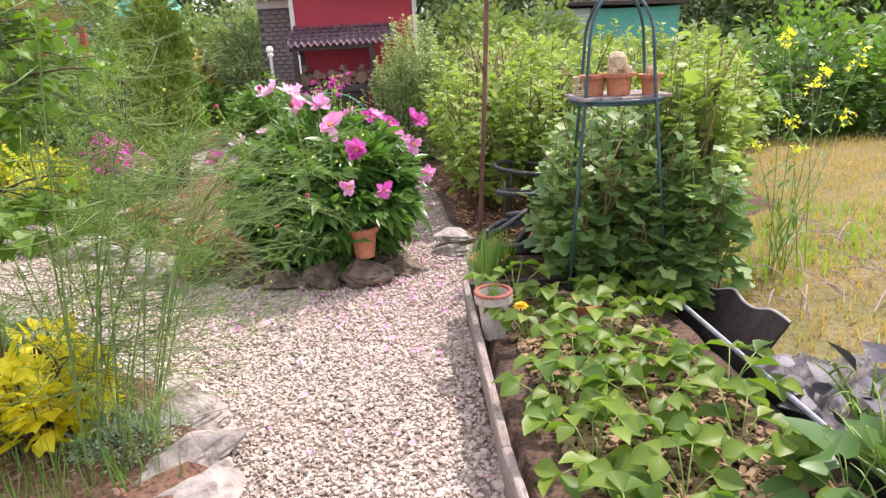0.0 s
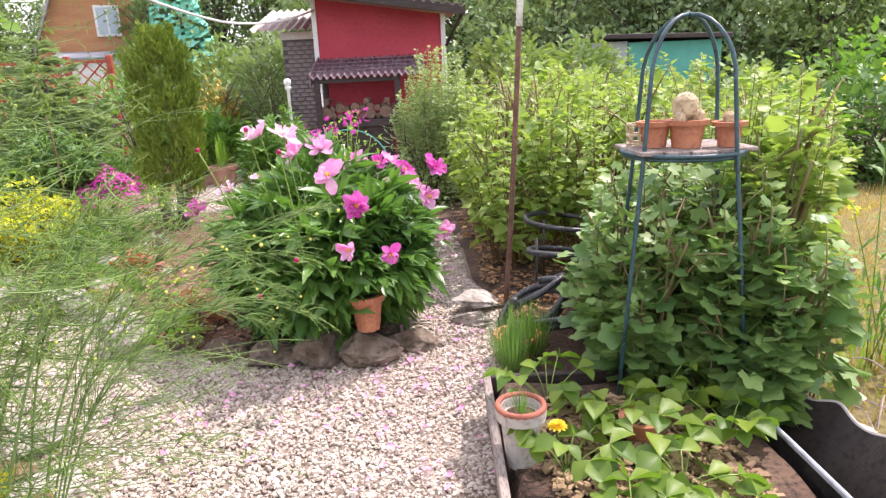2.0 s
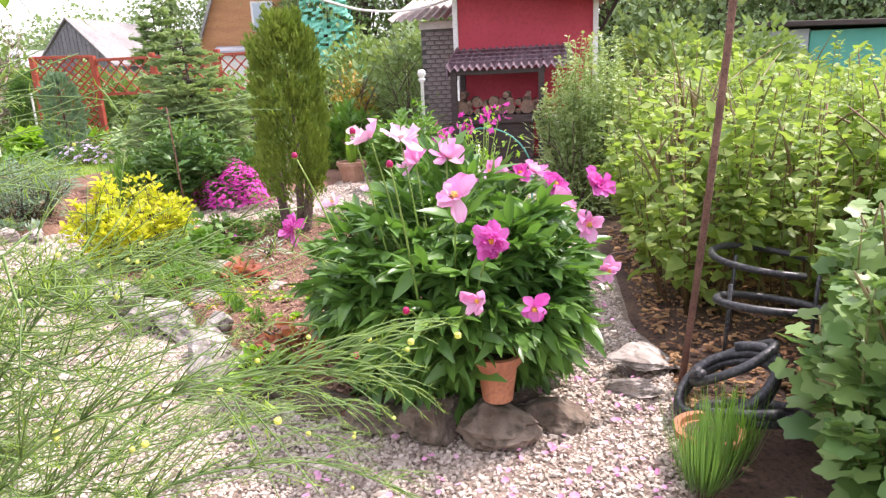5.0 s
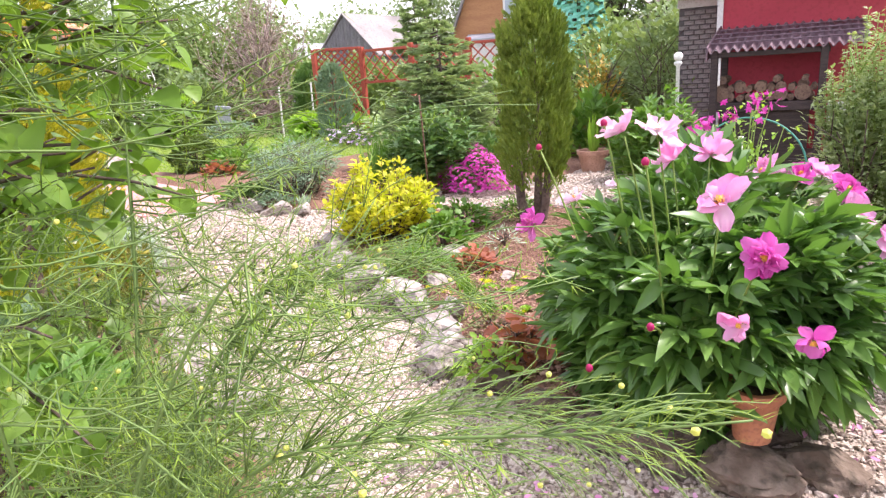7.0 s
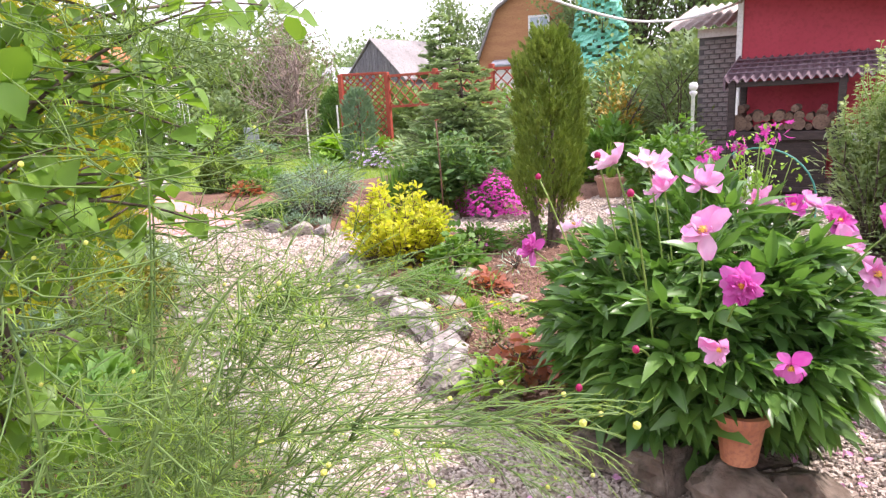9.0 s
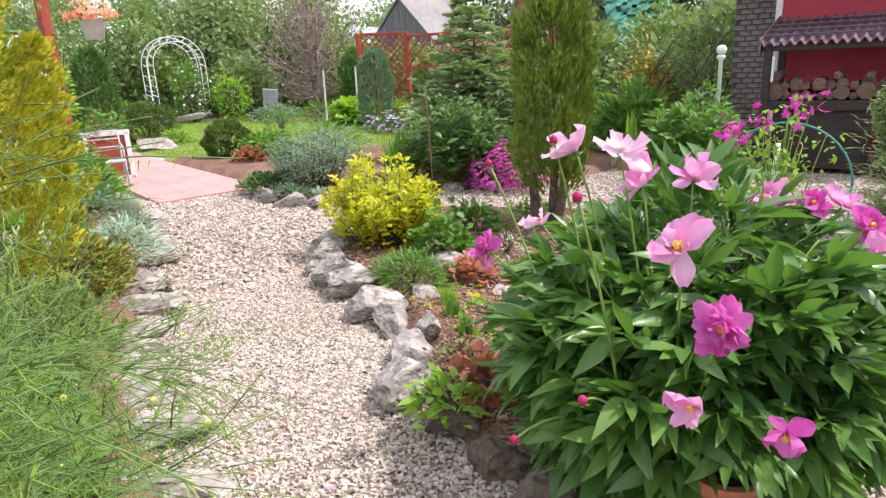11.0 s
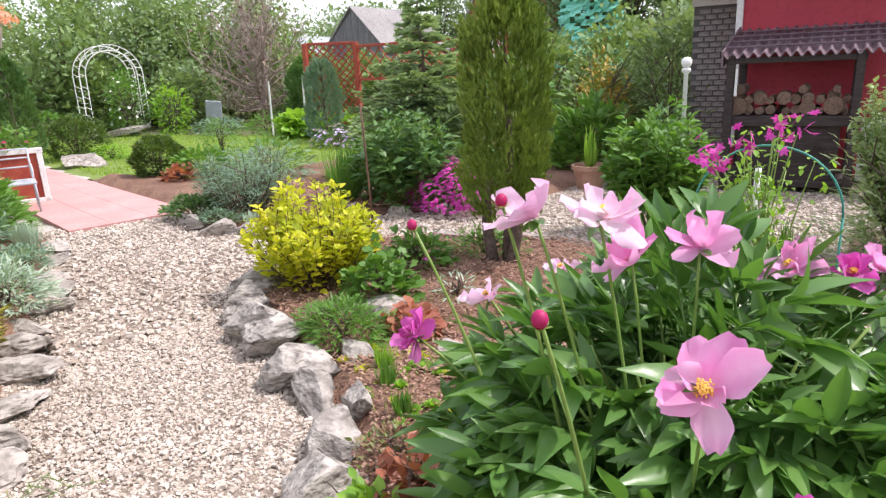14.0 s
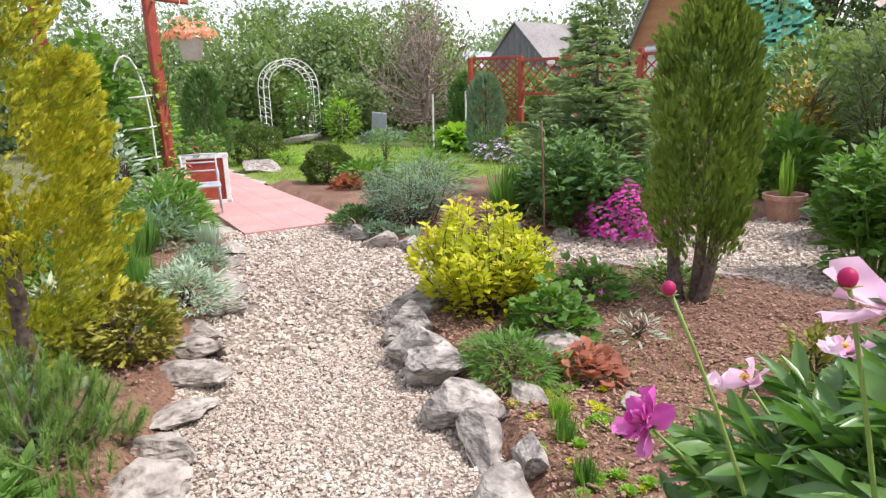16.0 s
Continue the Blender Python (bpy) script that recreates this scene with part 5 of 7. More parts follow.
for i, (x, y, r, h, m, tm, sz, l) in enumerate([
        (-4.55, 4.70, .30, .30, M_FOLYELLOW, L_SPRAY, .07, "yellow-green spreading cypress under the thuja"), (-3.9, 4.25, .30, .22, M_BLUEGREEN, L_LANCE, .11, "blue-green broad leaves in the mulch"),
        (-5.4, 5.15, .35, .34, M_GREEN, L_LANCE, .1, "leafy green perennial behind the artemisia"), (-4.95, 5.35, .2, .16, M_BRIGHT, L_NARROW, .07, "fresh green low perennial"),
        (-6.7, 6.25, .35, .32, M_BLUEGREEN, L_NARROW, .1, "blue-grey perennials near the paving"), (-7.7, 6.85, .35, .45, M_GREEN, L_LANCE, .12, "green perennials below the trellis"),
        (-5.9, 6.25, .25, .10, M_BLUEGREEN, L_SMALL, .03, "low blue-grey mat by the stones"), (-3.1, 4.05, .3, .2, M_GREEN, L_LANCE, .1, "low green weeds in the bed")]):
    shrub("bed_perennial", (x, y, .07), (r, r * .85), h, tm, m, 620, sz, l, "perennial", 860 + i, stem=M_STEM)
rng = np.random.default_rng(870)
for i in range(9):
    x, y = rng.uniform(-4.6, -3.3), rng.uniform(4.2, 4.9)
    if inside(np.array([[x, y]]), LEFTBED)[0] < .15:
        continue
    rock(x, y, .07, (rng.uniform(.1, .2), rng.uniform(.08, .14), .07), rng.uniform(0, 180), 880 + i, M_ROCKPALE, "flat stone lying in the mulch", "bed stones")
mgy = Geo()
for x, y in [(-4.45, 4.66), (-4.38, 4.72), (-4.12, 4.42)]:
    bloom(mgy, np.array([[x, y, .16]]), np.array([[.3, .2, .9]]), .022, rng, 6)
solo("yellow_flowers", mgy, M_YELLOWFLOWER, "few small yellow flowers in the mulch", "flowers", kind="stuff")

# ---------------------------------------------------------------- island bed plants
shrub("golden_spirea", (-3.32, 6.74, .08), (.47, .40), .62, L_OVAL, M_FOLYELLOW, 2700, .064, "rounded golden-leaved spirea bush", "shrub", 90, shell=.35, shoots=85, up=.5)
shrub("green_perennial", (-2.74, 6.62, .08), (.20, .20), .28, L_LOBED, M_GREEN, 420, .055, "small leafy green perennial in the mulch", "perennial", 91)
shrub("green_mound", (-2.62, 6.12, .08), (.27, .20), .16, L_NARROW, M_GREEN, 1100, .06, "cushion of bright green needle-like leaves", "perennial", 92)
shrub("heuchera", (-2.34, 6.34, .08), (.14, .14), .11, L_ROUND, M_HEUCHERA, 130, .05, "rust-red heuchera leaves in the mulch", "perennial", 93)
shrub("heuchera", (-1.55, 5.2, .08), (.16, .14), .16, L_ROUND, M_HEUCHERA, 90, .06, "red and orange heuchera leaves under the peony", "perennial", 94)
shrub("silver_ragwort", (-2.36, 6.85, .08), (.12, .12), .13, L_NARROW, M_SILVER, 60, .06, "silver-leaved ragwort seedling in mulch", "perennial", 95)
shrub("green_perennial", (-2.95, 7.35, .08), (.24, .2), .2, L_OVAL, M_GREEN, 380, .06, "low leafy perennial with one pink bloom", "perennial", 96, blossom=(M_PETALDEEP, 2, .02, "pink bloom"))
shrub("green_perennial", (-2.62, 7.75, .08), (.3, .2), .16, L_SMALL, M_GREEN, 700, .035, "low green mat beside the gravel", "perennial", 97)
shrub("green_perennial", (-1.52, 6.75, .08), (.13, .13), .30, L_SPRAY, mat("gold_green", (0.20, 0.24, 0.03), (0.36, 0.34, 0.05), scale=8, rough=.6, island=.6), 420, .05, "small yellow-green dwarf conifer", "dwarf conifer", 98)
shrub("green_perennial", (-1.25, 6.9, .08), (.2, .2), .24, L_SPRAY, M_GREEN, 320, .08, "small green dwarf conifer in mulch", "dwarf conifer", 99)
shrub("red_sedum", (-1.75, 5.35, .08), (.16, .14), .1, L_SMALL, mat("red_green_leaf", (0.22, 0.05, 0.05), (0.12, 0.22, 0.04), scale=20, rough=.5, island=.8), 420, .024, "low reddish sedum between the stones", "ground cover", 100)
shrub("green_perennial", (-1.6, 4.98, .07), (.14, .12), .14, L_OVAL, M_BRIGHT, 130, .05, "young strawberry-like plant by the edging stones", "perennial", 101)


def rosette(x, y, z, r, seed, m, label="pale yellow-green sedum rosette"):
    rng = np.random.default_rng(seed)
    gg = Geo()
    n = 34
    a = np.arange(n) * 2.39996
    q = np.sqrt(np.arange(n) / n)
    d = np.column_stack([np.cos(a) * (.25 + q), np.sin(a) * (.25 + q), 1.15 - q])
    scatter(gg, leaf(.45, .2, -.1, 3, .6), np.column_stack([np.full(n, x), np.full(n, y), np.full(n, z)]), frames(d), r * (.5 + .5 * q))
    return solo("sedum_rosette", gg, m, label, "succulent", "sedum rosettes", base=(x, y, z), smooth=True)


rng = np.random.default_rng(8)
for i in range(90):
    x, y = rng.uniform(-2.5, -1.6), rng.uniform(5.3, 6.25)
    if inside(np.array([[x, y]]), ISLAND)[0] < .13:
        continue
    rosette(x, y, .085, rng.uniform(.025, .05), 500 + i, M_BRIGHT if i % 3 else M_FOLYELLOW)
blades("island_seedlings", [(-2.9, 6.3), (-2.1, 5.6), (-1.6, 5.2), (-1.4, 5.7), (-1.7, 6.6), (-2.4, 7.2)], 900, .085, .02, .06, M_BRIGHT, "tiny green seedlings in the mulch", 545, .8, 1.2)
rosette(-2.36, 5.99, .09, .075, 540, M_FOLYELLOW, "larger pale yellow sedum rosette")
for i, (x, y) in enumerate([(-2.10, 5.78), (-2.2, 5.9), (-1.9, 5.6)]):
    tuft("grass_tuft", x, y, .08, .08, .11, 90, M_BRIGHT if i % 2 else M_GREEN, "tiny green tuft in the mulch", 550 + i, .8, .1)

# columnar cypress on two bare stems
cyp = conifer("columnar_cypress", (-2.40, 7.62, .08), 1.60, .255, M_CYPRESS, 10000, .058, "dense columnar cypress on bare brown stems", 110, trunk_h=.22, topfill=1.2, lift=2.2, plumes=330, plume=.19)
g = Geo()
g.add(*tube(arc((-2.36, 7.58, .05), (-2.30, 7.62, .62), (.02, 0, 0), 6), np.linspace(.04, .028, 6), 9))
g.add(*tube(arc((-2.48, 7.58, .05), (-2.55, 7.62, .62), (-.02, 0, 0), 6), np.linspace(.045, .03, 6), 9))
part("bare_stem", g, M_BARK, cyp, "bare brown stems", smooth=True)

# thin rusted stake by the spirea
g = Geo()
g.add(*tube(arc((-3.06, 7.02, .05), (-3.08, 7.0, 1.18), (.006, 0, 0), 8), .006, 6))
solo("garden_stake", g, M_RUST, "thin rusty steel stake beside the spirea", "stake", smooth=True)

# ---------------------------------------------------------------- shrub bed beyond the gravel
shrub("blue_rue", (-5.62, 8.3, .06), (.62, .5), .62, L_NARROW, M_BLUEGREEN, 3400, .075, "feathery blue-green rue bush", "shrub", 120, shoots=90)
shrub("creeping_juniper", (-6.05, 8.0, .05), (.35, .25), .16, L_SPRAY, M_DARKGREEN, 700, .07, "dark creeping juniper spilling onto stones", "shrub", 121)
shrub("stonecrop_mat", (-5.45, 7.8, .06), (.28, .16), .12, L_SMALL, M_BLUEGREEN, 800, .03, "blue-green stonecrop mat over stones", "ground cover", 122)
tuft("silver_rosette", -5.1, 7.85, .06, .1, .13, 26, M_SILVER, "silver-leaved seedling among stones", 123, 1.2, .4, "perennial")
shrub("phlox_bush", (-4.25, 9.2, .06), (.62, .5), .90, L_LANCE, M_DARKGREEN, 1900, .12, "tall dark-leaved phlox clump", "perennial", 124, stem=M_STEM, up=.3, shoots=60)
tuft("daylily_clump", -4.95, 9.1, .06, .3, .55, 150, M_GREEN, "arching green daylily leaves", 125, 1.1, .07, "perennial")
shrub("creeping_phlox", (-3.66, 9.12, .05), (.42, .30), .40, L_SMALL, M_GREEN, 700, .04, "cushion covered with magenta flowers", "flower cushion", 126, blossom=(M_MAGENTA, 1300, .023, "dense magenta flowers"))
conifer("blue_spruce", (-5.02, 10.8, .06), 1.95, 1.15, M_SPRUCE, 230, .075, "young spruce with layered grey-green boughs", 127, tiers=12, power=.72, category="spruce")
conifer("tall_spruce", (-11.1, 20.3, -.03), 3.9, 1.3, M_SPRUCE, 70, .17, "grey-green spruce standing behind the lattice", 1270, tiers=11, power=.8, category="spruce")
shrub("creeping_juniper", (-4.3, 10.4, .05), (.75, .5), .42, L_SPRAY, M_DARKGREEN, 1100, .12, "dark spreading juniper under the spruce", "shrub", 128)
shrub("phlox_bush", (-2.05, 10.2, .05), (.36, .32), .72, L_LANCE, M_DARKGREEN, 700, .13, "leafy dark green lily clump near the lamp", "perennial", 129, stem=M_STEM, up=.6)
shrub("tall_phlox", (-1.72, 8.95, .05), (.42, .34), 0.98, L_LANCE, M_GREEN, 1500, .11, "tall bright green phlox beside the lamp post", "perennial", 130, stem=M_STEM, up=.4, shoots=45)
shrub("phlox_bush", (-3.2, 11.9, .05), (.6, .5), .85, L_LANCE, M_GREEN, 1000, .15, "leafy green perennials behind the potted iris", "perennial", 131, stem=M_STEM, up=.6)
shrub("mixed_shrub", (-3.6, 13.5, 0), (.8, .7), 1.5, L_OVAL, M_FARLEAF, 1500, .12, "rounded green shrub by the fence", "shrub", 132)
shrub("golden_barberry", (-3.4, 12.9, 0), (.45, .4), 1.5, L_SMALL, mat("orange_yellow_leaf", (0.50, 0.30, 0.03), (0.30, 0.30, 0.04), scale=4, rough=.5, island=.8), 1500, .07, "yellow and orange-leaved barberry", "shrub", 133)
shrub("mixed_shrub", (-2.6, 13.4, 0), (.7, .6), 1.75, L_NARROW, M_FARLEAF, 1600, .13, "fine-leaved green shrub beside the shed", "shrub", 134)
tp = pot("iris_pot", -2.86, 10.75, .0, .19, .27, M_TANPOT, "wide tan ceramic pot planted with iris")
tuft("potted_iris", -2.86, 10.75, .24, .14, .42, 60, M_BRIGHT, "upright iris leaves in the ceramic pot", 135, .5, .09, "iris")
pot("flower_pot", -2.45, 11.05, 0, .1, .16, M_TERRA, "small terracotta pot on the path")

# ---------------------------------------------------------------- rose in front of the shed
rng = np.random.default_rng(140)
rose = thing("rose_bush", (-.85, 7.35, .08), "thin rose bush with magenta flower clusters", "rose")
gl, gb = Geo(), Geo()
rb = np.array([-.85, 7.35, .08])
for k in range(16):
    a, q = rng.uniform(0, 6.28), rng.uniform(.05, .34)
    e = rb + np.array([math.cos(a) * q, math.sin(a) * q, rng.uniform(.5, .92)])
    P = arc(rb + rng.normal(size=3) * np.array([.06, .06, 0]), e, (0, 0, .05), 6)
    gs = Geo()
    gs.add(*tube(P, np.linspace(.006, .0025, 6), 5))
    part("stem", gs, M_STEM, rose, smooth=True)
    m = 30
    pp = P[rng.integers(2, 6, m)] + rng.normal(size=(m, 3)) * .05
    scatter(gl, L_OVAL, pp, frames(unit(m, rng) + np.array([0, 0, .2])), rng.uniform(.03, .055, m))
for c in [(-.80, 7.4, 1.03), (-.72, 7.36, 1.0), (-1.08, 7.3, .88), (-1.15, 7.35, .9), (-.95, 7.3, .95)]:
    c = np.array(c)
    gs = Geo()
    gs.add(*tube(arc(rb + np.array([0, 0, .3]), c, (0, 0, .03), 6), np.linspace(.005, .003, 6), 5))
    part("stem", gs, M_STEM, rose, smooth=True)
    m = 10
    pp = c + rng.normal(size=(m, 3)) * .045
    bloom(gb, pp, pp - c + np.array([0, 0, .03]), .033, rng, 6)
part("foliage", gl, M_BRIGHT, rose, smooth=True, kind="stuff")
part("bloom", gb, M_MAGENTA, rose, "magenta flower clusters", smooth=True, kind="stuff")
g = Geo()
th = np.linspace(0, math.pi, 18)
g.add(*tube(np.column_stack([-.85 + .36 * np.cos(th), np.full(18, 7.55), 0.55 + .36 * np.sin(th)]), .006, 7))
g.add(*tube([(-.49, 7.55, .02), (-.49, 7.55, .56)], .006, 7))
g.add(*tube([(-1.21, 7.55, .02), (-1.21, 7.55, .56)], .006, 7))
solo("plant_support", g, M_TEAL, "green plastic-coated hoop supporting the rose", "plant support", smooth=True)
g = Geo()
g.add(*tube([(-.92, 7.6, .03), (-.90, 7.6, .78)], .016, 8))
solo("white_stake", g, M_PVC, "white plastic stake among the roses", "stake", smooth=True)
for i, (x, y) in enumerate([(-1.35, 7.6), (-1.2, 7.1), (-.75, 7.75), (-1.05, 6.6)]):
    tuft("perennial_tuft", x, y, .07, .15, .38, 90, M_GREEN, "thin green perennial leaves under the rose", 600 + i, .6, .05, "perennial")

# ---------------------------------------------------------------- red shed with a wood store
shed = thing("red_shed", (-.65, 12.2, 0), "red-painted garden shed with white corner boards and a firewood lean-to", "shed")
g = Geo()
g.add(*box((1.94, 1.9, 1.62), (-.65, 13.17, .81), .006))
V, F = box((1.94, 1.9, .95), (-.65, 13.17, 2.08), .006)
hi = V[:, 2] > 2.3
V[hi, 2] += np.interp(V[hi, 0], [-1.62, .32], [.0, -.27])
g.add(V, F)
part("wall", g, M_REDWALL, shed)
for x in (-1.62, .32):
    g = Geo()
    g.add(*box((.07, .05, 2.2 if x < 0 else 1.95), (x, 12.2, 1.42 if x < 0 else 1.30), .004))
    part("corner_board", g, M_WHITE, shed, "white corner board")


def corrugated(x0, x1, y0, y1, zfun, waves, amp, thick=.008):
    """A corrugated sheet; zfun gives the height at (x, y)."""
    nx, ny = waves * 8 + 1, 4
    xs, ys = np.linspace(x0, x1, nx), np.linspace(y0, y1, ny)
    X, Y = np.meshgrid(xs, ys)
    Z = zfun(X, Y) + amp * np.cos((X - x0) / (x1 - x0) * waves * 2 * math.pi)
    top = np.stack([X, Y, Z], -1).reshape(-1, 3)
    V = np.concatenate([top, top - [0, 0, thick]])
    F, N = [], nx * ny
    for j in range(ny - 1):
        for i in range(nx - 1):
            a, b, c, d = j * nx + i, j * nx + i + 1, (j + 1) * nx + i + 1, (j + 1) * nx + i
            F += [(a, b, c), (a, c, d), (a + N, c + N, b + N), (a + N, d + N, c + N)]
    for i in range(nx - 1):
        F += [(i, i + N, i + 1), (i + 1, i + N, i + 1 + N)]
    return V, np.array(F)


g = Geo()
g.add(*corrugated(-2.32, .62, 11.5, 14.3, lambda x, y: 2.72 - (x + 2.32) * .155 + (y - 11.5) * .02, 22, .022))
part("roof", g, M_SLATE, shed, "corrugated slate roof")
g = Geo()
g.add(*box((2.95, .025, .13), (-.85, 11.52, 2.42), .004, rot(0, 8.6, 0)))
part("fascia", g, M_WOODDARK, shed, "dark fascia board")
g = Geo()
g.add(*box((2.75, .7, .02), (-.87, 11.9, 2.40), .002, rot(0, 8.6, 0)))
part("soffit", g, M_ROOFRED, shed, "reddish soffit boards")
for s, e in [((.36, 12.15, 1.75), (.60, 11.6, 2.22))]:
    g = Geo()
    g.add(*tube([s, e], .028, 4))
    part("roof_brace", g, M_WOODDARK, shed)
# lean-to
g = Geo()
nx, ny = 161, 4
xs, ys = np.linspace(-1.60, -.02, nx), np.linspace(10.98, 12.19, ny)
X, Y = np.meshgrid(xs, ys)
Z = 1.36 + (Y - 10.98) / 1.21 * .27 + .024 * np.cos((X + 1.60) / 1.58 * 17 * 2 * math.pi)
top = np.stack([X, Y, Z], -1).reshape(-1, 3)
V = np.concatenate([top, top - [0, 0, .012]])
F, N = [], nx * ny
for j in range(ny - 1):
    for i in range(nx - 1):
        a, b, c, d = j * nx + i, j * nx + i + 1, (j + 1) * nx + i + 1, (j + 1) * nx + i
        F += [(a, b, c), (a, c, d), (a + N, c + N, b + N), (a + N, d + N, c + N)]
for i in range(nx - 1):
    F += [(i, i + N, i + 1), (i + 1, i + N, i + 1 + N)]
g.add(V, np.array(F))
lean = part("lean_to_roof", g, M_ROOFBROWN, shed, "brown corrugated lean-to roof")
# stepped tile ridges across the slope
for k in range(4):
    g = Geo()
    y = 11.2 + k * .25
    g.add(*box((1.58, .03, .016), (-.81, y, 1.36 + (y - 10.98) / 1.21 * .27 + .034), .004))
    part("roof_step", g, M_ROOFBROWN, lean)
g = Geo()
V, F = box((.02, 1.22, .16), (-1.60, 11.58, 1.46), .004)
V[:, 2] += (V[:, 1] - 11.58) * .22
g.add(V, F)
part("verge_board", g, M_ROOFBROWN, shed)
for x in (-1.52, -.42):
    for y in (11.05, 12.05):
        g = Geo()
        g.add(*box((.075, .075, 1.36 if y < 12 else 1.5), (x, y, .68 if y < 12 else .75), .006))
        part("post", g, M_WOODDARK, shed, "dark-stained post")
for z, th in ((.72, .10), (.10, .06), (1.31, .06)):
    g = Geo()
    g.add(*box((1.2, .9 if z < 1 else .06, th), (-.97, 11.5 if z < 1 else 11.05, z), .005))
    part("shelf" if z < 1 else "beam", g, M_WOODDARK, shed)
g = Geo()
g.add(*box((.9, .03, .6), (-.97, 11.12, .40), .004))
part("lower_panel", g, M_WOODDARK, shed, "dark boarding under the wood store")
g = Geo()
g.add(*box((.025, .02, .26), (-1.46, 11.0, 1.10), .003))
part("thermometer", g, M_PVC, shed, "narrow white thermometer on the post")

rng = np.random.default_rng(150)
for row in range(3):
    for k in range(10):
        r = rng.uniform(.030, .066)
        x = -1.44 + k * .105 + rng.normal() * .015
        z = .775 + r + row * .10
        if row == 2 and rng.random() < .5:
            continue
        g = Geo()
        P = [(x, 11.14 + rng.uniform(-.03, .05), z), (x + rng.normal() * .02, 11.55, z)]
        V, F = tube(P, r, 9)
        V += rng.normal(size=V.shape) * .004
        g.add(V, F)
        ob = solo("firewood_log", g, M_LOGEND, "split firewood log stacked in the wood store", "firewood", "stacked firewood")
for i, (x, r) in enumerate([(-1.44, .085), (-.82, .07), (-.60, .085)]):
    g = Geo()
    g.add(*tube([(x, 11.1, .775 + r), (x, 11.14, .775 + r)], r, 14))
    solo("wood_slice", g, M_LOGEND, "round slice of a log propped on the shelf", "wood slice", "wood slices")
g = Geo()
th = np.linspace(0, 2 * math.pi, 20, endpoint=False)
g.add(*tube(np.column_stack([-.70 + .07 * np.cos(th), np.full(20, 11.08), .40 + .08 * np.sin(th)]), .008, 6, True))
solo("metal_ring", g, M_WOODDARK, "dark iron ring hung under the shelf", "ring", smooth=True)
g = Geo()
g.add(*box((.50, .03, .62), (-.10, 11.35, .42), .005))
solo("white_board", g, M_WHITE, "white-painted board leaning beside the shed", "board")
g = Geo()
g.add(*lathe([(0, 0), (.15, 0), (.20, .17), (.215, .18), (.20, .18), (.14, .02), (0, .02)], 20, (-.12, 11.0, .16)))
g.add(*lathe([(0.13, 0), (.15, .16), (.12, .16), (.10, 0)], 14, (-.12, 11.0, 0)))
solo("grey_basin", g, M_BASIN, "grey enamel basin on a stand by the shed", "basin", smooth=True)

# brick wall with slate roof behind the shed's corner
wall = thing("brick_building", (-2.0, 13.2, 0), "grey brick outbuilding with a corrugated slate roof", "outbuilding")
g = Geo()
g.add(*box((.62, 1.6, 2.1), (-1.99, 14.0, 1.05), .004))
part("wall", g, M_MORTAR, wall)
g = Geo()
g.add(*corrugated(-2.75, -1.5, 12.9, 15.2, lambda x, y: 2.13 + (y - 12.9) * .22, 9, .025))
part("roof", g, M_SLATE, wall, "grey corrugated slate roof")
g = Geo()
g.add(*box((.66, .03, .12), (-1.99, 13.17, 2.05), .004))
part("fascia", g, M_WHITE, wall)
bm_v, bm_f = box((.135, .03, .055), (0, 0, 0), .004)
gb = Geo()
gb.add(bm_v, bm_f)
brick_me = gb.mesh("brick", [M_BRICK])
for r in range(28):
    for k in range(4):
        x = -2.225 + k * .147 + (.07 if r % 2 else 0)
        if x > -1.72:
            continue
        ob = new("brick", brick_me)
        ob.parent = wall
        ob.location = (x + 2.0, 13.192 - 13.2, .06 + r * .069)

# lamp on a white post
lamp = thing("garden_lamp", (-1.62, 9.3, .05), "white globe garden lamp on a white post", "garden lamp")
g = Geo()
g.add(*lathe([(.022, .05), (.018, .1), (.017, 1.24), (.036, 1.26), (.036, 1.28), (.02, 1.29)], 14, (-1.62, 9.3, 0)))
part("post", g, M_PVC, lamp, smooth=True)
g = Geo()
g.add(*lathe([(.018, 1.29), (.034, 1.30), (.043, 1.325), (.039, 1.35), (.024, 1.366), (0, 1.37)], 18, (-1.62, 9.3, 0)))
part("globe", g, M_IVORYLAMP, lamp, "white opal globe", smooth=True)

# white cable slung to the shed
g = Geo()
g.add(*tube(arc((-4.6, 8.2, 3.4), (-2.64, 10.75, 2.12), (0, 0, -.2), 16), .016, 6))
g.add(*tube(arc((-2.64, 10.75, 2.12), (-1.60, 12.14, 2.34), (0, 0, -.09), 12), .016, 6))
solo("overhead_cable", g, M_PVC, "white plastic-sheathed cable slung to the shed", "cable", smooth=True)

# bushy willow right of the shed
shrub("willow_bush", (.05, 8.75, .02), (.52, .5), 1.55, L_TINY, leafmat("willow_leaf", (0.16, 0.225, 0.11), (0.30, 0.375, 0.19), leafy=.3), 9500, .052, "airy grey-green willow bush with thin leaves", "shrub", 160, stem=M_STEM, shell=.3, shoots=120, up=.2, droop=.6)

shrub("willow_bush", (-.12, 8.55, .02), (.5, .42), .95, L_NARROW, bpy.data.materials["willow_leaf"], 2600, .07, "leafy lower shoots of the willow bush", "shrub", 161, shell=.3)

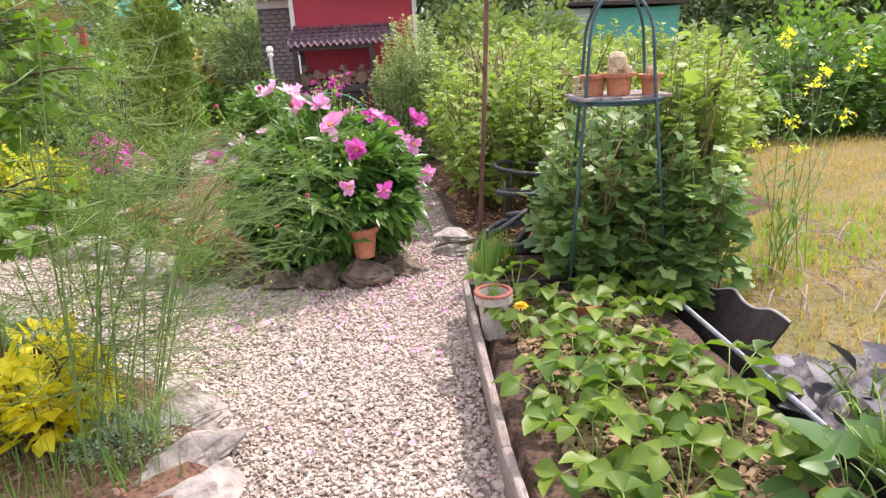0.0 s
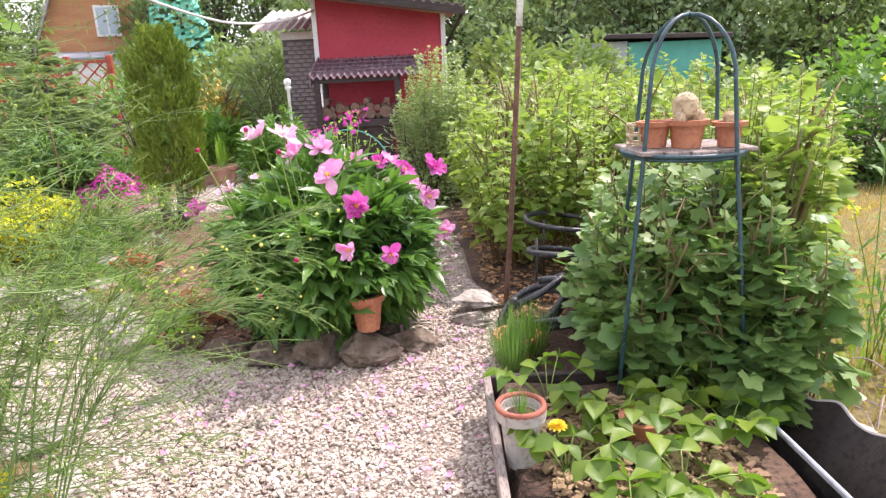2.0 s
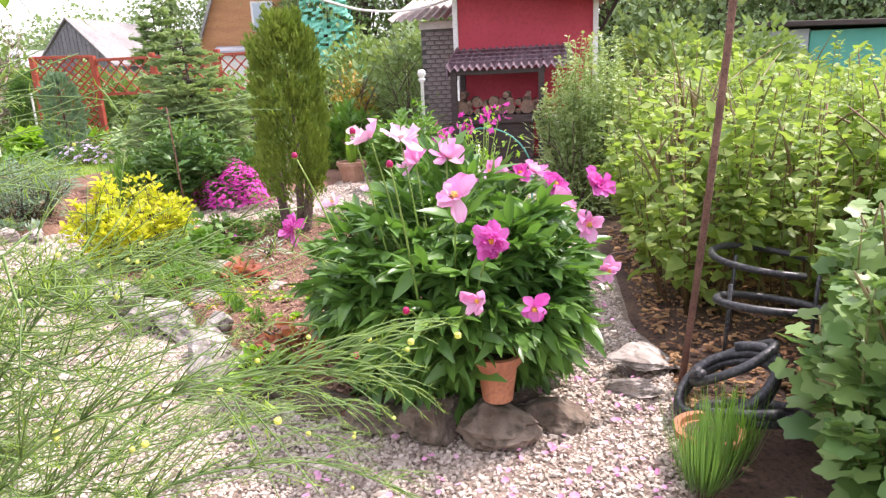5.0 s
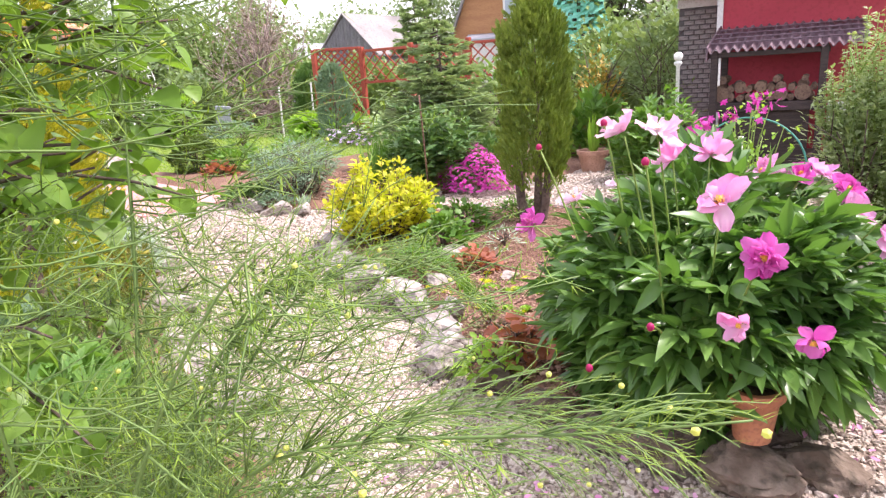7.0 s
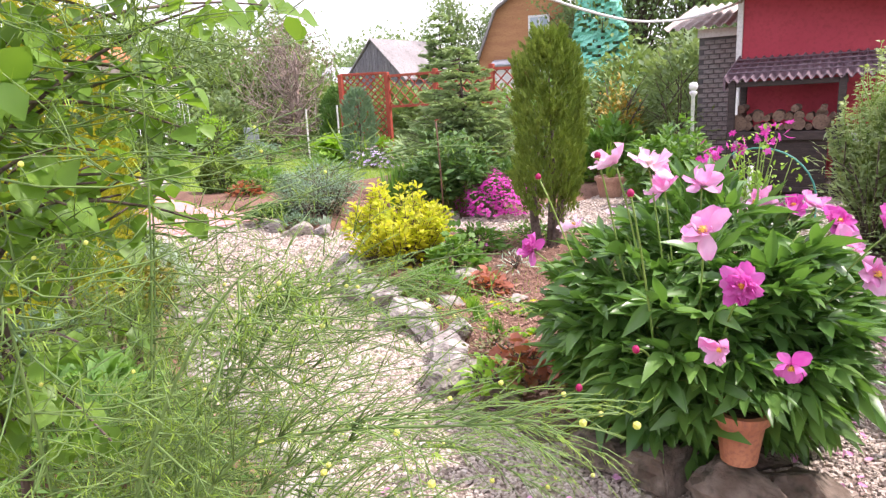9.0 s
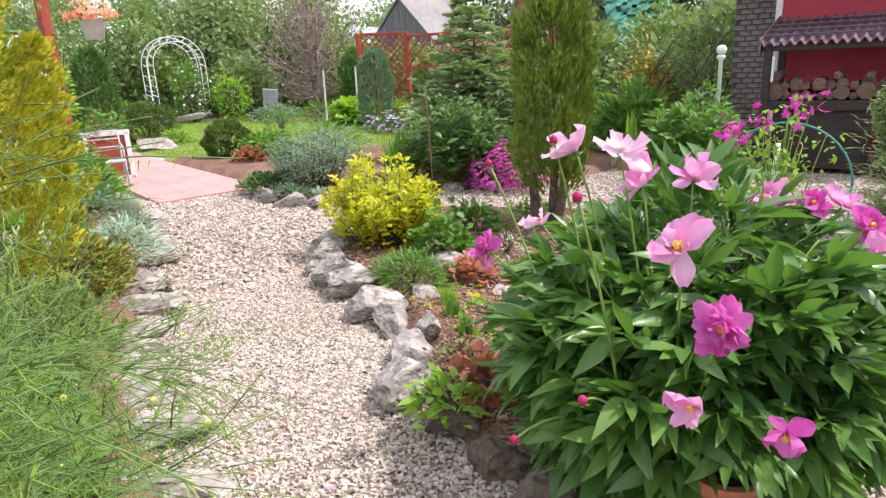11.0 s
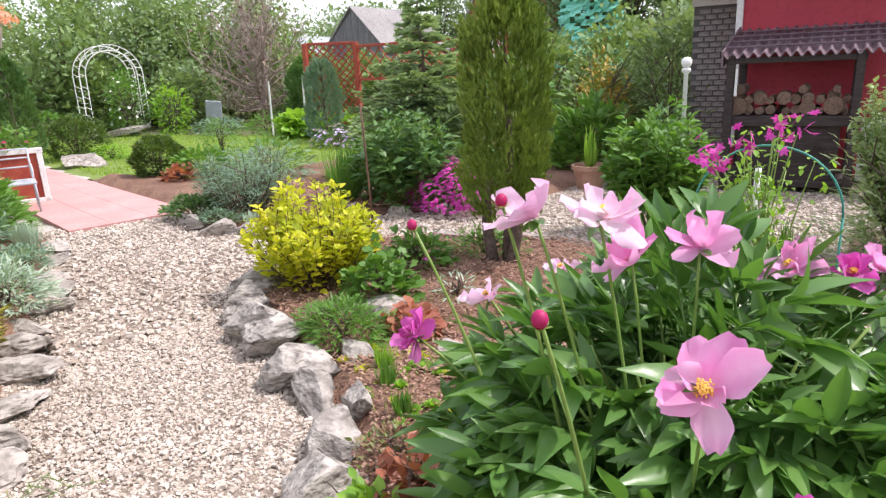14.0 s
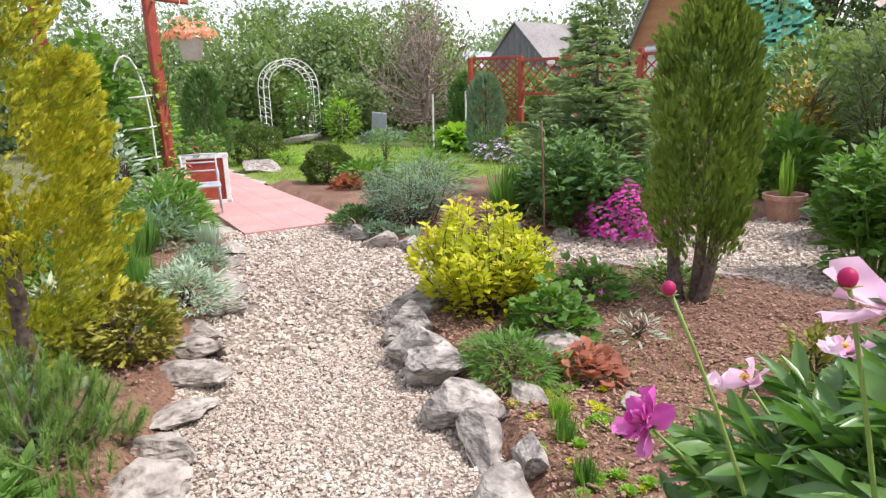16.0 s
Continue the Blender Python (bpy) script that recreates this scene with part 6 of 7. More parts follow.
# ---------------------------------------------------------------- strawberries and raised bed
for (a, b, w) in [((-.150, -2.9), (-.140, 2.72), .03), ((-.140, 2.72), (-.065, 4.12), .03)]:
    g = Geo()
    L = math.dist(a, b)
    yaw = math.degrees(math.atan2(b[1] - a[1], b[0] - a[0]))
    g.add(*box((L, w, .23), ((a[0] + b[0]) / 2, (a[1] + b[1]) / 2, .085), .005, rot(-4, 0, yaw)))
    solo("edging_board", g, M_WOODGREY, "weathered grey board edging the strawberry bed", "edging board", "bed boards")
g = Geo()
g.add(*box((.88, .03, .20), (.38, 4.09, .08), .005, rot(0, 0, -3)))
solo("edging_board", g, M_WOODDARK, "dark board closing the strawberry bed", "edging board", "bed boards")
g = Geo()
g.add(*box((.014, 7.0, .02), (.765, .56, .205), .004, rot(0, 0, -.6)))
g.add(*box((.016, 7.0, .22), (.78, .56, .09), .004, rot(0, 0, -.6)), 1)
solo("edging_strip", g, [M_GREYMETAL, M_FILM], "grey plastic edging strip along the bed", "edging strip", "bed boards")


L_TOOTHED = leaf(0.80, .30, .22, 4, .56)


def strawberry(seed):
    rng = np.random.default_rng(seed)
    gl, gs = Geo(), Geo()
    for k in range(10):
        a, l = k * 2.4 + rng.normal() * .2, rng.uniform(.25, .9)
        e = np.array([math.cos(a) * l * .17, math.sin(a) * l * .17, rng.uniform(.05, .17)])
        gs.add(*tube(arc((0, 0, 0), e, (0, 0, .02), 5), .0022, 4))
        for q in (-1, 0, 1):
            aa = a + q * 1.15
            d = np.array([[math.cos(aa), math.sin(aa), -.05 + rng.normal() * .2]])
            scatter(gl, L_TOOTHED, e[None], frames(d, roll=rng.normal(0, .35, 1)), np.array([rng.uniform(.062, .10)]))
    return gl, gs


kinds = [strawberry(700 + i) for i in range(5)]
rng = np.random.default_rng(170)
spots = []
for i in range(400):
    x, y = rng.uniform(.0, .68), rng.uniform(1.3, 3.95)
    if all((x - a) ** 2 + (y - b) ** 2 > .235 ** 2 for a, b in spots):
        spots.append((x, y))
protos = {}
for i, (x, y) in enumerate(spots):
    k = i % 5
    if k not in protos:
        ob = thing("strawberry_plant", (0, 0, 0), "low strawberry plant with toothed bright leaves", "strawberry", "strawberry plants")
        part("leaves", kinds[k][0], M_STRAW, ob, smooth=True)
        part("leaf_stalk", kinds[k][1], M_STEM, ob, smooth=True)
        ob.matrix_basis = pose(x, y, .15, 0, 0, rng.uniform(0, 360))
        protos[k] = ob
    else:
        copy_thing(protos[k], pose(x, y, .15, 0, 0, rng.uniform(0, 360)))

# pots, chives and marigold by the bed's corner
pot("flower_pot", -.03, 3.55, .15, .066, .20, M_CONCRETE, "squat concrete pot with a terracotta rim", group="bed pots")
g = Geo()
th = np.linspace(0, 2 * math.pi, 24, endpoint=False)
g.add(*tube(np.column_stack([-.03 + .072 * np.cos(th), 3.55 + .072 * np.sin(th), np.full(24, .352)]), .010, 8, True))
solo("pot_ring", g, mat("dark_terracotta", (0.26, 0.075, 0.045), (0.36, 0.13, 0.08), (0.2, 0.06, 0.04), scale=9, rough=.8), "terracotta ring around the pot's mouth", "pot ring", smooth=True)
pot("flower_pot", .38, 3.62, .13, .06, .11, M_TERRA, "small terracotta pot sunk in the strawberry bed", group="bed pots")
pot("flower_pot", .14, 4.62, .0, .10, .14, M_TERRA, "terracotta pot under the chives", group="bed pots")
tuft("chive_clump", .08, 4.42, .04, .16, .30, 340, leafmat("chive", (0.075, 0.16, 0.045), (0.14, 0.25, 0.08)), "clump of thin dark green chives", 180, .85, .014, "herb")
tuft("pot_seedling", -.03, 3.55, .32, .05, .10, 26, M_GREEN, "thin seedlings in the concrete pot", 183, 1.0, .05, "seedling")
tuft("chive_clump", .20, 4.58, .04, .14, .26, 160, M_GREEN, "clump of thin dark green chives", 181, .75, .025, "herb")
mg = thing("marigold", (.078, 3.52, .15), "orange marigold in the strawberry bed", "marigold")
rng = np.random.default_rng(182)
g = Geo()
c = np.array([.078, 3.52, .29])
for q in range(3):
    k = 12
    a = np.arange(k) * 6.283 / k + q * .3
    scatter(g, L_OVAL, np.repeat(c[None], k, 0), frames(np.column_stack([np.cos(a), np.sin(a), np.full(k, .1 + .5 * q)])), np.full(k, .034 - .006 * q))
part("flower_head", g, M_ORANGE, mg, smooth=True)
g = Geo()
g.add(*tube([(.078, 3.52, .14), (.078, 3.525, .22), c], .003, 5))
k = 26
pp = np.array([.078, 3.52, .19]) + rng.normal(size=(k, 3)) * np.array([.035, .035, .03])
scatter(g, L_NARROW, pp, frames(unit(k, rng)), np.full(k, .045))
part("stem_and_leaves", g, M_GREEN, mg, smooth=True)

# steel plant obelisk with a shelf of cacti
ob_c = np.array([.655, 4.045])
obel = thing("plant_obelisk", (.655, 4.045, .03), "dark green steel plant obelisk with an arched top", "plant stand")
ring_z, ring_r, top_z = 1.05, .212, 1.51
for k in range(4):
    a = .55 + k * math.pi / 2
    u = np.array([math.cos(a), math.sin(a)])
    foot = np.array([*(ob_c + u * .33), .03])
    mid = np.array([*(ob_c + u * ring_r), ring_z])
    sh = np.array([*(ob_c + u * .19), ring_z + .23])
    P = [foot, (foot + mid) / 2, mid, sh]
    for t in np.linspace(.15, 1, 7):
        P.append(np.array([*(ob_c + u * .19 * math.cos(t * math.pi / 2)), ring_z + .23 + .23 * math.sin(t * math.pi / 2)]))
    g = Geo()
    g.add(*tube(P, .0075, 8))
    part("leg", g, M_STEELGREEN, obel, smooth=True)
for z, r in ((ring_z, ring_r), (ring_z - .012, ring_r * .96)):
    g = Geo()
    th = np.linspace(0, 2 * math.pi, 28, endpoint=False)
    g.add(*tube(np.column_stack([ob_c[0] + r * np.cos(th), ob_c[1] + r * np.sin(th), np.full(28, z)]), .008, 6, True))
    part("ring", g, M_STEELGREEN, obel, smooth=True)
g = Geo()
for k in range(5):
    g.add(*box((.078, .39 - abs(k - 2) * .05, .015), (.655 + (k - 2) * .082, 4.045, ring_z + .008), .003))
solo("shelf_board", g, M_WOODGREY, "grey plank shelf resting on the obelisk's ring", "shelf")
for (x, y, r, h, nm) in [(.640, 3.98, .062, .095, "round terracotta pot with a straw-coloured cactus"), (.770, 3.94, .044, .085, "small terracotta pot with a dry cactus"), (.545, 4.03, .052, .09, "terracotta pot with dry spiny shoots")]:
    pot("cactus_pot", x, y, ring_z + .017, r, h, M_TERRA, nm, group="cactus pots", taper=.78)
rng = np.random.default_rng(190)
for x, y, r, z in [(.635, 3.99, .046, ring_z + .155), (.605, 3.96, .022, ring_z + .118), (.672, 3.965, .024, ring_z + .12), (.77, 3.945, .022, ring_z + .112)]:
    g = Geo()
    V = ICO2[0].copy()
    V = V * (1 + .05 * np.cos(np.arctan2(V[:, 1], V[:, 0]) * 10))[:, None]
    g.add(V * np.array([r, r, r * 1.05]) + np.array([x, y, z]), ICO2[1])
    k = 260
    d = unit(k, rng)
    scatter(g, L_NEEDLE, np.array([x, y, z]) + d * r, frames(d + rng.normal(size=(k, 3)) * .3), np.full(k, .02))
    solo("cactus", g, M_CACTUS, "dry straw-coloured spiny cactus", "cactus", "dry cacti")
g = Geo()
for k in range(7):
    a = k * .9
    g.add(*tube([(.50 + .035 * math.cos(a), 4.07 + .035 * math.sin(a), ring_z + .018), (.50 + .04 * math.cos(a), 4.07 + .04 * math.sin(a), ring_z + .10)], .004, 5))
for z in (.03, .06, .095):
    th = np.linspace(0, 2 * math.pi, 16, endpoint=False)
    g.add(*tube(np.column_stack([.50 + .038 * np.cos(th), 4.07 + .038 * np.sin(th), np.full(16, ring_z + z)]), .005, 5, True))
solo("wicker_basket", g, M_CACTUS, "small straw-coloured woven basket", "basket")

# rusty pole, black hoses, bitumen sheet, film
g = Geo()
g.add(*tube(arc((.15, 5.13, -.03), (.28, 5.12, 2.05), (.012, 0, 0), 10), .014, 8))
solo("steel_pole", g, M_RUST, "thin rusty steel pole leaning in the soil", "pole", smooth=True)
g = Geo()
g.add(*tube(arc((.258, 5.12, 1.56), (.285, 5.12, 2.1), (0, 0, 0), 4), .017, 8))
solo("pole_sleeve", g, M_PVC, "pale plastic sleeve on the pole", "sleeve", smooth=True)


def hose(c, r, z, tilt, seed, turns=1.0, rad=.017):
    rng = np.random.default_rng(seed)
    th = np.linspace(0, 2 * math.pi * turns, int(34 * turns))
    P = np.column_stack([c[0] + r * np.cos(th) * (1 + .08 * np.sin(2 * th)), c[1] + r * .8 * np.sin(th), z + tilt * np.sin(th + seed) + .03 * th / 6.28])
    P[:, 2] = np.maximum(P[:, 2], .02)
    gg = Geo()
    gg.add(*tube(P, rad, 8))
    return solo("hose_coil", gg, M_BLACKHOSE, "coiled black rubber hose on the soil", "hose", "black hose coils", smooth=True)


hose((.27, 4.90), .17, .12, .09, 1, 2.2, .02)
hose((.30, 4.95), .14, .20, .08, 2, 1.6, .018)
hose((.33, 4.80), .18, .07, .05, 3, 1.8, .02)
hose((.55, 5.35), .22, .30, .03, 4, 1.0, .018)
hose((.62, 5.6), .26, .42, .04, 5, 0.8, .016)
for i, (x, y) in enumerate([(.36, 5.3), (.75, 5.42), (.5, 5.75)]):
    g = Geo()
    g.add(*tube([(x, y, 0), (x + .01, y, .42)], .009, 6))
    solo("hoop_stake", g, M_BLACKHOSE, "dark stake holding up a hose hoop", "stake", "hoop stakes", smooth=True)
# corrugated bitumen strip on edge
g = Geo()
n = 40
u = np.linspace(0, 1, n)
x, y = .97 + .14 * u + .008 * np.sin(u * 20), 3.86 - .50 * u
zt = .21 + .018 * np.cos(u * 6.283 * 2.3) - .03 * u
lo = np.column_stack([x - .10, y, np.full(n, -.01)])
hi = np.column_stack([x + .03, y, zt])
V = np.concatenate([lo, hi, lo + [.014, 0, 0], hi + [.014, 0, 0]])
F = []
for i in range(n - 1):
    F += [(i, i + 1, n + i + 1), (i, n + i + 1, n + i), (2 * n + i, 3 * n + i + 1, 2 * n + i + 1), (2 * n + i, 3 * n + i, 3 * n + i + 1)]
g.add(V, F)
bs = thing("bitumen_sheet", (1.0, 4.0, 0), "dark corrugated bitumen sheet set on edge as a border", "roofing sheet")
part("sheet", g, M_BITUMEN, bs)
g = Geo()
g.add(*tube(hi + [.007, 0, .002], .006, 5))
part("torn_edge", g, M_SHEETEDGE, bs, "pale frayed upper edge")
g = Geo()
xs, ys = np.meshgrid(np.linspace(.93, 1.45, 26), np.linspace(1.2, 3.3, 60))
P2 = np.column_stack([xs.ravel(), ys.ravel()])
z = .035 + .035 * wobble(P2, 9) + .03 * wobble(P2, 23, 3) + .016 * wobble(P2, 51, 1) + .06 * np.clip(1.2 - P2[:, 0], 0, 1)
i = np.arange(len(P2)).reshape(60, 26)
a, b, c, d = i[:-1, :-1].ravel(), i[:-1, 1:].ravel(), i[1:, 1:].ravel(), i[1:, :-1].ravel()
g.add(np.column_stack([P2, z]), np.concatenate([np.stack([a, b, c], 1), np.stack([a, c, d], 1)]))
solo("black_film", g, M_FILM, "crumpled black mulch film on the ground", "mulch film", smooth=True)
shrub("purple_cabbage", (1.02, 2.75, .05), (.26, .26), .32, L_HEART, mat("purple_leaf", (0.045, 0.045, 0.055), (0.11, 0.10, 0.115), scale=12, rough=.5, island=.5), 26, .09, "purple-grey cabbage leaves over black film", "cabbage", 200, stem=M_STEM)
shrub("broadleaf_weed", (.80, 2.25, .08), (.3, .3), .35, L_HEART, M_DARKGREEN, 90, .12, "dark broad-leaved weed in the bed's corner", "weed", 202, stem=M_STEM)
g = Geo()
rng = np.random.default_rng(203)
for k in range(40):
    s = np.array([rng.uniform(1.25, 2.6), rng.uniform(3.6, 4.9), .03])
    a = rng.uniform(0, 3.14)
    L = rng.uniform(.15, .5)
    g.add(*tube(arc(s, s + np.array([math.cos(a) * L, math.sin(a) * L, rng.uniform(0, .1)]), (0, 0, .03), 5), .004, 4))
solo("dead_twigs", g, M_TWIG, "dead twigs and stalks on the bare ground", "twigs", kind="stuff")

# yellow mustard on thin stems
mu = thing("mustard_plant", (1.72, 4.35, 0), "tall mustard plant with bright yellow flower heads", "mustard")
gs, gb, gl = Geo(), Geo(), Geo()
rng = np.random.default_rng(210)
for c in [(1.66, 4.38, 1.28), (1.70, 4.40, 1.22), (1.94, 4.18, 1.15), (1.83, 4.27, 1.08), (1.79, 4.3, 1.02), (1.75, 4.32, .69), (1.58, 4.40, .70), (1.95, 4.25, .86), (1.70, 4.3, .85)]:
    c = np.array(c)
    gs.add(*tube(arc((1.72 + rng.normal() * .05, 4.35 + rng.normal() * .05, 0), c, (0, 0, .03), 7), np.linspace(.0032, .0016, 7), 5))
    m = 13
    pp = c + rng.normal(size=(m, 3)) * .022
    bloom(gb, pp, pp - c + np.array([0, 0, .03]), .017, rng, 4)
    m = 12
    pp = np.array([1.72, 4.35, 0]) + (c - np.array([1.72, 4.35, 0])) * rng.uniform(.1, .8, m)[:, None]
    scatter(gl, L_NARROW, pp, frames(unit(m, rng) + [0, 0, .4]), rng.uniform(.06, .14, m))
part("stalk", gs, M_STEM, mu, smooth=True)
part("bloom", gb, M_YELLOWFLOWER, mu, "bright yellow flowers", smooth=True, kind="stuff")
part("foliage", gl, M_GREEN, mu, smooth=True, kind="stuff")

# berry canes
def cane(x, y, r, h, m, n, size, label, seed, tm=L_TRI, shoots=24):
    return shrub("raspberry_cane", (x, y, .02), (r, r), h, tm, m, n, size, label, "raspberry bush", seed, stem=M_REDSTEM, shell=.25, low=.1, group="raspberry canes", up=.35, droop=.7, stems=8, shoots=shoots, tipsize=.55)


for i, (x, y, r, h) in enumerate([(.58, 4.10, .25, .80), (.88, 4.02, .25, .92), (.66, 4.30, .36, .88), (.98, 4.30, .34, .98), (1.16, 4.50, .32, 1.05), (.74, 4.72, .38, .95), (.98, 4.80, .45, 1.0), (1.25, 5.2, .42, 1.05), (1.0, 3.86, .22, .78), (.80, 3.85, .2, .62)]):
    cane(x, y, r, h, M_RASPDARK, 520, .092, "dark-leaved currant bush with broad lobed leaves", 220 + i, L_LOBED, 20)
for i, (x, y, r, h) in enumerate([(1.12, 4.22, .24, 1.28), (1.3, 4.5, .26, 1.25), (.40, 6.1, .42, 1.18), (.95, 6.0, .5, 1.28), (1.5, 5.9, .5, 1.3), (2.05, 6.0, .5, 1.25), (.45, 6.8, .45, 1.38), (1.05, 6.8, .55, 1.36), (1.75, 6.8, .55, 1.32), (2.5, 6.7, .5, 1.3),
                                  (.55, 7.6, .5, 1.42), (1.3, 7.7, .6, 1.38), (2.1, 7.6, .6, 1.34), (2.8, 7.6, .5, 1.25), (1.0, 8.6, .6, 1.42), (2.0, 8.6, .6, 1.36)]):
    cane(x, y, r * 1.1, h, M_RASP, 1050, .078, "light green raspberry canes with toothed leaves", 240 + i)
# greenery to the right of the plot
for i, (x, y, r, h, m) in enumerate([(3.6, 8.8, .8, 1.05, M_GREEN), (4.8, 8.9, .9, 1.15, M_DARKGREEN), (6.0, 8.7, .9, 1.1, M_GREEN), (7.2, 8.4, .9, 1.2, M_DARKGREEN), (4.2, 10.2, 1.0, 1.3, M_FARLEAF), (5.8, 10.3, 1.1, 1.6, M_GREEN),
                                    (7.4, 10.0, 1.1, 1.6, M_FARLEAF), (3.2, 10.6, .9, 1.25, M_RASP), (1.6, 10.2, .8, 1.35, M_RASP), (8.8, 8.0, 1, 1.4, M_GREEN), (2.6, 12, 1.0, 1.3, M_FARLEAF), (1.4, 12.2, .7, 1.5, M_FARLEAF)]):
    shrub("wild_bush", (x, y, -.03), (r, r), h, L_TINY if i % 2 else L_TRI, m, 1300, .13, "dense green weeds and bushes behind the dry grass", "bush", 280 + i, low=.2, shell=.3, group="wild bushes")

# grey and teal shack
sh = thing("metal_shack", (5.0, 17.3, 0), "low grey and teal shack with a flat dark roof", "shack")
g = Geo()
g.add(*box((.95, 1.6, 1.85), (4.42, 18.0, .92), .01))
part("side_wall", g, M_GREYMETAL, sh, "grey sheet-metal wall")
g = Geo()
g.add(*box((2.2, 1.6, 1.8), (6.0, 17.95, .9), .01))
part("front_wall", g, M_TEAL, sh, "teal painted boards")
g = Geo()
g.add(*box((3.5, 2.0, .10), (5.5, 17.9, 1.92), .01, rot(0, 1.5, 0)))
part("roof", g, M_WOODDARK, sh, "flat dark felt roof")

# ---------------------------------------------------------------- paving
pave = tagged(new("pavement"), "pink concrete slab terrace path", "pavement", kind="structure")
g = Geo()
V, F = sheet([(-6.73, 7.06), (-6.40, 8.22), (-13.4, 10.16), (-13.8, 9.0)], .3, .0, .05, .0, -.03)
g.add(V, F)
part("joint_bed", g, M_CONCRETE, pave, kind="stuff")
A, B = np.array([-6.76, 7.10]), np.array([-6.42, 8.22])
run = np.array([-.963, .268])
for i in range(14):
    for j in range(3):
        w0, w1 = j / 3 + .0015, (j + 1) / 3 - .0015
        s0, s1 = i * .52, i * .52 + .517
        q = [A + (B - A) * w + run * s for w, s in ((w0, s0), (w1, s0), (w1, s1), (w0, s1))]
        V = np.array([(*p, z) for z in (-.02, .030) for p in q])
        g = Geo()
        g.add(V, [(4, 5, 6), (4, 6, 7), (0, 1, 5), (0, 5, 4), (1, 2, 6), (1, 6, 5), (2, 3, 7), (2, 7, 6), (3, 0, 4), (3, 4, 7)])
        part("slab", g, M_PAVE, pave)

# ---------------------------------------------------------------- lattice fence
fence = thing("lattice_fence", (-9, 15.5, 0), "red-stained wooden lattice screen with posts", "lattice fence")
corner = [(-10.85, 15.2), (-9.95, 15.85), (-7.15, 15.95), (-6.35, 16.07)]


def lattice(a, b, z0, z1, cells):
    a, b = np.array(a), np.array(b)
    L = np.linalg.norm(b - a)
    yaw = math.degrees(math.atan2(*(b - a)[::-1]))
    for z in (z0, z1):
        gg = Geo()
        gg.add(*box((L, .05, .06), (*((a + b) / 2), z), .004, rot(0, 0, yaw)))
        part("rail", gg, M_REDWOOD, fence)
    H, w = z1 - z0, L
    step = w / cells
    for sgn in (1, -1):
        k = -int(H / step) - 1
        while k * step < w + H:
            u0 = k * step
            ends = []
            # slat along u = u0 + sgn * z, cut to the panel
            for zz in np.linspace(0, H, 25):
                u = u0 + (zz if sgn > 0 else H - zz)
                if 0 <= u <= w:
                    ends.append((u, zz))
            if len(ends) > 2:
                p, q = ends[0], ends[-1]
                P = [np.array([*(a + (b - a) * (e[0] / w)), z0 + e[1]]) + np.array([0, -.012 * sgn, 0]) for e in (p, q)]
                gg = Geo()
                gg.add(*tube(P, .016, 4))
                part("slat", gg, M_REDWOOD, fence)
            k += 1


lattice(corner[0], corner[1], .25, 2.0, 7)
lattice(corner[1], corner[2], 1.2, 1.92, 10)
lattice(corner[2], corner[3], 1.2, 1.9, 3)
for x, y in corner + [(-8.6, 15.9)]:
    g = Geo()
    g.add(*box((.11, .11, 2.03), (x, y, 1.0), .01))
    part("post", g, M_REDWOOD, fence)

# ---------------------------------------------------------------- white garden arch
arch = thing("garden_arch", (-16.75, 14.1, 0), "white scrolled metal garden arch with climbers", "garden arch")
ac, across, deep = np.array([-16.65, 14.2]), np.array([.334, .943]), np.array([-.943, .334])
for k, dd in enumerate((-.36, .36)):
    for w in (.74, .60):
        P = [np.array([*(ac + across * -w + deep * dd), 0.0])]
        for t in np.linspace(0, math.pi, 17):
            P.append(np.array([*(ac - across * w * math.cos(t) + deep * dd), 1.55 + w * math.sin(t)]))
        P.append(np.array([*(ac + across * w + deep * dd), 0.0]))
        g = Geo()
        g.add(*tube(P, .012, 6))
        part("hoop", g, M_WHITE, arch, smooth=True)
    for t in np.linspace(0, math.pi, 11):
        s = np.array([*(ac - across * .60 * math.cos(t) + deep * dd), 1.55 + .60 * math.sin(t)])
        e = np.array([*(ac - across * .74 * math.cos(t + .1) + deep * dd), 1.55 + .74 * math.sin(t + .1)])
        g = Geo()
        g.add(*tube([s, e], .010, 5))
        part("rung", g, M_WHITE, arch)
    for sgn in (-1, 1):
        for z in np.arange(.25, 1.5, .25):
            s = np.array([*(ac + across * .60 * sgn + deep * dd), z])
            e = np.array([*(ac + across * .74 * sgn + deep * dd), z + .08])
            g = Geo()
            g.add(*tube([s, e], .009, 5))
            part("rung", g, M_WHITE, arch)
for t in np.linspace(0, math.pi, 9):
    s, e = [np.array([*(ac - across * .67 * math.cos(t) + deep * dd), 1.55 + .67 * math.sin(t)]) for dd in (-.36, .36)]
    g = Geo()
    g.add(*tube([s, e], .010, 5))
    part("crossbar", g, M_WHITE, arch)
for z in np.arange(.3, 1.5, .3):
    for sgn in (-1, 1):
        s, e = [np.array([*(ac + across * .67 * sgn + deep * dd), z]) for dd in (-.36, .36)]
        g = Geo()
        g.add(*tube([s, e], .009, 5))
        part("crossbar", g, M_WHITE, arch)
shrub("climbing_clematis", (-16.5, 14.5, 0), (.55, .5), 1.7, L_OVAL, M_GREEN, 900, .1, "climber with pale blossoms on the white arch", "climber", 300, low=.2, blossom=(M_WHITE, 60, .05, "white blossoms"))
shrub("climbing_clematis", (-15.7, 15.2, 0), (.6, .5), 1.3, L_OVAL, M_BRIGHT, 800, .1, "bright green climber beside the arch", "climber", 301, low=.2)
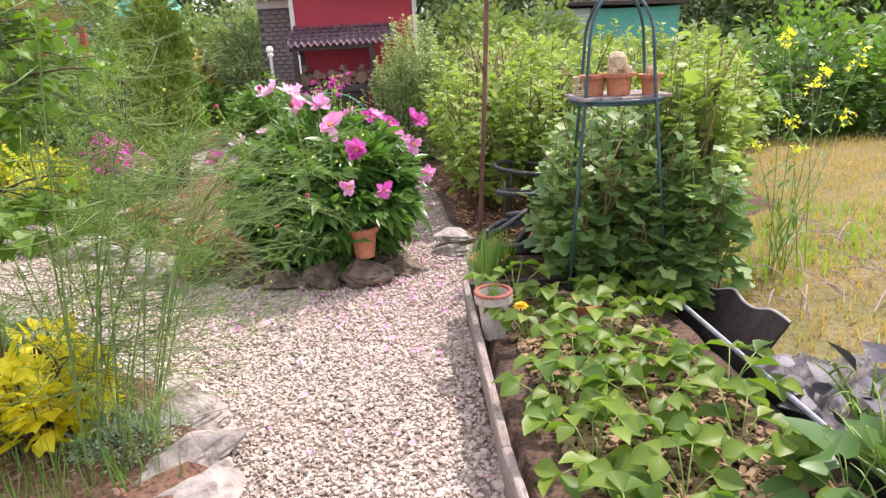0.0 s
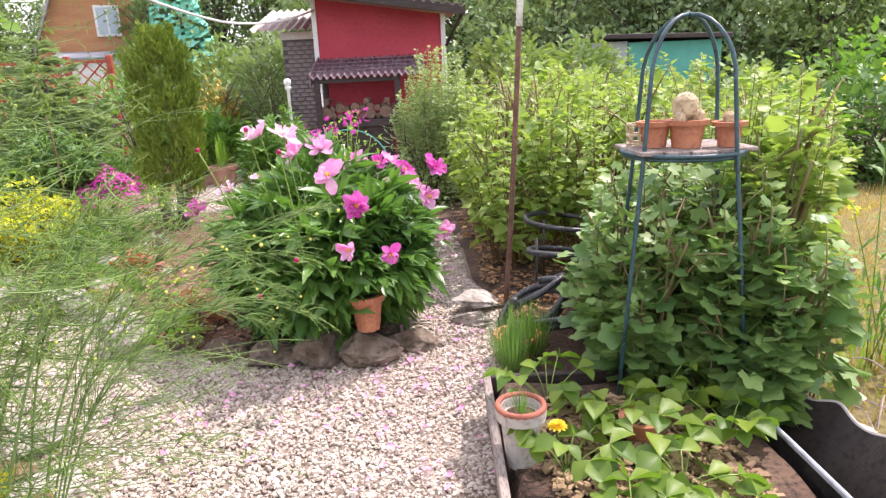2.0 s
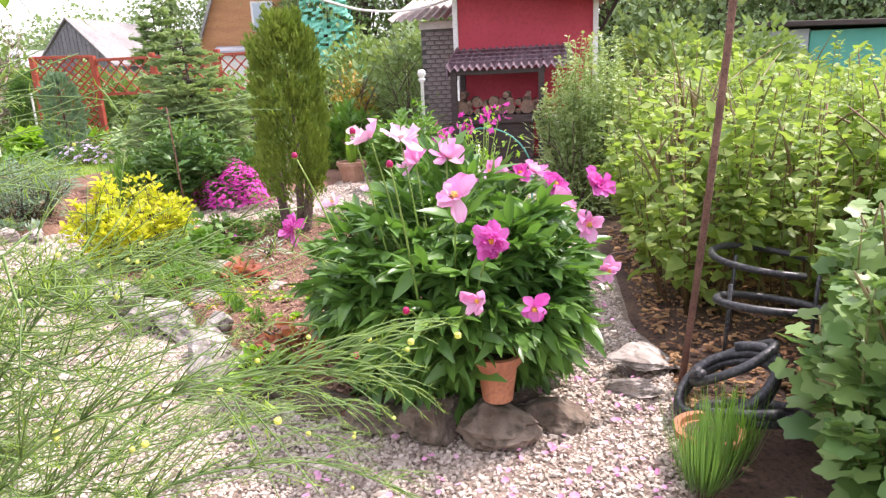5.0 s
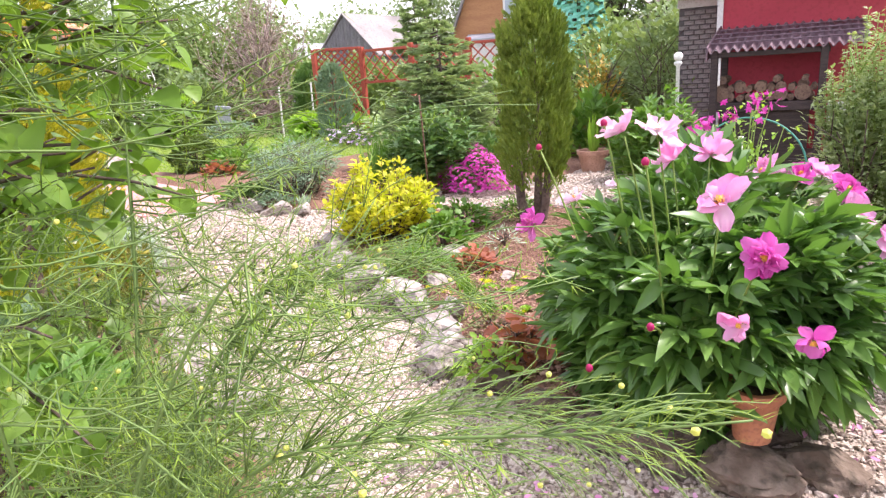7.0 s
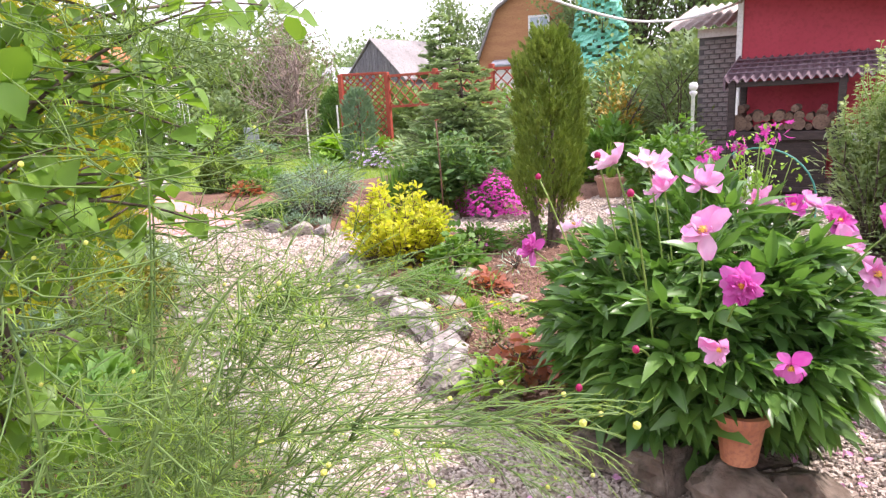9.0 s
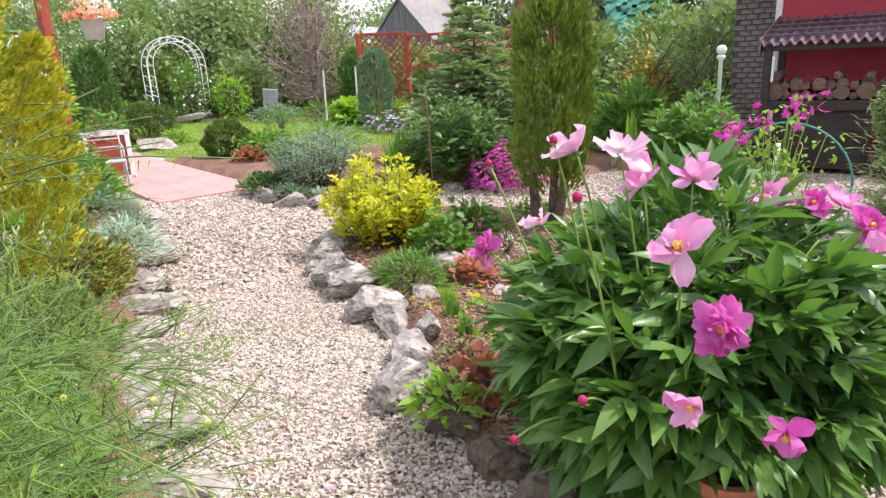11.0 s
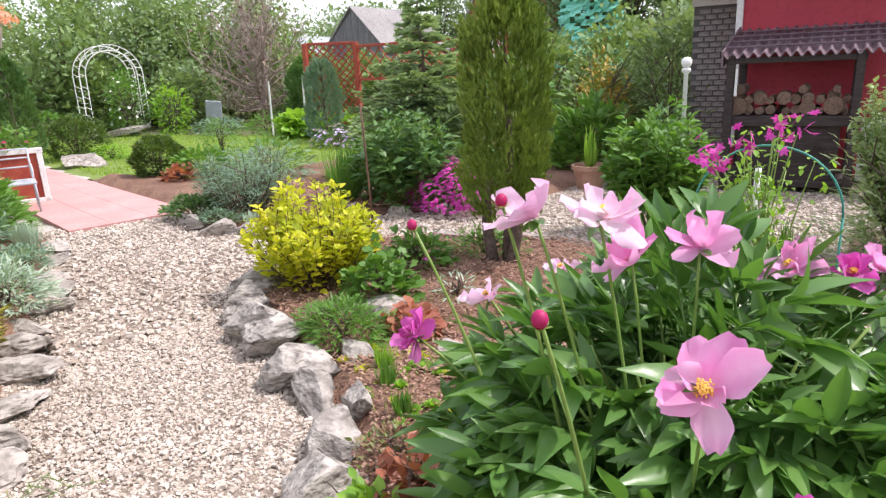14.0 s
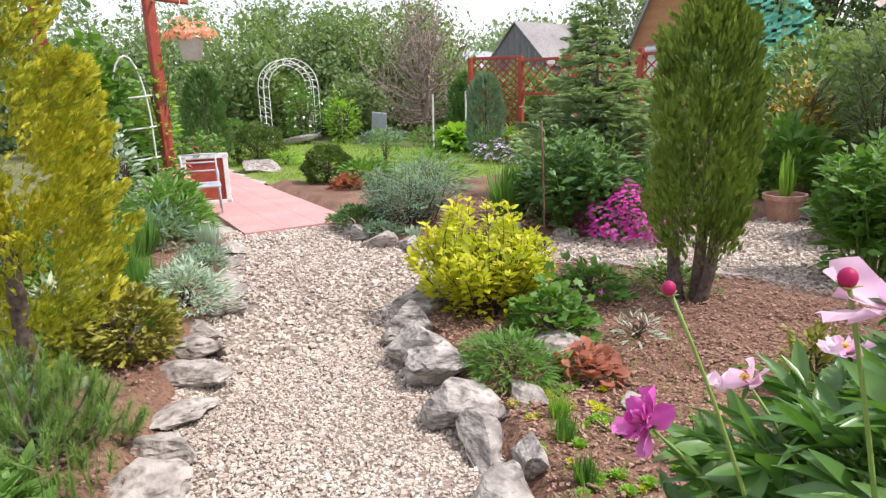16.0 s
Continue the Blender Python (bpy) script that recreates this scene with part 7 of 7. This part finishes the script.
rock(-16.6, 13.85, -.02, (1.7, .3, .18), 50, 302, M_ROCKPALE, "pale stone sill under the white arch", "lawn boulder")

# pergola post with hanging basket, trellis, planter, chair
perg = thing("pergola", (-9.06, 7.42, 0), "red-stained pergola with posts and beam", "pergola")
for (x, y) in [(-9.06, 7.42), (-9.4, 6.3)]:
    g = Geo()
    g.add(*box((.12, .12, 2.6), (x, y, 1.3), .01))
    part("post", g, M_REDWOOD, perg)
g = Geo()
g.add(*box((.12, 2.6, .12), (-9.2, 6.9, 2.62), .01, rot(0, 0, 17)))
part("beam", g, M_REDWOOD, perg)
g = Geo()
g.add(*tube([(-9.0, 7.45, 2.5), (-8.0, 7.25, 2.55), (-7.2, 7.0, 2.5)], .02, 6))
part("bracket", g, M_WHITE, perg)
hp = thing("hanging_basket", (-7.19, 6.98, 1.72), "white hanging pot full of coral flowers", "hanging basket")
g = Geo()
g.add(*lathe([(0, 0), (.085, 0), (.125, .19), (.14, .20), (.14, .22), (.11, .22), (.1, .18), (0, .18)], 18, (-7.19, 6.98, 1.72)))
part("pot_body", g, M_PVC, hp, smooth=True)
g = Geo()
rng = np.random.default_rng(310)
P, d = dome(150, (-7.19, 6.98, 1.92), (.27, .27, .20), rng, .2, .5)
bloom(g, P, d, .035, rng)
part("blossoms", g, M_CORAL, hp, "coral pink flowers", smooth=True)
g = Geo()
P, d = dome(160, (-7.19, 6.98, 1.9), (.24, .24, .16), rng, .2, .3)
scatter(g, L_OVAL, P, frames(d), np.full(160, .05))
part("leaves", g, M_GREEN, hp, smooth=True)
for k in range(3):
    a = k * 2.1
    g = Geo()
    g.add(*tube([(-7.19 + .13 * math.cos(a), 6.98 + .13 * math.sin(a), 1.93), (-7.19, 6.98, 2.5)], .003, 4))
    part("wire", g, M_WHITE, hp)

tr = thing("metal_trellis", (-8.9, 7.0, 0), "white curved metal trellis in front of climbers", "trellis")
ta, tb = np.array([-8.99, 6.82]), np.array([-8.84, 7.18])
for k, (p, z) in enumerate(((ta, 1.7), (tb, 1.45))):
    P = [np.array([*p, 0.0]), np.array([*p, z * .7])] + [np.array([*(p + (ta + tb - 2 * p) * .5 * (1 - math.cos(t))), z * .7 + (1.86 - z * .7) * math.sin(t)]) for t in np.linspace(.2, math.pi / 2, 6)]
    g = Geo()
    g.add(*tube(P, .011, 6))
    part("upright", g, M_WHITE, tr, smooth=True)
for z in (.26, .66, 1.02, 1.38):
    g = Geo()
    mid = (ta + tb) / 2 + np.array([.12, -.05])
    a3, b3 = np.array([*(ta + (ta - tb) * .25), z]), np.array([*(tb + (tb - ta) * .12), z + .03])
    g.add(*tube(arc(a3, b3, (.05, -.02, -.01), 7), .010, 6))
    part("bar", g, M_WHITE, tr, smooth=True)
shrub("climbing_vine", (-9.15, 6.75, 0), (.42, .42), 2.15, L_HEART, M_GREEN, 1500, .11, "dense climbing vine on the pergola", "climber", 311, low=.35, shell=.3)
shrub("climbing_vine", (-9.1, 7.42, 0.1), (.18, .18), 2.0, L_OVAL, M_BRIGHT, 420, .07, "thin climber twining round the red post", "climber", 312, low=.4)
shrub("blue_climber", (-8.3, 6.55, .05), (.25, .22), 1.0, L_OVAL, M_SILVER, 420, .08, "silver-blue leaved shrub beside the trellis", "shrub", 313, low=.2)
box_t = thing("planter_box", (-9.1, 7.95, 0), "red planter box with a white frame and flowers", "planter")
g = Geo()
g.add(*box((.50, .40, .58), (-9.0, 7.85, .31), .008, rot(0, 0, 65)))
part("panel", g, M_REDWOOD, box_t)
R65 = rot(0, 0, 65)
for (dx, dz, sx, sz) in [(-.25, .31, .06, .66), (.25, .31, .06, .66), (0, .63, .58, .06), (0, .04, .58, .05)]:
    g = Geo()
    o = R65 @ np.array([dx, -.21, 0])
    g.add(*box((sx, .05, sz), (-9.0 + o[0], 7.85 + o[1], dz + .01), .005, R65))
    part("frame", g, M_WHITE, box_t, "white frame")
shrub("potted_geranium", (-9.0, 7.85, .6), (.25, .25), .3, L_ROUND, M_GREEN, 160, .06, "red geranium in the planter box", "geranium", 314, stem=M_STEM, blossom=(M_PETALRED, 14, .03, "red blossoms"))
shrub("potted_begonia", (-8.45, 7.2, .36), (.2, .2), .26, L_ROUND, M_GREEN, 120, .05, "pale coral begonia on the chair", "begonia", 315, stem=M_STEM, blossom=(M_CORAL, 30, .035, "pale coral blossoms"))
ch = thing("metal_chair", (-8.3, 7.45, 0), "grey metal garden chair with curved arms", "chair")
cc = np.array([-8.32, 7.45])
ax, ay = np.array([.42, .9]), np.array([-.9, .42])
for sx in (-.2, .2):
    for sy in (-.2, .2):
        p = cc + ax * sx + ay * sy
        g = Geo()
        g.add(*tube([(*p, 0), (*p, .36 if sy < 0 else .7)], .012, 6))
        part("leg", g, M_BASIN, ch, smooth=True)
for sx in (-.2, .2):
    p, q = cc + ax * sx - ay * .2, cc + ax * sx + ay * .2
    g = Geo()
    g.add(*tube([(*p, .35), (*p, .50), (*((p + q) / 2), .54), (*q, .52)], .011, 6))
    part("armrest", g, M_BASIN, ch, smooth=True)
g = Geo()
g.add(*box((.44, .42, .025), (*cc, .35), .008, rot(0, 0, 65)))
part("seat", g, M_BASIN, ch)
g = Geo()
for z in (.5, .6, .7):
    p, q = cc + ax * -.2 + ay * .2, cc + ax * .2 + ay * .2
    g.add(*tube([(*p, z), (*q, z)], .010, 6))
part("backrest", g, M_BASIN, ch, smooth=True)

# topiary, conifers and perennials round the lawn
M_BOX = leafmat("boxwood_leaf", (0.040, 0.075, 0.018), (0.085, 0.13, 0.030), rough=.5)
for x, y, r, h in [(-8.95, 9.75, .36, .58), (-13.0, 10.95, .5, .78)]:
    shrub("boxwood_ball", (x, y, 0), (r, r), h, L_TINY, M_BOX, 6000, .048, "clipped dark green boxwood ball", "topiary", 320 + int(-x), low=.6, shell=.82, group="boxwood balls")
conifer("dwarf_conifer", (-11.3, 9.05, 0), 1.75, .32, M_DARKGREEN, 1800, .13, "slim dark green conifer beside the path", 330)
conifer("dwarf_conifer", (-9.6, 14.2, 0), 1.6, .34, M_BLUEGREEN, 1500, .14, "slim blue-green juniper before the lattice", 331)
conifer("dwarf_conifer", (-12.2, 16.6, 0), 1.7, .45, M_DARKGREEN, 1500, .16, "dark upright thuja behind the lawn", 332)
conifer("dwarf_conifer", (-11.3, 16.2, 0), 1.5, .4, M_CYPRESS, 1400, .15, "olive upright thuja behind the lawn", 333)
for i, (x, y, r, h, m, tm, sz, l) in enumerate([
        (-10.1, 11.9, .3, .62, M_GREEN, L_NARROW, .1, "small weeping shrub on the lawn's edge"), (-10.9, 15.0, .6, .5, M_BRIGHT, L_HEART, .2, "bright green hosta clump"),
        (-9.7, 15.0, .7, .5, M_BRIGHT, L_SPRAY, .14, "fresh green spreading juniper"), (-12.5, 15.6, .7, .45, M_GREEN, L_NARROW, .16, "green perennials at the lawn's far edge"),
        (-14.0, 15.2, .6, .4, M_BLUEGREEN, L_OVAL, .1, "grey-green perennials at the lawn's far edge"), (-8.2, 9.9, .4, .4, M_GREEN, L_LANCE, .12, "green perennial at the lawn's corner"),
        (-7.4, 10.4, .45, .55, M_GREEN, L_NARROW, .14, "feathery green perennial by the lawn"), (-6.8, 9.8, .5, .5, M_BLUEGREEN, L_NARROW, .12, "blue-green perennial at the bed's edge"),
        (-12.2, 11.1, .3, .25, M_BRIGHT, L_NARROW, .1, "low green tuft by the boulder"), (-18.2, 13.2, 1.0, .7, M_GREEN, L_OVAL, .12, "leafy green border shrubs"),
        (-20, 12.5, 1.1, 1.0, M_GREEN, L_OVAL, .12, "leafy green border shrubs"), (-12.6, 9.3, .5, .9, M_GREEN, L_OVAL, .1, "green rose bush by the paving"),
        (-14.5, 10.1, .7, 1.1, M_DARKGREEN, L_OVAL, .1, "dark green shrub by the paving"), (-6.2, 12.0, .7, .9, M_DARKGREEN, L_SPRAY, .16, "dark spreading juniper under the spruce"),
        (-7.5, 13.8, .8, .8, M_SPRUCE, L_SPRAY, .16, "grey-green juniper by the lawn"), (-4.8, 13.0, .7, 1.6, M_GREEN, L_OVAL, .13, "leafy green shrub behind the cypress"),
        (-5.9, 14.6, .8, 1.5, M_FARLEAF, L_OVAL, .13, "leafy green shrub before the fence")]):
    shrub("border_shrub", (x, y, 0), (r, r), h, tm, m, 600, sz, l, "shrub", 340 + i, low=.1)
shrub("heuchera", (-8.1, 9.45, .05), (.3, .2), .18, L_ROUND, M_HEUCHERA, 220, .06, "red heuchera leaves in the mulch", "perennial", 361)
shrub("aster_clump", (-8.7, 13.4, 0), (.55, .3), .35, L_SMALL, M_DARKGREEN, 500, .07, "low clump of lilac asters", "flower clump", 362, blossom=(M_PURPLE, 110, .05, "lilac flowers"))
g = Geo()
V, F = box((.42, .05, .5), (-14.9, 15.9, .55), .02, rot(10, 6, 35))
g.add(V, F)
g.add(*box((.04, .04, .5), (-14.9, 15.9, .2), .005))
solo("pale_sign_board", g, M_GREYMETAL, "pale blue-grey board on a post beyond the lawn", "board")
for i, (x, y, h) in enumerate([(-12.0, 15.1, 1.25), (-11.4, 15.6, 1.3)]):
    g = Geo()
    g.add(*tube([(x, y, 0), (x + .02, y, h)], .022, 6))
    solo("thin_post", g, M_WHITE, "thin pale post beyond the lawn", "post", "thin posts")
# bare shrub with grey twigs
tree("bare_shrub", (-14.9, 17.6, 0), 4.0, 2.0, mat("withered_leaf", (0.22, 0.15, 0.11), (0.30, 0.22, 0.15), scale=6, rough=.9, island=.6), 1500, .08, "half-dead shrub with bare grey-pink twigs", 370, "shrub", .15, bare=True)

# ---------------------------------------------------------------- neighbours
hut = thing("plank_hut", (-21, 32, 0), "weathered grey plank hut with a steep pale roof", "hut")
hc = np.array([-21.67, 30.83])


def prism(gg, c, ex, ey, w, d, h0, h1):
    """A gabled block: walls to h0 and a ridge at h1 along ey."""
    P = lambda a, b, z: (*(c + ex * a + ey * b), z)
    V = [P(-w, 0, 0), P(w, 0, 0), P(w, 0, h0), P(0, 0, h1), P(-w, 0, h0), P(-w, d, 0), P(w, d, 0), P(w, d, h0), P(0, d, h1), P(-w, d, h0)]
    gg.add(V, [(0, 1, 2), (0, 2, 4), (4, 2, 3), (5, 7, 6), (5, 9, 7), (9, 8, 7), (0, 4, 9), (0, 9, 5), (1, 6, 7), (1, 7, 2), (4, 3, 8), (4, 8, 9), (3, 2, 7), (3, 7, 8)])


def gable_roof(c, ex, ey, w, d, h0, h1, over, th=.08):
    gg = Geo()
    for s in (-1, 1):
        sl = (h1 - h0) / w
        P = lambda a, b, z: np.array([*(c + ex * a + ey * b), z])
        top = [P(0, -over, h1), P(0, d + over, h1), P(s * (w + over), d + over, h0 - sl * over), P(s * (w + over), -over, h0 - sl * over)]
        V = np.array(top + [p + [0, 0, th] for p in top])
        gg.add(V, [(0, 1, 2), (0, 2, 3), (4, 6, 5), (4, 7, 6), (0, 4, 5), (0, 5, 1), (1, 5, 6), (1, 6, 2), (2, 6, 7), (2, 7, 3), (3, 7, 4), (3, 4, 0)])
    return gg


ex, ey = np.array([.999, -.05]), np.array([.05, .999])
g = Geo()
prism(g, hc, ex, ey, 2.0, 5.5, 2.4, 4.35)
part("wall", g, M_GREYPLANK, hut)
for k in range(20):
    u = -1.9 + k * .2
    z1 = 2.4 + (1 - abs(u) / 2.0) * 1.85
    g = Geo()
    g.add(*box((.185, .03, z1), (*(hc + ex * u - ey * .02), z1 / 2), .006, rot(0, 0, math.degrees(math.atan2(ex[1], ex[0])))))
    part("plank", g, M_GREYPLANK, hut)
part("roof", gable_roof(hc, ex, ey, 2.0, 5.5, 2.4, 4.42, .12), M_GREYROOF, hut, "pale grey roof")
hut2 = thing("grey_greenhouse", (-25, 31, 0), "low grey-white lean-to behind the hut", "outbuilding")
g = Geo()
prism(g, np.array([-25.0, 29.6]), ex, ey, 1.6, 3.5, 2.3, 3.1)
part("wall", g, M_GREYMETAL, hut2)
part("roof", gable_roof(np.array([-25.0, 29.6]), ex, ey, 1.6, 3.5, 2.35, 3.2, .15), M_GREYMETAL, hut2)
house = thing("timber_house", (-13.3, 33, 0), "ochre timber house with a mansard gable and white window", "house")
hx, hy, h0c = np.array([.93, .36]), np.array([-.36, .93]), np.array([-13.4, 32.6])
g = Geo()
P = lambda a, b, z: (*(h0c + hx * a + hy * b), z)
prof = [(-2.6, 0), (-2.6, 3.0), (-1.7, 5.2), (-.0, 6.4), (1.7, 5.2), (2.6, 3.0), (2.6, 0)]
V = [P(a, 0, z) for a, z in prof] + [P(a, 7, z) for a, z in prof]
F = [(0, k, k + 1) for k in range(1, 6)] + [(7, 7 + k + 1, 7 + k) for k in range(1, 6)]
for k in range(6):
    F += [(k, k + 7, k + 8), (k, k + 8, k + 1)]
g.add(V, F)
part("wall", g, M_OCHRE, house)
for k in range(1, 5):
    (a0, z0), (a1, z1) = prof[k], prof[k + 1]
    n_ = np.array([z1 - z0, a0 - a1])
    n_ = n_ / np.linalg.norm(n_) * -.1
    V = [P(a0, -.4, z0), P(a1, -.4, z1), P(a1, 7.4, z1), P(a0, 7.4, z0)]
    V2 = [P(a0 + n_[0], -.4, z0 - n_[1] * -1), P(a1 + n_[0], -.4, z1 - n_[1] * -1), P(a1 + n_[0], 7.4, z1 - n_[1] * -1), P(a0 + n_[0], 7.4, z0 - n_[1] * -1)]
    g = Geo()
    g.add(V + V2, [(0, 1, 2), (0, 2, 3), (4, 6, 5), (4, 7, 6), (0, 4, 5), (0, 5, 1), (1, 5, 6), (1, 6, 2), (2, 6, 7), (2, 7, 3), (3, 7, 4), (3, 4, 0)])
    part("roof", g, M_GREYROOF, house, "grey roof")
hyaw = math.degrees(math.atan2(hx[1], hx[0]))
w = part("window", Geo().add(*box((1.0, .12, 1.3), P(.3, -.06, 4.2), .01, rot(0, 0, hyaw))), M_WHITE, house, "white-framed window")
for s in (-.22, .22):
    part("pane", Geo().add(*box((.36, .04, 1.1), P(.3 + s, -.12, 4.2), .004, rot(0, 0, hyaw))), M_GLASS, w)
porch = part("porch_roof", Geo().add(*box((3.2, 1.8, .10), P(-.3, -1.0, 2.75), .02, rot(9, 0, hyaw))), M_GREYMETAL, house, "bluish-grey porch roof")
part("porch_wall", Geo().add(*box((2.8, .1, 2.6), P(-.3, -1.6, 1.3), .02, rot(0, 0, hyaw))), M_WHITE, house)

# tree wrapped in green net
net = tree("netted_tree", (-8.1, 26.5, 0), 5.4, 1.1, M_FARLEAF, 900, .2, "slim tree wrapped in turquoise garden net", 380)
g = Geo()
rng = np.random.default_rng(381)
nz_, na = 44, 40
V = []
for i in range(nz_):
    u = i / (nz_ - 1)
    for k in range(na):
        a = k * 6.283 / na
        r = (1.25 - .75 * u) * (1 + .14 * math.sin(3 * a + 5 * u) + rng.normal() * .06)
        V.append((-8.1 + r * math.cos(a), 26.5 + r * math.sin(a), 1.2 + 4.3 * u))
F = []
for i in range(nz_ - 1):
    for k in range(na):
        if rng.random() < .25:
            continue
        l = (k + 1) % na
        F += [(i * na + k, i * na + l, (i + 1) * na + l), (i * na + k, (i + 1) * na + l, (i + 1) * na + k)]
g.add(V, F)
part("garden_net", g, M_NET, net, "torn turquoise net")

# hedges and trees that close the garden
rng = np.random.default_rng(390)
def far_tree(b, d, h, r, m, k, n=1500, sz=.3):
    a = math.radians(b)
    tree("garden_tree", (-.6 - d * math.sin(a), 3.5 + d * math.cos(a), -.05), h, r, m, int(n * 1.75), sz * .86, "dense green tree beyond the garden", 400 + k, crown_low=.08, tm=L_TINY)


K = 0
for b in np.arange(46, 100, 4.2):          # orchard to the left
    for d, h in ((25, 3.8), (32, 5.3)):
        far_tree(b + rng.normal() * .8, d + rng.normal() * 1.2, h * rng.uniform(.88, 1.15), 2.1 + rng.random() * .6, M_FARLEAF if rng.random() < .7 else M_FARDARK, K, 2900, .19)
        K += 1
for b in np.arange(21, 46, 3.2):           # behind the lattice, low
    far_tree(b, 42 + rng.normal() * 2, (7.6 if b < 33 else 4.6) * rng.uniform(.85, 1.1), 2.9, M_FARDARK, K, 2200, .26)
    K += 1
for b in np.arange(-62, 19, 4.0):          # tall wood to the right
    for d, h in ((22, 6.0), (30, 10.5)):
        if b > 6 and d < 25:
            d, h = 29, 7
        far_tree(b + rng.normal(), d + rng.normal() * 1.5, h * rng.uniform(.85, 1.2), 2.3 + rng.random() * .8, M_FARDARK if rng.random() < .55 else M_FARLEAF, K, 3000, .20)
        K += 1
for i, (x, y, r, h) in enumerate([(-17.5, 17.2, 1.0, 1.9), (-12.8, 17.9, .9, 2.0), (-19.5, 15.6, 1.1, 2.0), (-22.5, 14.2, 1.2, 1.9), (-15.6, 19.6, 1.2, 2.4), (-13, 20, 1.2, 2.0), (-2.9, 15.6, .9, 2.2), (-4.4, 17.6, 1.0, 2.3), (-6.5, 18.5, 1.2, 2.2), (-3.5, 19.5, 1.1, 2.6),
                                 (-13.6, 12.2 - 3.6, .8, 1.5), (-16.5, 9.6, 1.2, 1.8), (-20, 10, 1.4, 2.2), (1.8, 14.6, 1.0, 2.0), (3.2, 14.8, 1, 1.9), (-8.4, 17.6, 1.0, 1.7), (-10.6, 18.2, 1.0, 1.7)]):
    shrub("hedge_shrub", (x, y, -.03), (r, r), h, L_TINY, M_FARDARK if i % 3 == 0 else M_FARLEAF, 2600, .15, "dense green shrub at the garden's end", "shrub", 500 + i, low=.25, shell=.4, group="boundary shrubs")

# wooded ridge far off
g = Geo()
n = 240
th = np.linspace(math.radians(-80), math.radians(130), n)
H = 12 + 5 * np.sin(th * 3 + 1) + 1.2 * np.sin(th * 31) + .9 * np.sin(th * 67 + 2) + np.random.default_rng(5).normal(size=n) * .5
lo = np.column_stack([-330 * np.sin(th), 330 * np.cos(th), np.full(n, -4)])
hi = np.column_stack([-345 * np.sin(th), 345 * np.cos(th), H])
back = np.column_stack([-420 * np.sin(th), 420 * np.cos(th), H * .4])
F = []
for i in range(n - 1):
    for o in (0, n):
        F += [(o + i, o + i + 1, o + n + i + 1), (o + i, o + n + i + 1, o + n + i)]
g.add(np.concatenate([lo, hi, back]), F)
solo("backdrop", g, M_FOREST, "wooded ridge on the horizon", "backdrop", kind="structure", smooth=True)
